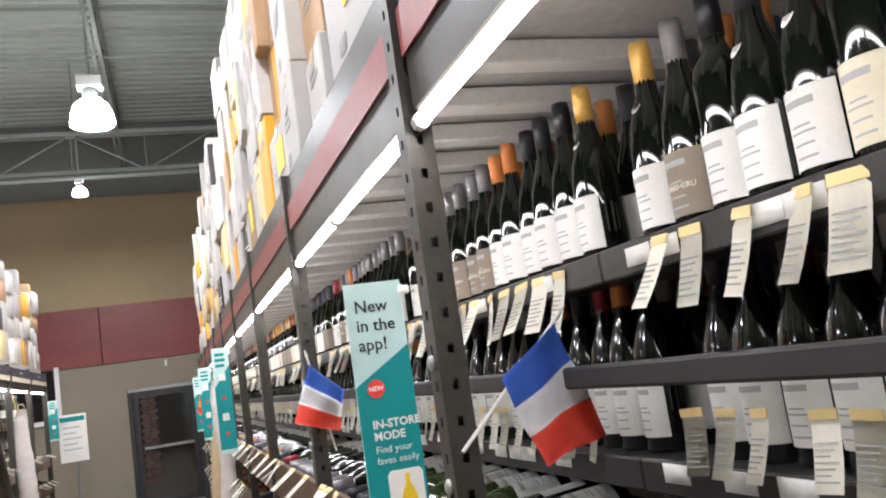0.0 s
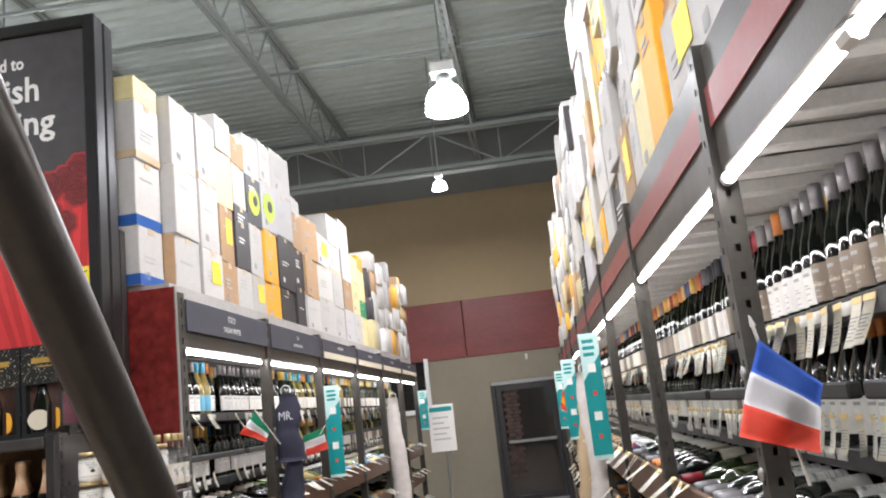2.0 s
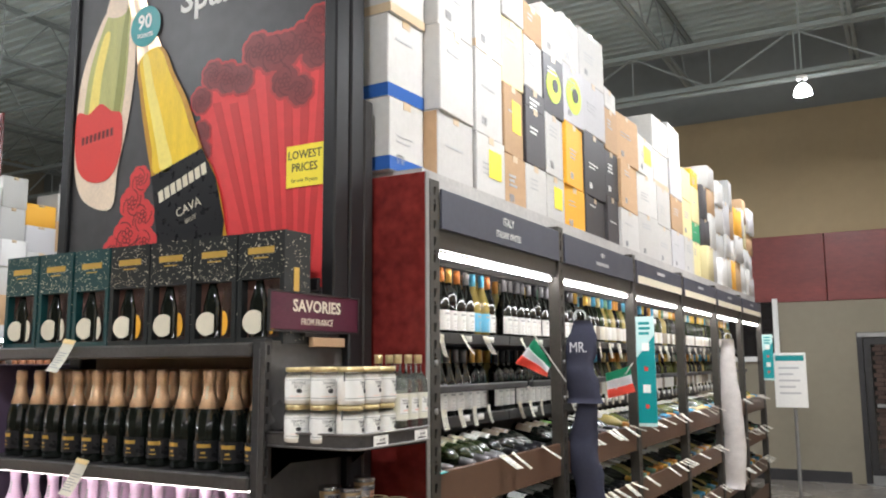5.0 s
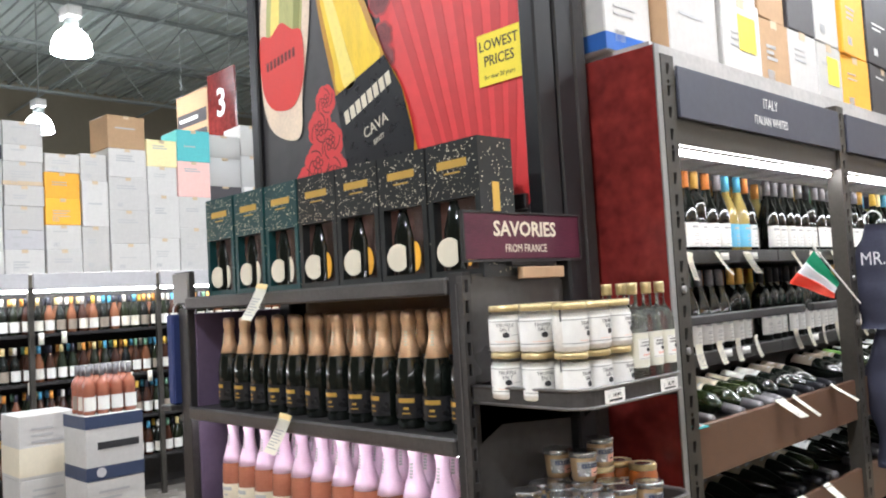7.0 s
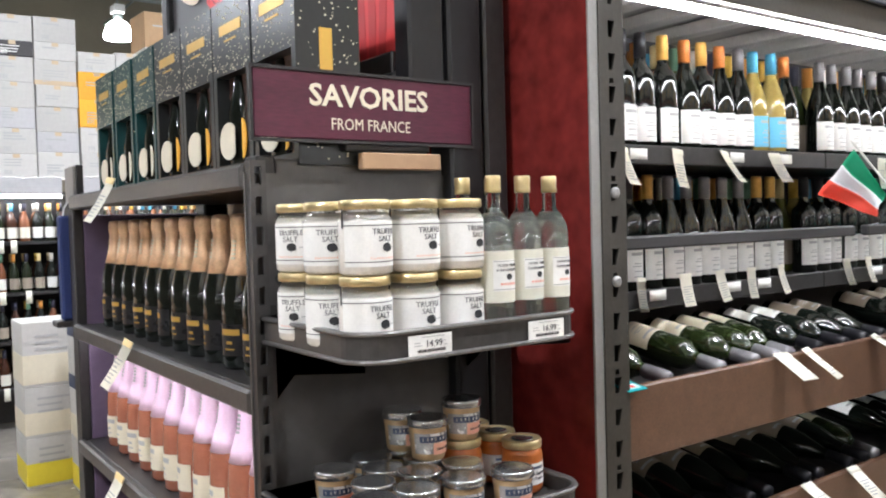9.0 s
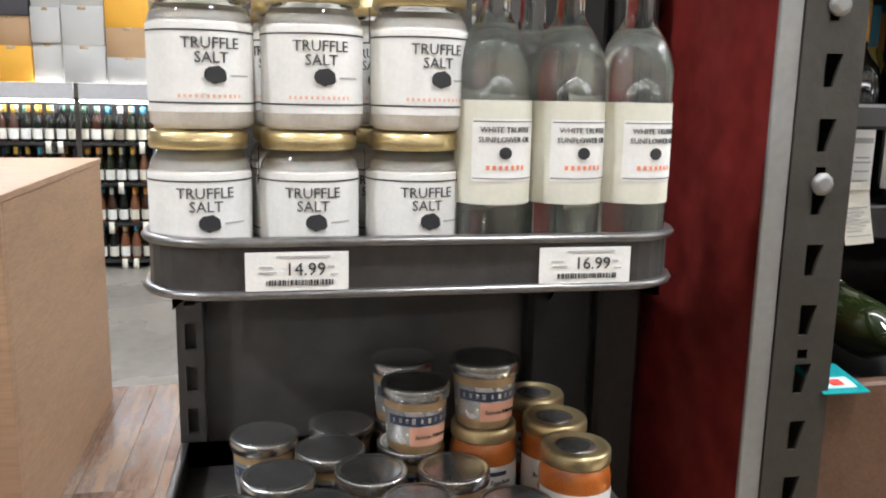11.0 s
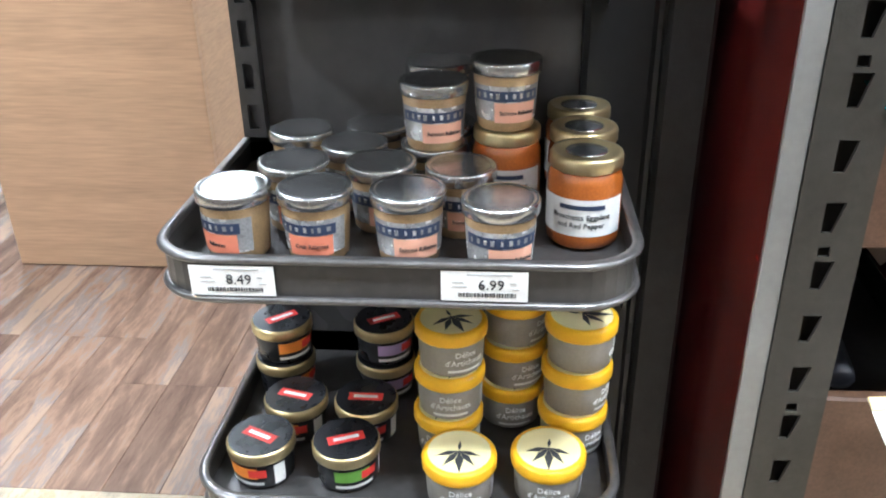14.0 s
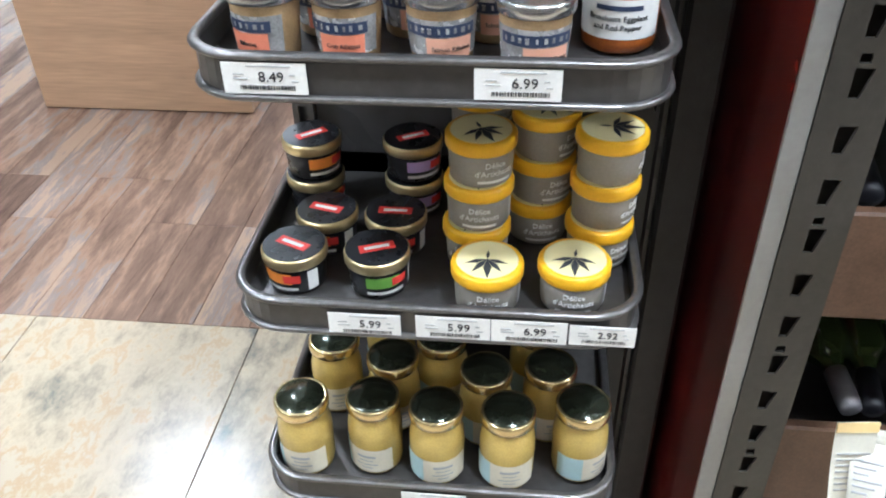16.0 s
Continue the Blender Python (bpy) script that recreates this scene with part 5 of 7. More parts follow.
art("pictured_shine", curved(sliver(NECK, 0.3, 0.5)), "postercream", -0.0084)
FRONT = [((-2.668, 2.83), (-2.54, 2.87)), ((-2.655, 2.7), (-2.46, 2.74)), ((-2.63, 2.58), (-2.395, 2.64)), ((-2.597, 2.45), (-2.345, 2.53)), ((-2.567, 2.342), (-2.3, 2.422)),
         ((-2.545, 2.23), (-2.225, 2.3)), ((-2.523, 2.1), (-2.177, 2.13)), ((-2.5, 1.95), (-2.19, 2.03))]
art("pictured_bottle", curved(sliver(FRONT, 0, 1)), "postergold2", -0.0084)
art("pictured_wine", curved(sliver(FRONT[:5], 0.1, 0.9)), "postergold", -0.0092)
art("pictured_shine", curved(sliver(FRONT[:5], 0.2, 0.42)), "postershine", -0.01)
art("pictured_label", sliver(FRONT[4:], 0, 1), "lidblack", -0.01)
for i in range(8):
    u, v = -2.515 + i * 0.0315, 2.232 + i * 0.0118
    art("pictured_bar", [(u, v), (u + 0.024, v + 0.009), (u + 0.015, v + 0.052), (u - 0.009, v + 0.043)], "cream", -0.0108)
lettering("CAVA", 0.05, "cream", ps, (-2.36, -0.0108, 2.2), roll=-18)
lettering("BRUT", 0.024, "cream", ps, (-2.345, -0.0108, 2.155), roll=-18)
part("badge", lathe(bmesh.new(), [(0.086, 0), (0.086, 0.0008)], 28), "teal", ps, "round teal badge", pose(-2.636, -0.0095, 2.974, 90))
lettering("90", 0.085, "white", ps, (-2.64, -0.0106, 2.992), bold=0.002, squeeze=0.95)
lettering("POINTS", 0.026, "white", ps, (-2.636, -0.0106, 2.935), bold=0.0005)
lettering("Say salud to", 0.083, "white", ps, (-2.178, -0.0012, 3.33), bold=0.0022, squeeze=0.84)
lettering("Spanish", 0.165, "white", ps, (-2.166, -0.0012, 3.198), bold=0.003, squeeze=0.93)
lettering("Sparkling", 0.165, "white", ps, (-2.162, -0.0012, 3.04), bold=0.003, squeeze=0.97)
part("price_flash", box(bmesh.new(), -1.892, -1.728, -0.0062, -0.0052, 2.222, 2.371), "yellow", ps, "yellow price flash")
lettering("LOWEST", 0.042, "ink", ps, (-1.812, -0.0064, 2.335), bold=0.0004, squeeze=0.9)
lettering("PRICES", 0.042, "ink", ps, (-1.812, -0.0064, 2.29), bold=0.0004, squeeze=0.9)
lettering("for over 30 years", 0.019, "ink", ps, (-1.812, -0.0064, 2.245), squeeze=0.85)


# ---- side tower: rounded trays ----
tw = thing("tray_tower", "dark grey metal tower of rounded trays on gondola side", "tray stand", pose(-1.7, 4.18, 0))
TI = tw.matrix_basis.inverted()
SM = strip(0.026, 1.65, 0.05, 0.012, 0.03, "charcoal")
for y in (3.965, 4.372):
    ob = part("slotted_upright", SM, None, tw, "", TI @ pose(-1.683, y, 0.03, 0, 0, 90))
ob = part("backing", box(bmesh.new(), -1.704, -1.6995, 3.948, 4.5, 0.02, 1.66), "panelgrey", tw)
ob.matrix_parent_inverse = TI


def outline(inset, n=7, left=3.968):
    """The tray's plan: straight at the back, rounded at the two front corners."""
    y0, y1, x0, x1, r = left + inset, 4.395 - inset, -1.68, -1.358 - inset, 0.06 - inset
    pts = [(x0, y0)]
    for i in range(n + 1):
        a = radians(-90 + 90 * i / n)
        pts.append((x1 - r + r * math.cos(a), y0 + r + r * math.sin(a)))
    for i in range(n + 1):
        a = radians(90 * i / n)
        pts.append((x1 - r + r * math.cos(a), y1 - r + r * math.sin(a)))
    pts.append((x0, y1))
    return pts


def skin(bm, rings, left, cap_first=False, cap_last=False):
    rows = [[bm.verts.new((x, y, z)) for x, y in outline(i, 7, left)] for i, z in rings]
    n = len(rows[0])
    for a, b in zip(rows, rows[1:]):
        for i in range(n):
            f = bm.faces.new((a[i], a[(i + 1) % n], b[(i + 1) % n], b[i]))
    if cap_first:
        bm.faces.new(rows[0][::-1])
    if cap_last:
        bm.faces.new(rows[-1])
    return bm


TRAY_TOPS = (1.421, 1.131, 0.856, 0.565)
for zt, left in zip(TRAY_TOPS, (3.962, 3.951, 3.95, 3.945)):
    zb = zt - 0.046
    tr = part("tray", skin(bmesh.new(), [(0.01, zb + 0.001), (0.004, zb + 0.002), (0.004, zt - 0.006), (0.007, zt - 0.006), (0.007, zt - 0.031)], left, True, True), "charcoal", tw)
    tr.matrix_parent_inverse = TI
    for z in (zb, zt - 0.007):
        rm = bmesh.new()
        skin(rm, [(0.008, z), (0.0, z + 0.0005), (-0.002, z + 0.0035), (0.0, z + 0.0065), (0.008, z + 0.007), (0.0085, z + 0.0035), (0.008, z)], left)
        for f in rm.faces:
            f.smooth = True
        part("rim", rm, "trayrim", tr, "worn rolled rim")
    for y in (3.985, 4.378):
        bk = bmesh.new()
        f = [bk.verts.new(q) for q in ((-1.68, y, zb), (-1.385, y, zb), (-1.385, y, zb - 0.012), (-1.61, y, zb - 0.045), (-1.68, y, zb - 0.095))]
        bk.faces.new(f)
        bmesh.ops.solidify(bk, geom=bk.faces[:], thickness=0.004)
        part("bracket", bk, "black", tr)


# white price labels with their numbers
def price_label(y0, y1, z, price, seed, x=-1.3605, tilt=0.0):
    w = y1 - y0
    t = thing("price_label", "white shelf price label reading " + price, "price label", pose(x, (y0 + y1) / 2, z, 0, 0, 90) @ Matrix.Rotation(radians(tilt), 4, "Y"), "price labels on the trays")
    h = w * 0.385
    part("card", box(bmesh.new(), -w / 2, w / 2, -0.003, -0.0022, -h, 0.0), "white", t)
    lettering(price, w * 0.18, "ink", t, (w * 0.08, -0.0034, -h * 0.46))
    b = bmesh.new()
    r = random.Random(seed)
    box(b, -w * 0.2, w * 0.32, -0.0036, -0.003, -h * 0.13, -h * 0.09)
    for z2, a, c in ((-0.36, -0.37, -0.24), (-0.5, -0.37, -0.2), (-0.36, 0.3, 0.36), (-0.56, 0.32, 0.4)):
        box(b, w * a, w * c, -0.0036, -0.003, h * z2 - h * 0.04, h * z2)
    part("small_print", b, "greyink", t)
    bc = bmesh.new()
    u = -w * 0.3
    while u < w * 0.36:
        e = r.uniform(0.0004, 0.0016)
        box(bc, u, u + e, -0.0036, -0.003, -h * 0.86, -h * 0.72)
        u += e + r.uniform(0.0005, 0.0014)
    tagged(part("barcode", bc, "ink", t), "printed barcode", "", "", "stuff")


price_label(4.04, 4.115, 1.411, "14.99", 1)
price_label(4.263, 4.338, 1.411, "16.99", 2)
price_label(3.996, 4.072, 1.123, "8.49", 3)
price_label(4.218, 4.293, 1.123, "6.99", 4)
price_label(4.063, 4.141, 0.843, "5.99", 5)
price_label(4.157, 4.236, 0.845, "5.99", 6)
price_label(4.237, 4.316, 0.845, "6.99", 7)
price_label(4.318, 4.386, 0.845, "2.92", 8, -1.3585)
price_label(4.128, 4.21, 0.553, "4.99", 9)


# ---- jars and bottles on the trays ----
def wrapped(name, r, z0, z1, a0, a1, mat, parent, label="", n=12):
    return part(name, lathe(bmesh.new(), [(r, z0), (r, z1)], n, 270 + a0, 270 + a1), mat, parent, label)


FLOOR = [z - 0.031 for z in TRAY_TOPS]
JAR = {}


def repeat(key, m, build):
    if key in JAR:
        return copy_thing(JAR[key], m)
    JAR[key] = build(m)
    return JAR[key]


def salt_jar(m):
    t = thing("salt_jar", "clear glass jar of truffle salt with gold lid and white label", "jar", m, "truffle salt jars")
    R = 0.0385
    part("glass", lathe(bmesh.new(), [(R - 0.0005, 0.0765), (R - 0.0015, 0.081), (R - 0.005, 0.087), (R - 0.007, 0.09), (R - 0.007, 0.096)], 24), "jarglass", t, "clear glass shoulder")
    part("salt", lathe(bmesh.new(), [(R - 0.004, 0.0), (R, 0.004), (R, 0.076), (R - 0.004, 0.08), (R - 0.008, 0.083)], 24), "salt", t, "glossy glass body full of pale salt")
    part("lid", lathe(bmesh.new(), [(R - 0.003, 0.092), (R - 0.0015, 0.094), (R - 0.0015, 0.104), (R - 0.004, 0.106), (0.01, 0.1055)], 24), "gold", t, "gold screw lid")
    lb = wrapped("label", R + 0.0004, 0.012, 0.075, -95, 75, "white", t, "", 18)
    for z in (0.018, 0.069):
        wrapped("label_rule", R + 0.0008, z, z + 0.0012, -95, 75, "ink", lb, "", 18)
    lettering("TRUFFLE", 0.0112, "softink", lb, (0.0, 0, 0.0605), wrap=R + 0.0008)
    lettering("SALT", 0.0112, "softink", lb, (0.0, 0, 0.0505), wrap=R + 0.0008)
    d = bmesh.new()
    r = random.Random(3)
    poly(d, [(0.0085 * r.uniform(0.82, 1.08) * math.cos(radians(a)) + 0.0025, 0.0385 + 0.0068 * r.uniform(0.85, 1.08) * math.sin(radians(a))) for a in range(0, 360, 24)], 0.0004)
    part("truffle_picture", d, "ink", lb, "", pose(0, -R - 0.0012, 0))
    for i in range(12):
        wrapped("maker_bar", R + 0.0008, 0.0225, 0.0248, -36 + i * 6, -33.4 + i * 6, "peach", lb, "", 2)
    wrapped("small_print", R + 0.0008, 0.0375, 0.0388, 20, 46, "greyink", lb)
    wrapped("strap", R + 0.001, 0.066, 0.093, -102, -96, "ink", t, "black tear strip", 3)
    return t


z = FLOOR[0] + 0.001
for lvl in (0, 1):
    zz = z + lvl * 0.1075
    for i, (y, turn) in enumerate(((4.006, 10), (4.089, 2), (4.172, 8))):
        repeat("salt", pose(-1.415, y + (0.003 if lvl else 0), zz, 0, 0, 90 + turn + lvl * 6), salt_jar)
        repeat("salt", pose(-1.503, y - 0.008, zz, 0, 0, 90 + turn - 35), salt_jar)
        repeat("salt", pose(-1.592, y - 0.012, zz, 0, 0, 90 + turn - 60), salt_jar)


def oil_bottle(m):
    t = thing("oil_bottle", "clear bottle of white truffle oil with gold cap and cream label", "bottle", m, "truffle oil bottles")
    R = 0.0305
    part("glass", lathe(bmesh.new(), [(R - 0.002, 0.0), (R, 0.004), (R, 0.158), (R - 0.003, 0.17), (R - 0.009, 0.183), (0.0135, 0.194), (0.0115, 0.2), (0.0108, 0.215), (0.011, 0.228)], 24), "jarglass", t)
    part("oil", lathe(bmesh.new(), [(R - 0.004, 0.005), (R - 0.0025, 0.008), (R - 0.0025, 0.157), (R - 0.006, 0.17), (0.015, 0.186), (0.004, 0.188)], 18), "oil", t, "pale clear oil")
    part("cap", lathe(bmesh.new(), [(0.0125, 0.222), (0.0128, 0.228), (0.0122, 0.233), (0.0128, 0.237), (0.0128, 0.247), (0.0115, 0.249), (0.004, 0.249)], 16), "gold", t, "ribbed gold cap")
    lb = wrapped("label", R + 0.0004, 0.052, 0.132, -85, 85, "palelabel", t, "", 16)
    pl = wrapped("white_panel", R + 0.0008, 0.07, 0.118, -38, 72, "white", lb, "", 12)
    for z2 in (0.072, 0.1155):
        wrapped("label_rule", R + 0.0012, z2, z2 + 0.0007, -36, 70, "ink", pl, "", 10)
    for txt, z2 in (("WHITE TRUFFLE", 0.1095), ("SUNFLOWER OIL", 0.102)):
        q = wrap_mesh(txt, 0.006, R + 0.0012, z2, "softink")
        q.transform(Matrix.Rotation(radians(14), 4, "Z"))
        part("lettering", q, None, lb)
    d = bmesh.new()
    poly(d, [(0.005 * math.cos(radians(a)) + 0.004, 0.092 + 0.0048 * math.sin(radians(a))) for a in range(0, 360, 30)], 0.0004)
    part("truffle_picture", d, "ink", lb, "", pose(0.002, -R - 0.0014, 0))
    for i in range(7):
        wrapped("maker_bar", R + 0.0012, 0.079, 0.0825, -16 + i * 9, -11 + i * 9, "coral", lb, "", 2)
    return t


for i, y in enumerate((4.233, 4.294, 4.352)):
    repeat("oil", pose(-1.4, y, z, 0, 0, 84 + i * 4), oil_bottle)
    if i != 2:
        repeat("oil", pose(-1.463, y - 0.012, z, 0, 0, 80), oil_bottle)


def rillettes(kind):
    def build(m):
        word, mat, tone = {"salmon": ("Salmon Rillettes", "peach", "salmon"), "crab": ("Crab Rillettes", "coral", "crab"), "scallop": ("Rillettes", "coral", "scallop")}[kind]
        t = thing("rillettes_jar", "small glass jar of " + tone + " rillettes with silver lid", "jar", m, "rillettes jars")
        part("glass", lathe(bmesh.new(), [(0.026, 0.0), (0.0285, 0.003), (0.0325, 0.054), (0.033, 0.058)], 22), "pate", t, "glass filled with pale spread")
        part("lid", lathe(bmesh.new(), [(0.0345, 0.056), (0.0355, 0.0572), (0.0355, 0.067), (0.0345, 0.069), (0.0315, 0.069), (0.03, 0.0678), (0.004, 0.0678)], 24), "silver", t, "silver lid")
        part("lid_top", lathe(bmesh.new(), [(0.0295, 0.068), (0.0295, 0.0684)], 20), "lidgrey", t, "dark reflective lid top")
        lb = part("label_band", lathe(bmesh.new(), [(0.0299, 0.012), (0.0324, 0.047)], 18, 185, 355), "foilband", t, "silver printed band")
        rb = random.Random(ord(kind[0]))
        part("navy_band", lathe(bmesh.new(), [(0.0322, 0.032), (0.0327, 0.0425)], 14, 206, 334), "navyink", lb, "navy printed band")
        nb = bmesh.new()
        for i in range(9):
            a = -56 + i * 13 + rb.uniform(-2, 2)
            lathe(nb, [(0.0328, 0.0345 + rb.uniform(0, 0.001)), (0.0331, 0.0395 + rb.uniform(0, 0.001))], 2, 270 + a, 270 + a + rb.uniform(3, 7))
        part("maker_print", nb, "foilband", lb, "silver print")
        part("colour_label", lathe(bmesh.new(), [(0.0307, 0.0105), (0.0321, 0.031)], 14, 248, 328), mat, lb)
        d = words(word, 0.0058)
        for v in d.vertices:
            a = v.co.x / 0.0325 + 0.36
            q = 0.0322 - v.co.y + (v.co.z) * 0.06
            v.co = (q * math.sin(a), -q * math.cos(a), v.co.z + 0.0205)
        d.materials.append(M["ink"])
        part("lettering", d, None, lb)
        return t
    return build


z = FLOOR[1] + 0.001
for kind, x, y, turn, lv in (("scallop", -1.432, 4.019, -42, 0), ("crab", -1.432, 4.096, -20, 0), ("salmon", -1.43, 4.183, 2, 0), ("salmon", -1.412, 4.268, 4, 0),
                             ("scallop", -1.5, 4.06, 0, 0), ("salmon", -1.5, 4.148, 5, 0), ("salmon", -1.492, 4.228, 0, 0),
                             ("crab", -1.6, 4.045, 0, 0), ("salmon", -1.62, 4.128, 0, 0), ("salmon", -1.556, 4.112, 0, 0), ("salmon", -1.56, 4.196, 0, 0), ("salmon", -1.632, 4.2, 0, 0),
                             ("salmon", -1.548, 4.198, 4, 1), ("salmon", -1.625, 4.196, 0, 1)):
    repeat(kind, pose(x, y, z + 0.0697 * lv, 0, 0, 90 + turn), rillettes(kind))


def pepper_jar(m):
    t = thing("pepper_spread_jar", "glass jar of orange pepper spread with gold lid", "jar", m, "pepper spread jars")
    part("glass", lathe(bmesh.new(), [(0.03, 0.0), (0.0345, 0.004), (0.0355, 0.012), (0.0355, 0.064), (0.033, 0.073), (0.03, 0.078)], 22), "pepper", t, "glass filled with orange spread")
    part("lid", lathe(bmesh.new(), [(0.0335, 0.076), (0.0345, 0.0775), (0.0345, 0.088), (0.033, 0.0905), (0.029, 0.0905), (0.0275, 0.089), (0.004, 0.089)], 24), "gold", t, "gold lid")
    part("lid_ring", lathe(bmesh.new(), [(0.02, 0.0892), (0.02, 0.0898), (0.012, 0.0898)], 18), "silver", t)
    lb = wrapped("label", 0.036, 0.016, 0.053, -80, 72, "white", t, "", 14)
    wrapped("maker_bar", 0.0364, 0.043, 0.0475, -34, 36, "navyink", lb)
    for i, s in enumerate(("Bruschetta Eggplant", "and Red Pepper")):
        part("lettering", wrap_mesh(s, 0.0072, 0.0364, 0.0355 - i * 0.0085), None, lb)
    return t


for x, y, lv in ((-1.478, 4.347, 0), (-1.552, 4.35, 0), (-1.627, 4.35, 0), (-1.552, 4.272, 0)):
    repeat("pepper", pose(x, y, z, 0, 0, 82), pepper_jar)
repeat("salmon", pose(-1.548, 4.27, z + 0.0915, 0, 0, 92), rillettes("salmon"))


def pate_jar(col, word):
    def build(m):
        t = thing("pate_jar", "squat pate jar with black lid, gold rim and " + word + " label", "jar", m, "pate jars")
        part("glass", lathe(bmesh.new(), [(0.029, 0.0), (0.0325, 0.003), (0.0345, 0.034), (0.033, 0.038)], 22), "lidblack", t, "dark printed jar")
        part("lid", lathe(bmesh.new(), [(0.036, 0.035), (0.0372, 0.0365), (0.0372, 0.0465), (0.0355, 0.049), (0.03, 0.0485)], 24), "gold", t, "gold rim")
        part("lid_top", lathe(bmesh.new(), [(0.0352, 0.0488), (0.0352, 0.0496)], 24), "lidblack", t, "black lid top")
        part("red_badge", box(bmesh.new(), -0.02, 0.02, -0.008, 0.006, 0.0497, 0.0503, 0.0002), "red", t, "red badge")
        part("badge_bar", box(bmesh.new(), -0.014, 0.014, -0.004, 0.001, 0.0504, 0.0508), "white", t)
        lb = part("colour_label", lathe(bmesh.new(), [(0.0341, 0.016), (0.0352, 0.031)], 12, 235, 300), col, t)
        part("red_tab", lathe(bmesh.new(), [(0.0346, 0.018), (0.0356, 0.029)], 8, 284, 316), "red", t)
        part("print", lathe(bmesh.new(), [(0.0332, 0.007), (0.0338, 0.0115)], 12, 235, 310), "white", t)
        part("barcode_label", lathe(bmesh.new(), [(0.0338, 0.006), (0.0352, 0.032)], 6, 330, 352), "white", t)
        return t
    return build


z = FLOOR[2] + 0.001
for col, word, x, y, turn, lv in (("orange", "orange", -1.435, 4.011, -25, 0), ("leaf", "green", -1.435, 4.105, 22, 0), ("orange", "orange", -1.51, 4.032, -15, 0),
                                  ("lilac", "lilac", -1.51, 4.115, 0, 0), ("orange", "orange", -1.597, 3.998, 50, 0), ("orange", "orange", -1.597, 3.998, 40, 1),
                                  ("lilac", "lilac", -1.6, 4.125, 30, 0), ("lilac", "lilac", -1.6, 4.125, 30, 1)):
    repeat("pate" + col, pose(x, y, z + 0.0515 * lv, 0, 0, 90 + turn), pate_jar(col, word))


def artichoke(m):
    t = thing("artichoke_jar", "round grey jar of artichoke paste with yellow lid", "jar", m, "artichoke paste jars")
    part("glass", lathe(bmesh.new(), [(0.031, 0.0), (0.0345, 0.003), (0.036, 0.038), (0.035, 0.044)], 22), "greylabel", t, "grey printed jar")
    part("lid", lathe(bmesh.new(), [(0.0385, 0.04), (0.0395, 0.042), (0.0395, 0.052), (0.037, 0.0555), (0.032, 0.055)], 24), "lidyellow", t, "yellow lid")
    part("lid_top", lathe(bmesh.new(), [(0.0335, 0.0552), (0.0335, 0.0558)], 22), "boxpale", t, "pale lid top")
    lv = bmesh.new()
    for a, l in ((-92, 0.034), (-58, 0.028), (-128, 0.029), (-22, 0.024), (-165, 0.026), (84, 0.016)):
        ca, sa = math.cos(radians(a)), math.sin(radians(a))
        p = [(0.0, 0.0), (l * 0.45, l * 0.13), (l, 0.0), (l * 0.45, -l * 0.13)]
        lv.faces.new([lv.verts.new((u * ca - v * sa, u * sa + v * ca, 0.0562)) for u, v in p])
    bmesh.ops.solidify(lv, geom=lv.faces[:], thickness=0.0004)
    part("olive_sprig", lv, "ink", t, "dark olive sprig print")
    for i, s in enumerate(("D\u00e9lice", "d'Artichauts")):
        d = words(s, 0.0095)
        for v in d.vertices:
            a = v.co.x / 0.0362
            q = 0.0362 - v.co.y
            v.co = (q * math.sin(a), -q * math.cos(a), v.co.z + 0.0285 - i * 0.0095)
        d.materials.append(M["white"])
        part("lettering", d, None, t)
    part("print", lathe(bmesh.new(), [(0.0352, 0.007), (0.0356, 0.0105)], 12, 238, 302), "white", t)
    part("side_print", lathe(bmesh.new(), [(0.0355, 0.008), (0.0364, 0.034)], 8, 335, 380), "boxgrey", t)
    return t


for x, y, turn, levels in ((-1.413, 4.229, 5, 1), (-1.423, 4.322, 0, 1), (-1.494, 4.212, -20, 3), (-1.508, 4.352, 40, 3), (-1.555, 4.282, 10, 3), (-1.6, 4.205, 0, 4)):
    for lv in range(levels):
        repeat("artichoke", pose(x, y + 0.002 * lv, z + 0.0568 * lv, 0, 0, 90 + turn + 25 * lv), artichoke)


def mustard_jar(m):
    t = thing("mustard_jar", "glass jar of yellow mustard with dark gold-rimmed lid", "jar", m, "mustard jars")
    part("glass", lathe(bmesh.new(), [(0.029, 0.0), (0.0325, 0.003), (0.0345, 0.014), (0.035, 0.045), (0.0355, 0.062), (0.0345, 0.076), (0.0315, 0.088), (0.0295, 0.095), (0.0295, 0.106)], 24), "mustard", t, "glass filled with mustard")
    part("lid", lathe(bmesh.new(), [(0.0335, 0.1), (0.0347, 0.102), (0.0347, 0.113), (0.0335, 0.1155), (0.0315, 0.1165), (0.0305, 0.1155), (0.026, 0.1155)], 28), "lidgold", t, "gold rim")
    part("lid_top", lathe(bmesh.new(), [(0.0303, 0.1158), (0.03, 0.1163), (0.004, 0.1163)], 28), "lidgreen", t, "dark green-black lid top")
    lb = part("label", lathe(bmesh.new(), [(0.0356, 0.01), (0.0359, 0.05)], 16, 222, 345), "cream", t)
    part("blue_panel", lathe(bmesh.new(), [(0.036, 0.01), (0.0363, 0.05)], 8, 190, 246), "paleblue", lb, "pale blue panel")
    pr = bmesh.new()
    for i, (w, zz) in enumerate(((40, 0.036), (30, 0.03), (46, 0.023), (24, 0.017))):
        lathe(pr, [(0.0362, zz), (0.0363, zz + (0.004 if i == 0 else 0.0018))], 8, 288 - w / 2, 288 + w / 2)
    part("print", pr, "greyink", lb)
    return t


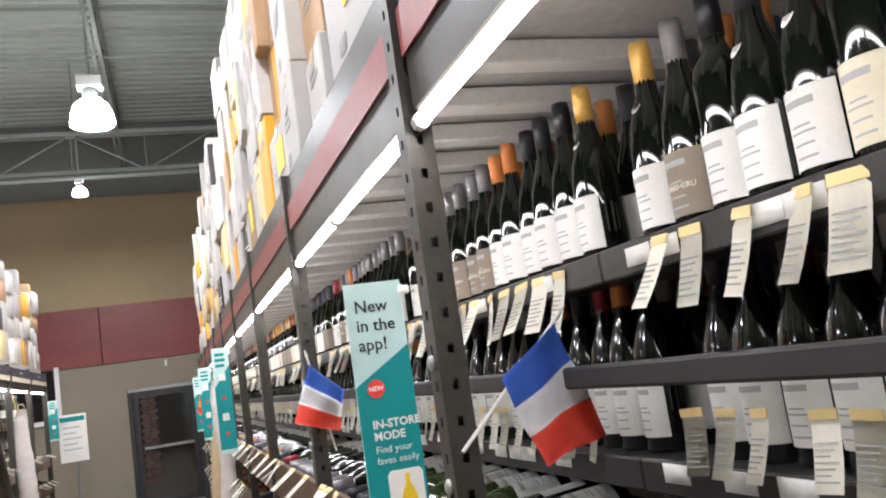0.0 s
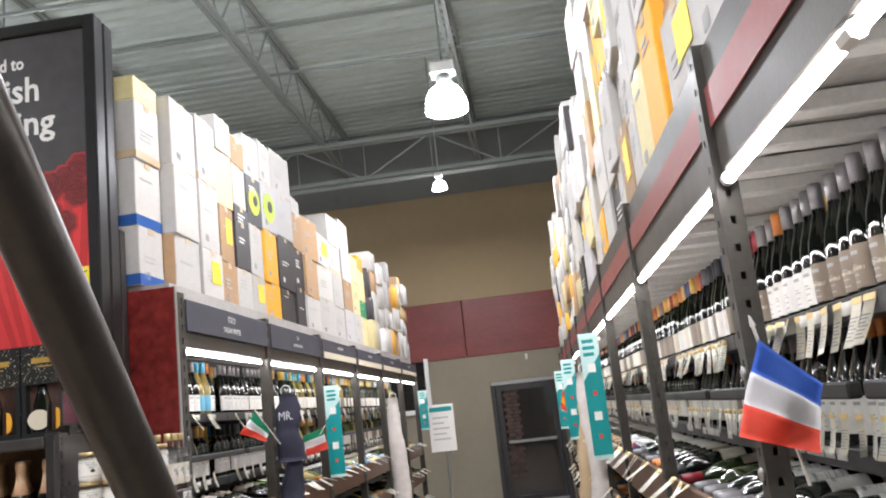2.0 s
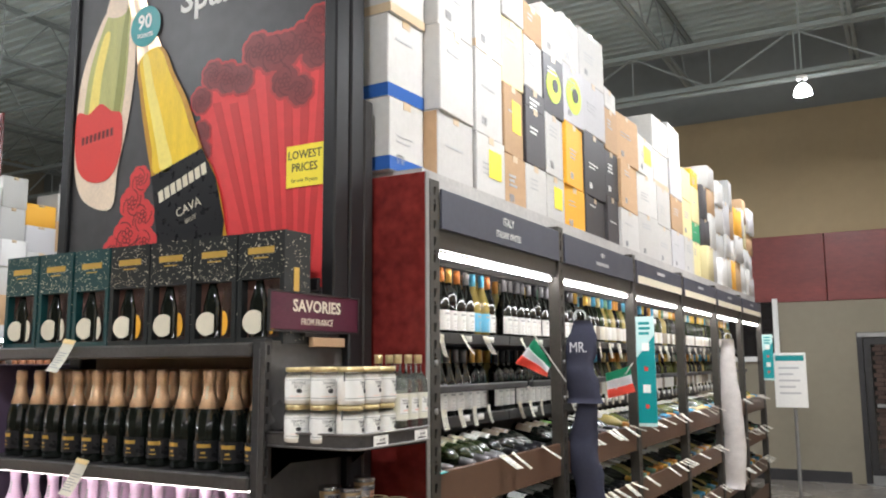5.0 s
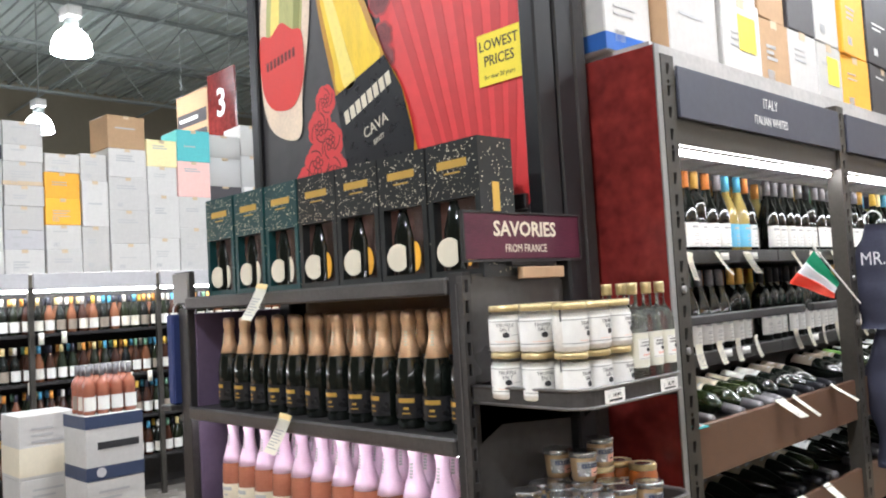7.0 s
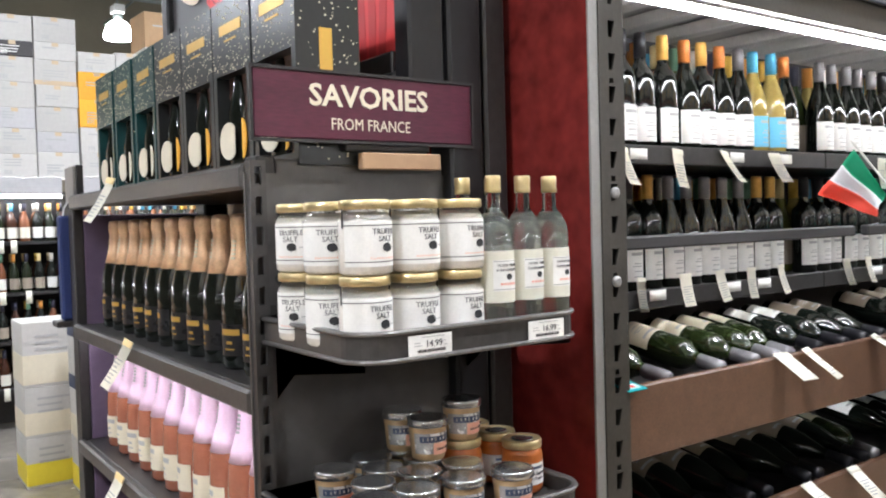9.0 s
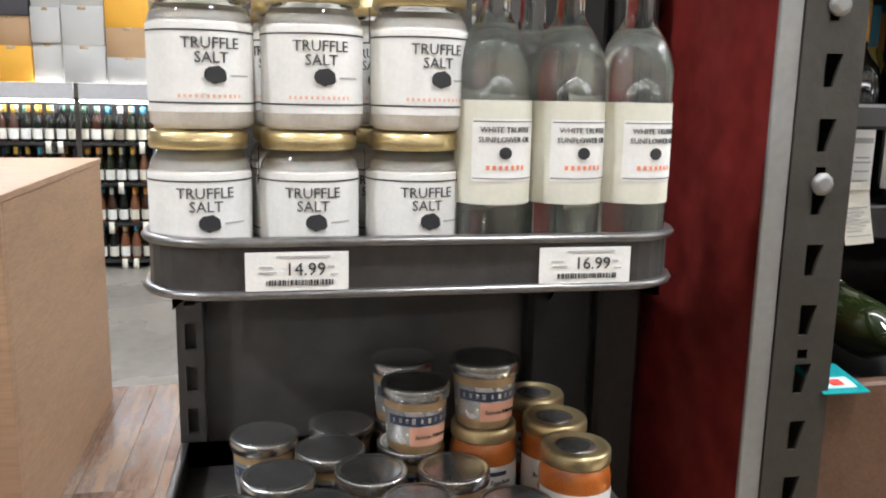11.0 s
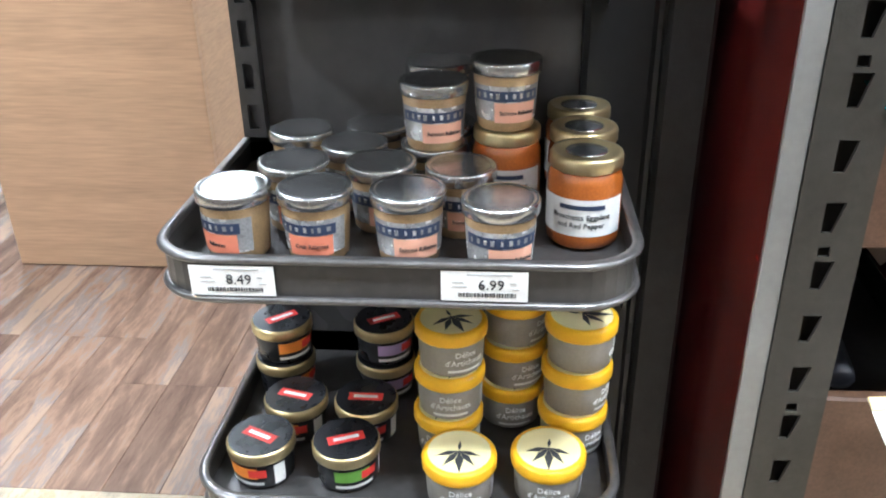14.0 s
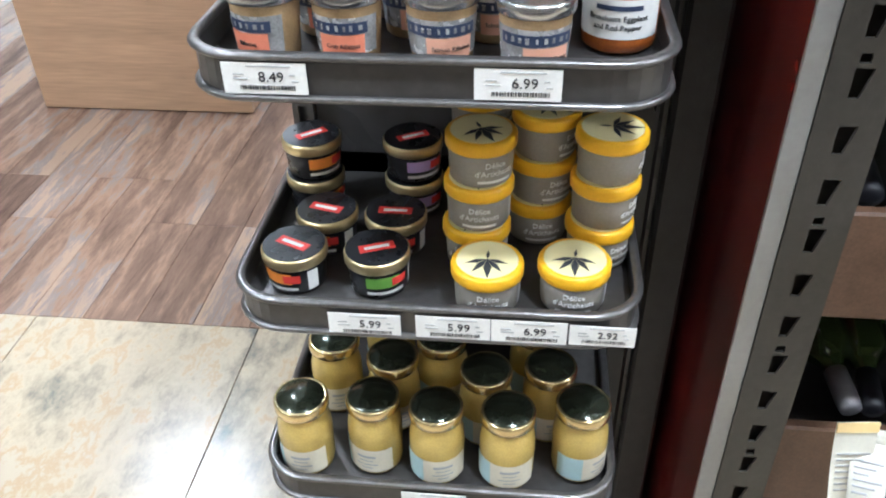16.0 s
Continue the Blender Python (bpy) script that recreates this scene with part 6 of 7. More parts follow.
z = FLOOR[3] + 0.001
for x, y, turn in ((-1.417, 3.996, -20), (-1.427, 4.086, -30), (-1.417, 4.168, 0), (-1.417, 4.258, -10), (-1.437, 4.35, 30),
                   (-1.53, 4.014, 0), (-1.502, 4.1, 0), (-1.545, 4.162, 0), (-1.486, 4.226, 0), (-1.5, 4.31, 0), (-1.575, 4.29, 0), (-1.6, 4.08, 0)):
    repeat("mustard", pose(x, y, z, 0, 0, 90 + turn), mustard_jar)


# ---- flags ----
def flag(a, d, c, b, colours, tip, foot, words_, seed):
    """A small cloth flag: a-d is the edge of the first band, b-c of the last; three bands on a stick."""
    o = Vector(a)
    t = thing("hand_flag", words_, "flag", Matrix.Translation(o), "small national flags")
    A, D, C, B = (Vector(p) - o for p in (a, d, c, b))
    nrm = (D - A).cross(B - A).normalized()
    rnd_ = random.Random(seed)
    ph = rnd_.uniform(0, 6)
    for k, (nm, mt) in enumerate(colours):
        bm = bmesh.new()
        rows = []
        for i in range(7):
            v = (k + i / 6) / 3
            row = []
            for j in range(13):
                u = j / 12
                p = A * (1 - u) * (1 - v) + D * u * (1 - v) + C * u * v + B * (1 - u) * v
                row.append(bm.verts.new(p + nrm * (0.008 * math.sin(u * 7 + v * 4 + ph) * (0.3 + v) + 0.004 * math.sin(u * 3 - v * 9))))
            rows.append(row)
        for r0, r1 in zip(rows, rows[1:]):
            for j in range(12):
                bm.faces.new((r0[j], r0[j + 1], r1[j + 1], r1[j])).smooth = True
        bmesh.ops.solidify(bm, geom=bm.faces[:], thickness=0.0006)
        part(nm, bm, mt, t)
    st = bmesh.new()
    tube(st, Vector(foot) - o, Vector(tip) - o, 0.0028, 8)
    part("stick", st, "stick", t, "pale plastic stick")
    kn = bmesh.new()
    bmesh.ops.create_cone(kn, cap_ends=True, segments=8, radius1=0.005, radius2=0.0015, depth=0.018, matrix=Matrix.Translation(Vector(tip) - o) @ (Vector(tip) - Vector(foot)).to_track_quat("Z", "Y").to_matrix().to_4x4())
    part("finial", kn, "stick", t)
    return t


TRI = (("blue_band", "blueflag"), ("white_band", "whiteflag"), ("red_band", "redflag"))
ITA = (("green_band", "greenflag"), ("white_band", "whiteflag"), ("red_band", "redflag"))
flag((0.497, 1.215, 1.58), (0.588, 1.215, 1.645), (0.634, 1.215, 1.485), (0.537, 1.215, 1.458), TRI, (0.6, 1.222, 1.658), (0.43, 1.222, 1.495), "blue, white and red cloth flag on stick beside rack post", 1)
flag((0.42, 2.37, 1.665), (0.505, 2.37, 1.585), (0.48, 2.37, 1.482), (0.365, 2.37, 1.52), TRI, (0.416, 2.376, 1.695), (0.475, 2.43, 1.43), "blue, white and red cloth flag on stick beside rack post", 2)
flag((-1.425, 5.36, 1.715), (-1.352, 5.36, 1.605), (-1.37, 5.36, 1.553), (-1.51, 5.36, 1.61), ITA, (-1.428, 5.366, 1.73), (-1.34, 5.5, 1.53), "green, white and red cloth flag on stick beside rack post", 3)
flag((-1.51, 6.55, 1.55), (-1.372, 6.55, 1.59), (-1.345, 6.55, 1.452), (-1.495, 6.55, 1.415), ITA, (-1.36, 6.556, 1.6), (-1.5, 6.556, 1.4), "green, white and red cloth flag on stick beside rack post", 4)
flag((0.3, 8.6, 1.68), (0.36, 8.6, 1.6), (0.34, 8.6, 1.45), (0.26, 8.6, 1.52), (("red_band", "redflag"), ("yellow_band", "boxyellow"), ("red_band", "redflag")), (0.3, 8.606, 1.7), (0.4, 8.606, 1.45), "red and yellow cloth flag on stick beside rack post", 5)


# ---- hanging app signs ----
def app_sign(x0, x1, y, z0, z1, near):
    w, h = x1 - x0, z1 - z0
    t = thing("aisle_blade_sign", "tall narrow mint and teal cardboard sign on rack post", "sign", pose((x0 + x1) / 2, y, z0), "blade signs on the racks")
    part("board", box(bmesh.new(), -w / 2, w / 2, 0, 0.003, 0, h), "mint", t, "pale mint board")
    tl = poly(bmesh.new(), [(-w / 2, 0.02 if not near else 0.0), (w / 2, 0.02 if not near else 0.0), (w / 2, h * (0.83 if not near else 0.69)), (-w / 2, h * (0.62 if not near else 0.515))], 0.001)
    part("teal_field", tl, "teal", t, "teal field", pose(0, -0.0014, 0))
    part("clip", box(bmesh.new(), w / 2 - 0.004, w / 2 + 0.012, -0.003, 0.006, h * 0.93, h * 0.97, 0.002), "clip", t, "clear plastic clip")
    if near:
        for i, s in enumerate(("New", "in the", "app!")):
            lettering(s, 0.0225, "ink", t, (-w * 0.36, -0.001, h * (0.885 - 0.09 * i)), align="LEFT", bold=0.0002)
        part("new_badge", lathe(bmesh.new(), [(0.0115, 0), (0.0115, 0.0008)], 22), "red", t, "round red badge", pose(-w * 0.16, -0.0016, h * 0.5, 90))
        lettering("NEW", 0.0085, "white", t, (-w * 0.16, -0.0028, h * 0.5), bold=0.0002)
        for i, s in enumerate(("IN-STORE", "MODE")):
            lettering(s, 0.0145, "white", t, (-w * 0.3, -0.0018, h * (0.335 - 0.055 * i)), align="LEFT", bold=0.0004)
        for i, s in enumerate(("Find your", "faves easily")):
            lettering(s, 0.0125, "white", t, (-w * 0.3, -0.0018, h * (0.22 - 0.05 * i)), align="LEFT")
        ph = poly(bmesh.new(), [(-0.012, -0.16), (0.034, -0.16), (0.034, h * 0.1), (0.03, h * 0.12), (-0.008, h * 0.12), (-0.012, h * 0.1)], 0.0008)
        part("phone_picture", ph, "white", t, "white phone picture", pose(0.0, -0.0026, 0))
        bp = poly(bmesh.new(), [(0.004, -0.15), (0.022, -0.15), (0.023, 0.0), (0.016, h * 0.06), (0.016, h * 0.1), (0.01, h * 0.1), (0.01, h * 0.06), (0.003, 0.0)], 0.0006)
        part("bottle_picture", bp, "postergold", t, "", pose(0.0, -0.0036, 0))
        part("lower_board", box(bmesh.new(), -w / 2, w / 2, 0, 0.003, -0.17, -0.0005), "teal", t)
    else:
        b = bmesh.new()
        bars(b, 3, -w * 0.34, w * 0.3, h * 0.95, 0.03, 0.016, -0.0012, 4)
        part("print", b, "teal", t)
        for i, zz in enumerate((0.72, 0.52, 0.34, 0.18)):
            part("panel", box(bmesh.new(), -w * (0.2 - 0.1 * (i % 2)), w * (0.2 - 0.1 * (i % 2)), -0.0028, -0.0016, h * zz - w * (0.22 - 0.11 * (i % 2)), h * zz + w * (0.22 - 0.11 * (i % 2)), 0.0003), ("white", "red", "white", "red")[i], t)
    return t


app_sign(0.3, 0.376, 1.222, 1.455, 1.73, True)
app_sign(0.285, 0.372, 4.88, 1.32, 1.885, False)
app_sign(0.27, 0.37, 7.32, 1.3, 1.885, False)
app_sign(0.27, 0.37, 9.76, 1.3, 1.885, False)
app_sign(-1.455, -1.345, 6.98, 1.235, 1.88, False)
app_sign(-1.46, -1.35, 11.86, 1.4, 1.9, False)

tk = thing("shelf_talker", "small teal card lying on sloping shelf edge", "card", pose(-1.515, 4.622, 1.247, 0, 0, 90) @ Matrix.Rotation(radians(-80), 4, "X") @ Matrix.Diagonal((0.75, 1, 0.6, 1)))
part("card", box(bmesh.new(), -0.03, 0.04, -0.0012, 0.0, -0.1, 0.0), "teal", tk)
part("panel", box(bmesh.new(), -0.018, 0.028, -0.0024, -0.0014, -0.085, -0.05), "mint", tk, "pale mint panel")
part("badge", box(bmesh.new(), -0.006, 0.012, -0.0036, -0.0026, -0.078, -0.06), "red", tk, "red badge")

# poster board on a pole at the rack's end
bd_ = thing("notice_board", "white notice board with teal header on a pole", "notice board", pose(-1.2, 12.2, 0))
part("board", box(bmesh.new(), -0.2, 0.14, 0, 0.02, 1.09, 1.7, 0.004), "white", bd_)
part("header", box(bmesh.new(), -0.18, 0.12, -0.002, 0.0, 1.61, 1.67), "teal", bd_)
part("print", bars(bmesh.new(), 5, -0.15, 0.08, 1.54, 0.07, 0.02, -0.001, 8), "boxgrey", bd_)
part("pole", tube(bmesh.new(), (0.0, 0.03, 0.0), (0.0, 0.03, 1.6), 0.02, 10), "greytrim", bd_)
part("foot", lathe(bmesh.new(), [(0.16, 0.0), (0.16, 0.015), (0.03, 0.03)], 18), "greytrim", bd_, "", pose(0, 0.03, 0))


# ---- bags hanging on rack posts ----
def hanging_strip(x, y, z0, z1, w, mat, label, name, category, seed, depth=0.05):
    """A slack hanging bag or net: tapered, wavy and lumpy, with a hook loop."""
    t = thing(name, label, category, pose(x, y, z1))
    r = random.Random(seed)
    b = bmesh.new()
    n, rows = 14, []
    h = z1 - z0
    for i in range(15):
        v = i / 14
        ww = w * (0.55 + 0.45 * math.sin(min(1, v * 2.2) * math.pi / 2)) * (1 + 0.1 * r.uniform(-1, 1))
        dd = depth * (0.5 + 0.5 * math.sin(v * math.pi)) * (1 + 0.25 * r.uniform(-1, 1))
        cx = 0.015 * math.sin(v * 7 + seed)
        rows.append([b.verts.new((cx + ww / 2 * math.cos(radians(a * 360 / n)), dd * math.sin(radians(a * 360 / n)) * (1 + 0.12 * r.uniform(-1, 1)), -v * h)) for a in range(n)])
    for p, q in zip(rows, rows[1:]):
        for j in range(n):
            b.faces.new((p[j], p[(j + 1) % n], q[(j + 1) % n], q[j])).smooth = True
    b.faces.new(rows[0])
    b.faces.new(rows[-1][::-1])
    part("cloth", b, mat, t)
    hk = bmesh.new()
    pts = [(0.03 * math.cos(radians(a)), 0, 0.02 + 0.03 * math.sin(radians(a))) for a in range(-30, 211, 30)]
    for p, q in zip(pts, pts[1:]):
        tube(hk, p, q, 0.003, 6)
    part("hook_loop", hk, "clip", t)
    return t


bg = hanging_strip(-1.4, 5.86, 1.42, 1.81, 0.17, "bagdark", "dark blue fabric gift bag printed MR. hanging on rack", "gift_bag", "bag", 1, 0.03)
lettering("MR.", 0.07, "whiteflag", bg, (0.0, -0.034, -0.13), squeeze=0.8)
hanging_strip(-1.4, 5.9, 0.9, 1.42, 0.15, "bagdark", "dark blue fabric gift bags hanging on rack post", "gift_bag", "bag", 2, 0.04)
hanging_strip(-1.39, 9.5, 0.55, 1.8, 0.17, "sack", "pale netted bag strip hanging on rack post", "hanging_net", "net bag", 3, 0.05)
hanging_strip(0.365, 6.15, 0.7, 1.75, 0.12, "sack", "pale netted bag strip hanging on rack post", "hanging_net", "net bag", 4, 0.05)
hanging_strip(0.365, 7.36, 0.7, 1.72, 0.13, "tape", "tan netted bag strip hanging on rack post", "hanging_net", "net bag", 5, 0.05)
for k, (x, y) in enumerate(((-3.215, 3.99), (-3.215, 4.08))):
    g = thing("gift_bag", "navy paper gift bag hanging on gondola end", "bag", pose(x, y, 1.29), "navy gift bags")
    part("paper", box(bmesh.new(), -0.025, 0.02, -0.04, 0.035, 0.0, 0.33, 0.006), "bagblue", g)
    hk = bmesh.new()
    pts = [(0, 0.025 * math.cos(radians(a)), 0.33 + 0.045 * math.sin(radians(a))) for a in range(0, 181, 30)]
    for p, q in zip(pts, pts[1:]):
        tube(hk, p, q, 0.0025, 6)
    part("cord_handle", hk, "whiteflag", g, "white cord handle")
    part("side_shelf", box(bmesh.new(), -0.05, 0.03, -0.06, 0.04, -0.02, -0.001, 0.003), "black", g) if k == 0 else None
sg = thing("grey_display_box", "small grey metal sign holder on gondola end", "sign holder", pose(-3.17, 3.99, 1.66))
part("plate", box(bmesh.new(), -0.07, 0.045, -0.01, 0.0, 0.0, 0.11, 0.002), "greytrim", sg)
part("frame", box(bmesh.new(), -0.075, 0.05, 0.0005, 0.02, -0.005, 0.115, 0.003), "black", sg)

# ---- rolling ladder: the sloping handrail beside the aisle ----
ld = thing("rolling_ladder", "dark metal rolling ladder with sloping tube handrail", "ladder", pose(-0.2, 1.6, 0))
LI = ld.matrix_basis.inverted()
TOPP, MIDP = Vector((-0.1795, 0.843, 2.4)), Vector((-0.1702, 1.4816, 1.6))
DIR = (MIDP - TOPP).normalized()
LOWP = MIDP + DIR * 0.75
rl_ = bmesh.new()
tube(rl_, TOPP, LOWP, 0.016, 20)
for f in rl_.faces:
    f.smooth = len(f.verts) == 4
ob = part("handrail", rl_, "pole", ld, "dark tube handrail")
ob.matrix_parent_inverse = LI
lb_ = bmesh.new()
for x in (-0.215, -0.7):
    tube(lb_, (x, 1.3, 1.12), (x, 2.0, 0.05), 0.016, 10)
    tube(lb_, (x, 1.27, 1.12), (x, 1.2, 0.05), 0.016, 10)
    tube(lb_, (x, 1.2, 0.06), (x, 2.0, 0.06), 0.014, 8)
tube(lb_, LOWP, (-0.215, 1.9, 0.2), 0.0165, 10)
tube(lb_, TOPP, TOPP + Vector((0, -0.1, -0.03)), 0.0175, 12)
tube(lb_, TOPP + Vector((0, -0.1, -0.03)), (-0.215, 1.2, 1.12), 0.0165, 10)
ob = part("frame", lb_, "pole", ld)
ob.matrix_parent_inverse = LI
for k in range(5):
    q = bmesh.new()
    box(q, -0.695, -0.22, 1.33 + k * 0.135, 1.5 + k * 0.135, 1.08 - k * 0.215, 1.105 - k * 0.215, 0.004)
    ob = part("step", q, "pole", ld, "ribbed metal step")
    ob.matrix_parent_inverse = LI
for x, y in ((-0.215, 1.2), (-0.7, 1.2), (-0.215, 2.0), (-0.7, 2.0)):
    w_ = bmesh.new()
    tube(w_, (x - 0.015, y, 0.04), (x + 0.015, y, 0.04), 0.04, 14)
    ob = part("caster", w_, "base_dark", ld)
    ob.matrix_parent_inverse = LI

# ---- wood counter beyond the gondola ----
ct = thing("oak_counter", "pale oak laminate counter with plain panels", "counter", pose(-4.4, 1.6, 0))
CI = ct.matrix_basis.inverted()
for nm, a in (("side_panel", (-4.9, -3.47, 3.2, 3.235, 0.012, 1.18)), ("end_panel", (-4.9, -3.47, 2.415, 2.45, 0.012, 1.18)), ("front_panel", (-3.47, -3.435, 2.415, 3.235, 0.012, 1.18)),
              ("counter_top", (-4.9, -3.43, 2.415, 3.24, 1.1805, 1.205)), ("plinth", (-4.86, -3.45, 2.45, 3.215, 0.0, 0.0115))):
    ob = part(nm, box(bmesh.new(), *a, 0.002), "oak" if nm != "plinth" else "greytrim", ct)
    ob.matrix_parent_inverse = CI


# ---- far shelving with bottles and cartons ----
def far_shelf(xf, y0, y1, header, levels, text, seed, letters):
    t = thing("wall_shelving", text, "shelving", pose(xf, y0, 0))
    L = y1 - y0
    m0 = pose(0, L / 2, 0, 0, 0, 90)

    def sp(nm, b, mt, lab=""):
        return part(nm, b, mt, t, lab, m0)
    n = max(1, round(L / 1.2))
    for k in range(n + 1):
        u = -L / 2 + k * L / n
        sp("post", box(bmesh.new(), u - 0.02, u + 0.02, 0.0, 0.04, 0.0, header + 0.02), "steel")
    sp("back_panel", box(bmesh.new(), -L / 2, L / 2, 0.5, 0.52, 0.0, header), "black")
    for z in levels:
        sp("shelf", box(bmesh.new(), -L / 2, L / 2, 0.05, 0.5, z - 0.025, z), "black")
    for k in range(n):
        u0, u1 = -L / 2 + k * L / n + 0.02, -L / 2 + (k + 1) * L / n - 0.02
        hb = sp("header_board", box(bmesh.new(), u0, u1, -0.012, 0.03, header, header + 0.135, 0.003), "boxgrey", "pale grey header board")
        if letters and k % 2 == 0:
            lettering(letters, 0.06, "greyink", hb, ((u0 + u1) / 2, -0.0126, header + 0.07), squeeze=1.2)
        sp("light_tube", tube(bmesh.new(), (u0, 0.06, header - 0.01), (u1, 0.06, header - 0.01), 0.012, 8), "led", "glowing white lamp tube")
    r = random.Random(seed)
    ms, cards = [], []
    for z in levels:
        u = -L / 2 + 0.07
        while u < L / 2 - 0.05:
            for b in range(2):
                ms.append(t.matrix_basis @ m0 @ pose(u, 0.12 + b * 0.1, z, 0, 0, r.uniform(-8, 8)))
            if r.random() < 0.3:
                cards.append(t.matrix_basis @ m0 @ pose(u, 0.045, z + 0.01))
            u += 0.092
    pack("shelf_bottles", ["far_glass", "caps_light", "labels_mix"], [(*T_BODY, 0, ms), (*T_CAP, 1, ms), (*T_LABEL, 2, ms)], "rows of wine bottles standing on far shelving", "bottles")
    pack("shelf_cards", ["card"], [(*T_CARD, 0, cards)], "pale price cards along far shelf edges", "price cards")


far_shelf(-7.55, 3.75, 9.2, 1.865, (0.35, 0.72, 1.1, 1.5), "black far shelving stocked with sparkling bottles", 31, "CHAMPAGNE")
far_shelf(-8.1, -2.2, 3.6, 1.43, (0.08, 0.4, 0.74, 1.08), "black far shelving stocked with pink and amber wines", 32, "")
FAR_COLS = [(0.3, [("w", 0.18), ("w", 0.2), ("g", 0.16), ("w", 0.2), ("w", 0.2), ("b", 0.12), ("w", 0.2)]), (0.32, [("w", 0.2), ("g", 0.16), ("w", 0.2), ("w", 0.17), ("wN", 0.2), ("w", 0.14), ("w", 0.2)]),
            (0.3, [("w", 0.2), ("w", 0.21), ("y", 0.225), ("y", 0.225), ("w", 0.16)]), (0.24, [("w", 0.4), ("w", 0.4), ("w", 0.24)]),
            (0.36, [("w", 0.25), ("w", 0.3), ("w", 0.3), ("w", 0.26), ("k", 0.3)]), (0.3, [("w", 0.3), ("w", 0.4), ("w", 0.27), ("p", 0.25)]),
            (0.34, [("w", 0.4), ("w", 0.3), ("r", 0.34), ("t", 0.3)])]
stack_row(-1, -7.55, 4.36, 9.0, 2.002, FAR_COLS, 41, "far shelving", (0.9, 1.35), 6.4)
stack_row(-1, -8.1, -1.2, 3.55, 1.567, [], 42, "far shelving", (0.8, 1.2), -9.0)


# stacked wine cases with bottles standing in the top one
def wine_case(x, y, z, w, d, h, band, seed):
    t = thing("wine_case", "white printed wine case with " + band + " bands stacked on floor display", "wine case", pose(x, y, z, 0, 0, 90), "stacked display cases")
    part("carton", box(bmesh.new(), -w / 2, w / 2, 0, d, 0, h, 0.004), "boxwhite", t)
    if band == "navy":
        for a, c in ((0.0, 0.085), (h - 0.085, h - 0.005)):
            part("band", box(bmesh.new(), -w / 2 - 0.001, w / 2 + 0.001, -0.002, d + 0.001, a + 0.003, c), "navyink", t, "navy band")
        part("name_bar", box(bmesh.new(), -w * 0.3, w * 0.42, -0.003, -0.001, h * 0.47, h * 0.58), "ink", t)
        part("crest", lathe(bmesh.new(), [(0.03, 0), (0.03, 0.001)], 14), "boxgrey", t, "", pose(-w * 0.25, -0.0035, 0.05, 90))
    else:
        part("band", box(bmesh.new(), -w / 2 - 0.001, w / 2 + 0.001, -0.002, d + 0.001, 0.02, h * 0.5), "yellow" if band == "yellow" else "cream", t)
        part("print", bars(bmesh.new(), 3, -w * 0.3, w * 0.25, h * 0.8, 0.04, 0.014, -0.0025, seed), "greyink", t)
    return t


for cx, cy in ((-5.5, 4.66), (-5.95, 4.42)):
    zc = 0.0
    for k, bnd in enumerate(("yellow", "cream", "navy") if cx > -5.6 else ("yellow", "cream", "cream")):
        wine_case(cx, cy, zc, 0.36, 0.36, 0.31 if k < 2 else 0.4, bnd, k)
        zc += 0.31 if k < 2 else 0.4
ms = [pose(-5.56 - a * 0.09, 4.53 + b * 0.085, 1.021, 0, 0, 90) for a in range(3) for b in range(4)]
pack("case_bottles", ["rose", "cap_grey", "labels_mix"], [(*T_BODY2, 0, ms), (*T_CAP, 1, ms), (*T_LABEL, 2, ms)], "rose wine bottles standing in an open case", "bottles")

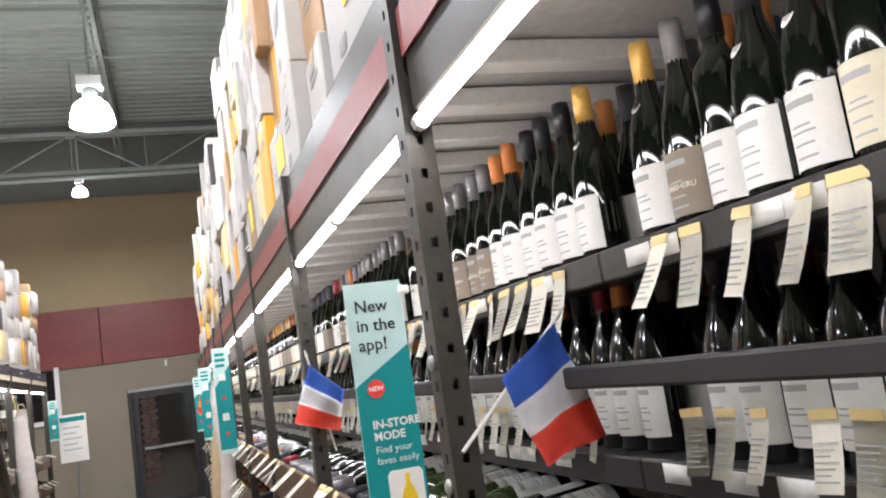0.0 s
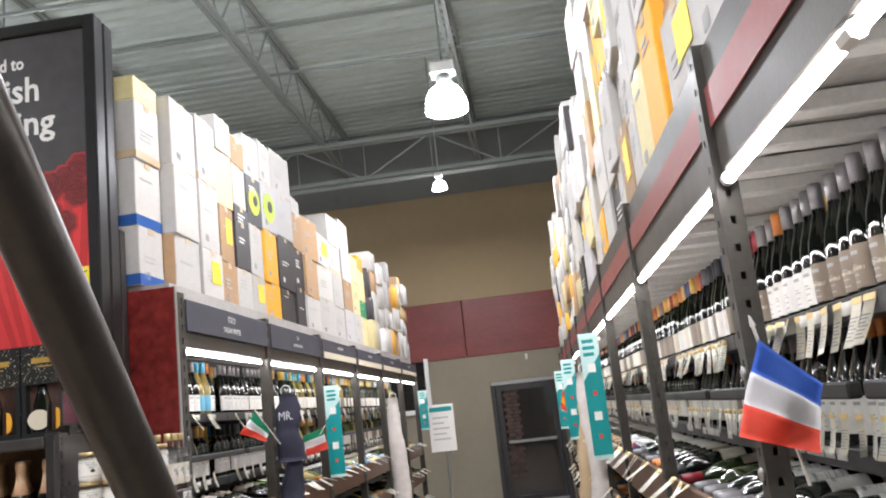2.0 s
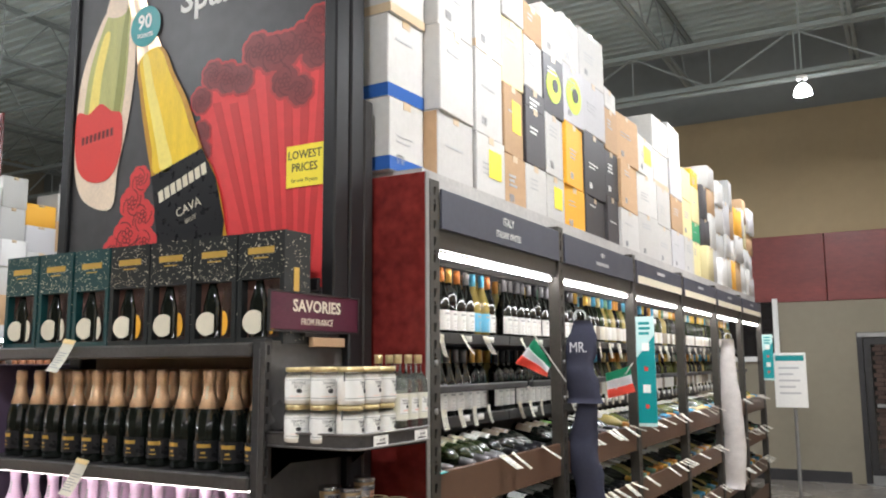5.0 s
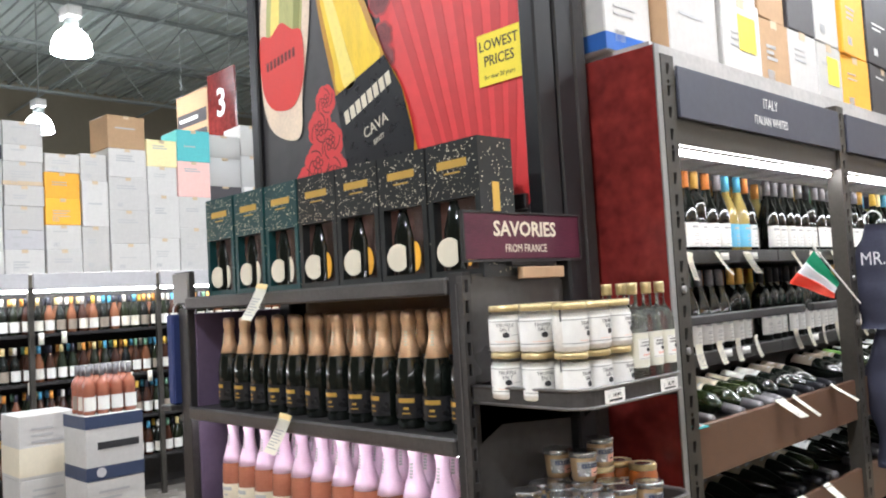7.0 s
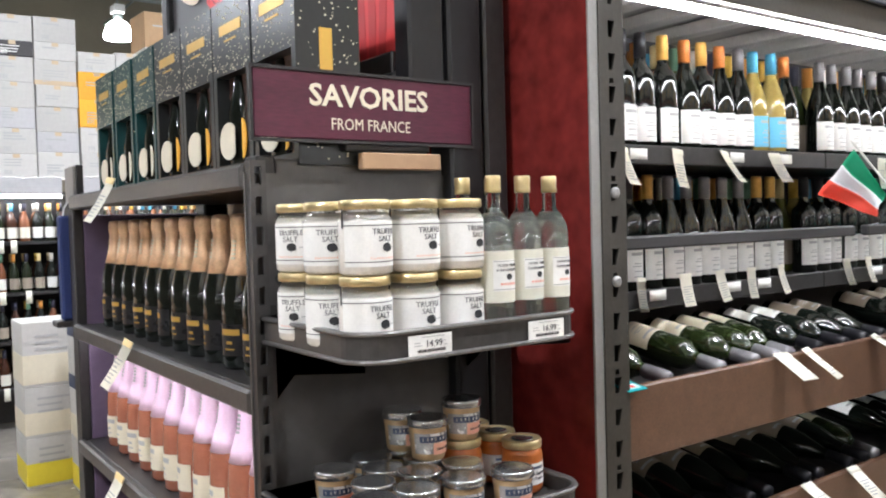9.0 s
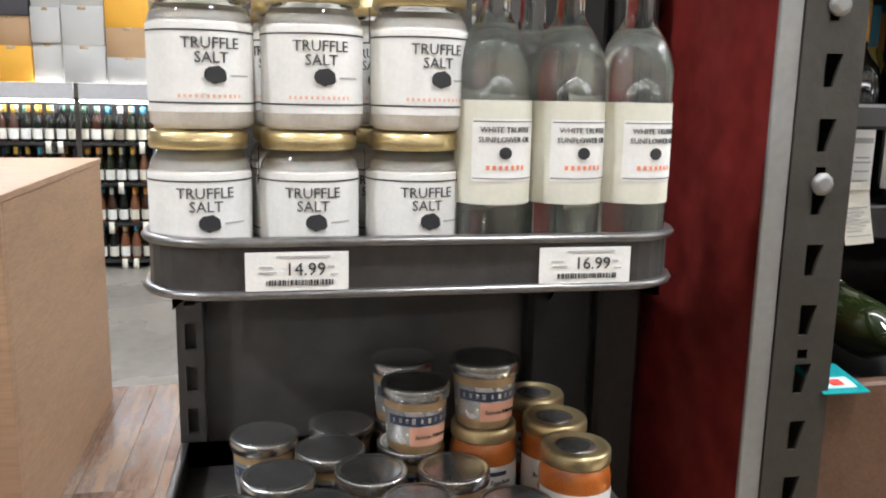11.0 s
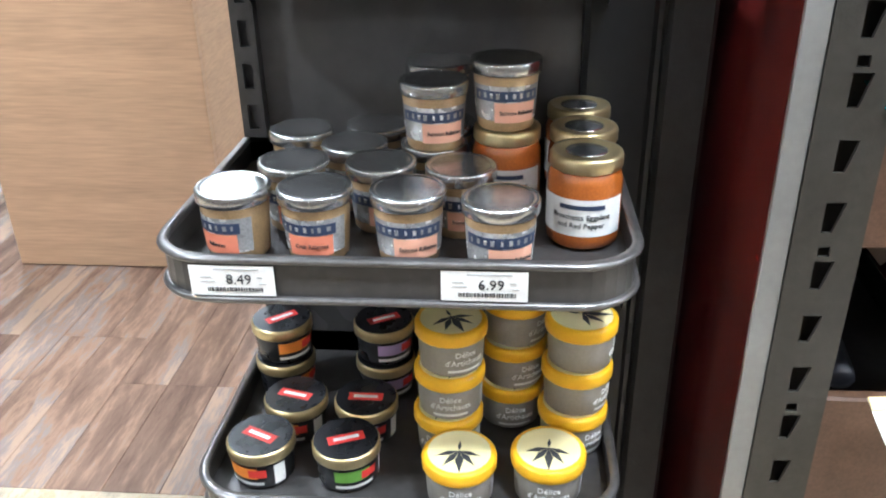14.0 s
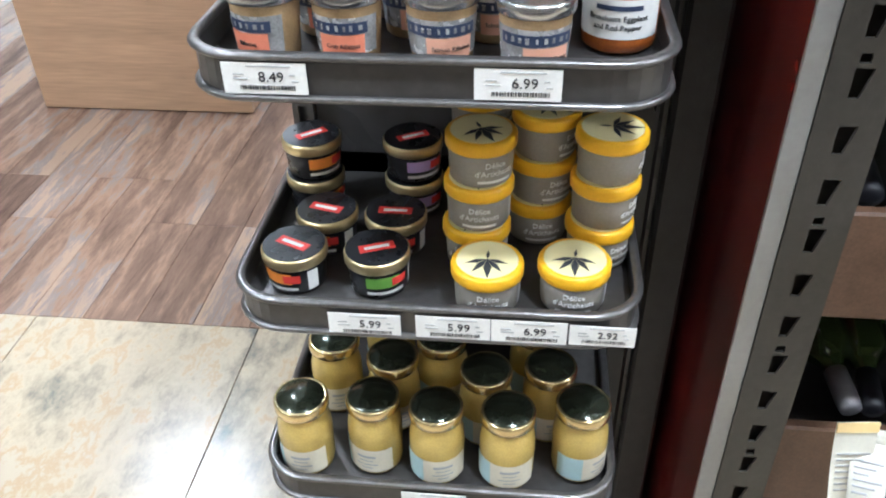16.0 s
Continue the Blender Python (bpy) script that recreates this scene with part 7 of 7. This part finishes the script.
# hanging aisle sign
ag = thing("aisle_sign", "hanging aisle sign with burgundy panel numbered 3", "sign", pose(-8.2, 7.0, 3.75))
part("number_panel", box(bmesh.new(), -0.27, 0.3, 0, 0.03, -0.4, 0.42, 0.004), "burgundy", ag, "burgundy panel")
lettering("3", 0.42, "white", ag, (0.02, -0.001, 0.06), bold=0.008)
part("list_panel", box(bmesh.new(), -1.0, -0.275, 0, 0.03, -0.5, 0.32, 0.004), "boxkraft", ag, "tan panel")
for k in range(2):
    part("list_bar", box(bmesh.new(), -0.98, -0.3, -0.003, -0.001, -0.05 - k * 0.22, 0.1 - k * 0.22), "boxblack", ag, "dark list bar")
    part("list_print", box(bmesh.new(), -0.92, -0.5, -0.006, -0.004, 0.005 - k * 0.22, 0.045 - k * 0.22), "white", ag)
for x in (-0.9, 0.2):
    part("hanger", tube(bmesh.new(), (x, 0.015, 0.32 if x < 0 else 0.42), (x, 0.015, TOP - 3.8), 0.006, 6), "truss", ag)

# ---- floor finishes: planks and mottled tiles ----
pl_ = thing("plank_floor", "brown wood-look plank flooring with worn sheen", "floor", pose(0, 0, 0), kind="structure")
M["plank"] = mottled("wood_plank", [(0.0, (0.1, 0.06, 0.045)), (0.38, (0.2, 0.125, 0.09)), (0.55, (0.3, 0.185, 0.125)), (0.68, (0.25, 0.2, 0.18)), (0.85, (0.4, 0.27, 0.19))], 1.1, (1.0, 5.5, 1), 0.2, 0.5)
PM = [as_mesh("plank", box(bmesh.new(), -l / 2 + 0.0008, l / 2 - 0.0008, -0.0742, 0.0742, 0.0005, 0.006, 0.0008), "plank") for l in (1.2, 0.7, 0.45)]
rf = random.Random(17)
for r in range(26):
    y = 0.5 + r * 0.15
    x = -2.25
    first = True
    while x > -4.7:
        k = rf.choice((1, 2)) if first else 0
        l = (1.2, 0.7, 0.45)[k]
        part("plank", PM[k], None, pl_, "", pose(x - l / 2, y, 0, 0, 0, 180 if rf.random() < 0.5 else 0))
        x -= l
        first = False
tf = thing("stone_floor", "mottled cream and grey stone-look floor tiles", "floor", pose(0, 0, 0), kind="structure")
SMESH = as_mesh("tile", box(bmesh.new(), -0.299, 0.299, -0.299, 0.299, 0.0005, 0.006, 0.001), "slate")
for i in range(5):
    for j in range(22):
        part("tile", SMESH, None, tf, "", pose(-2.25 + 0.3 + i * 0.6, -0.9 + 0.6 * j, 0))
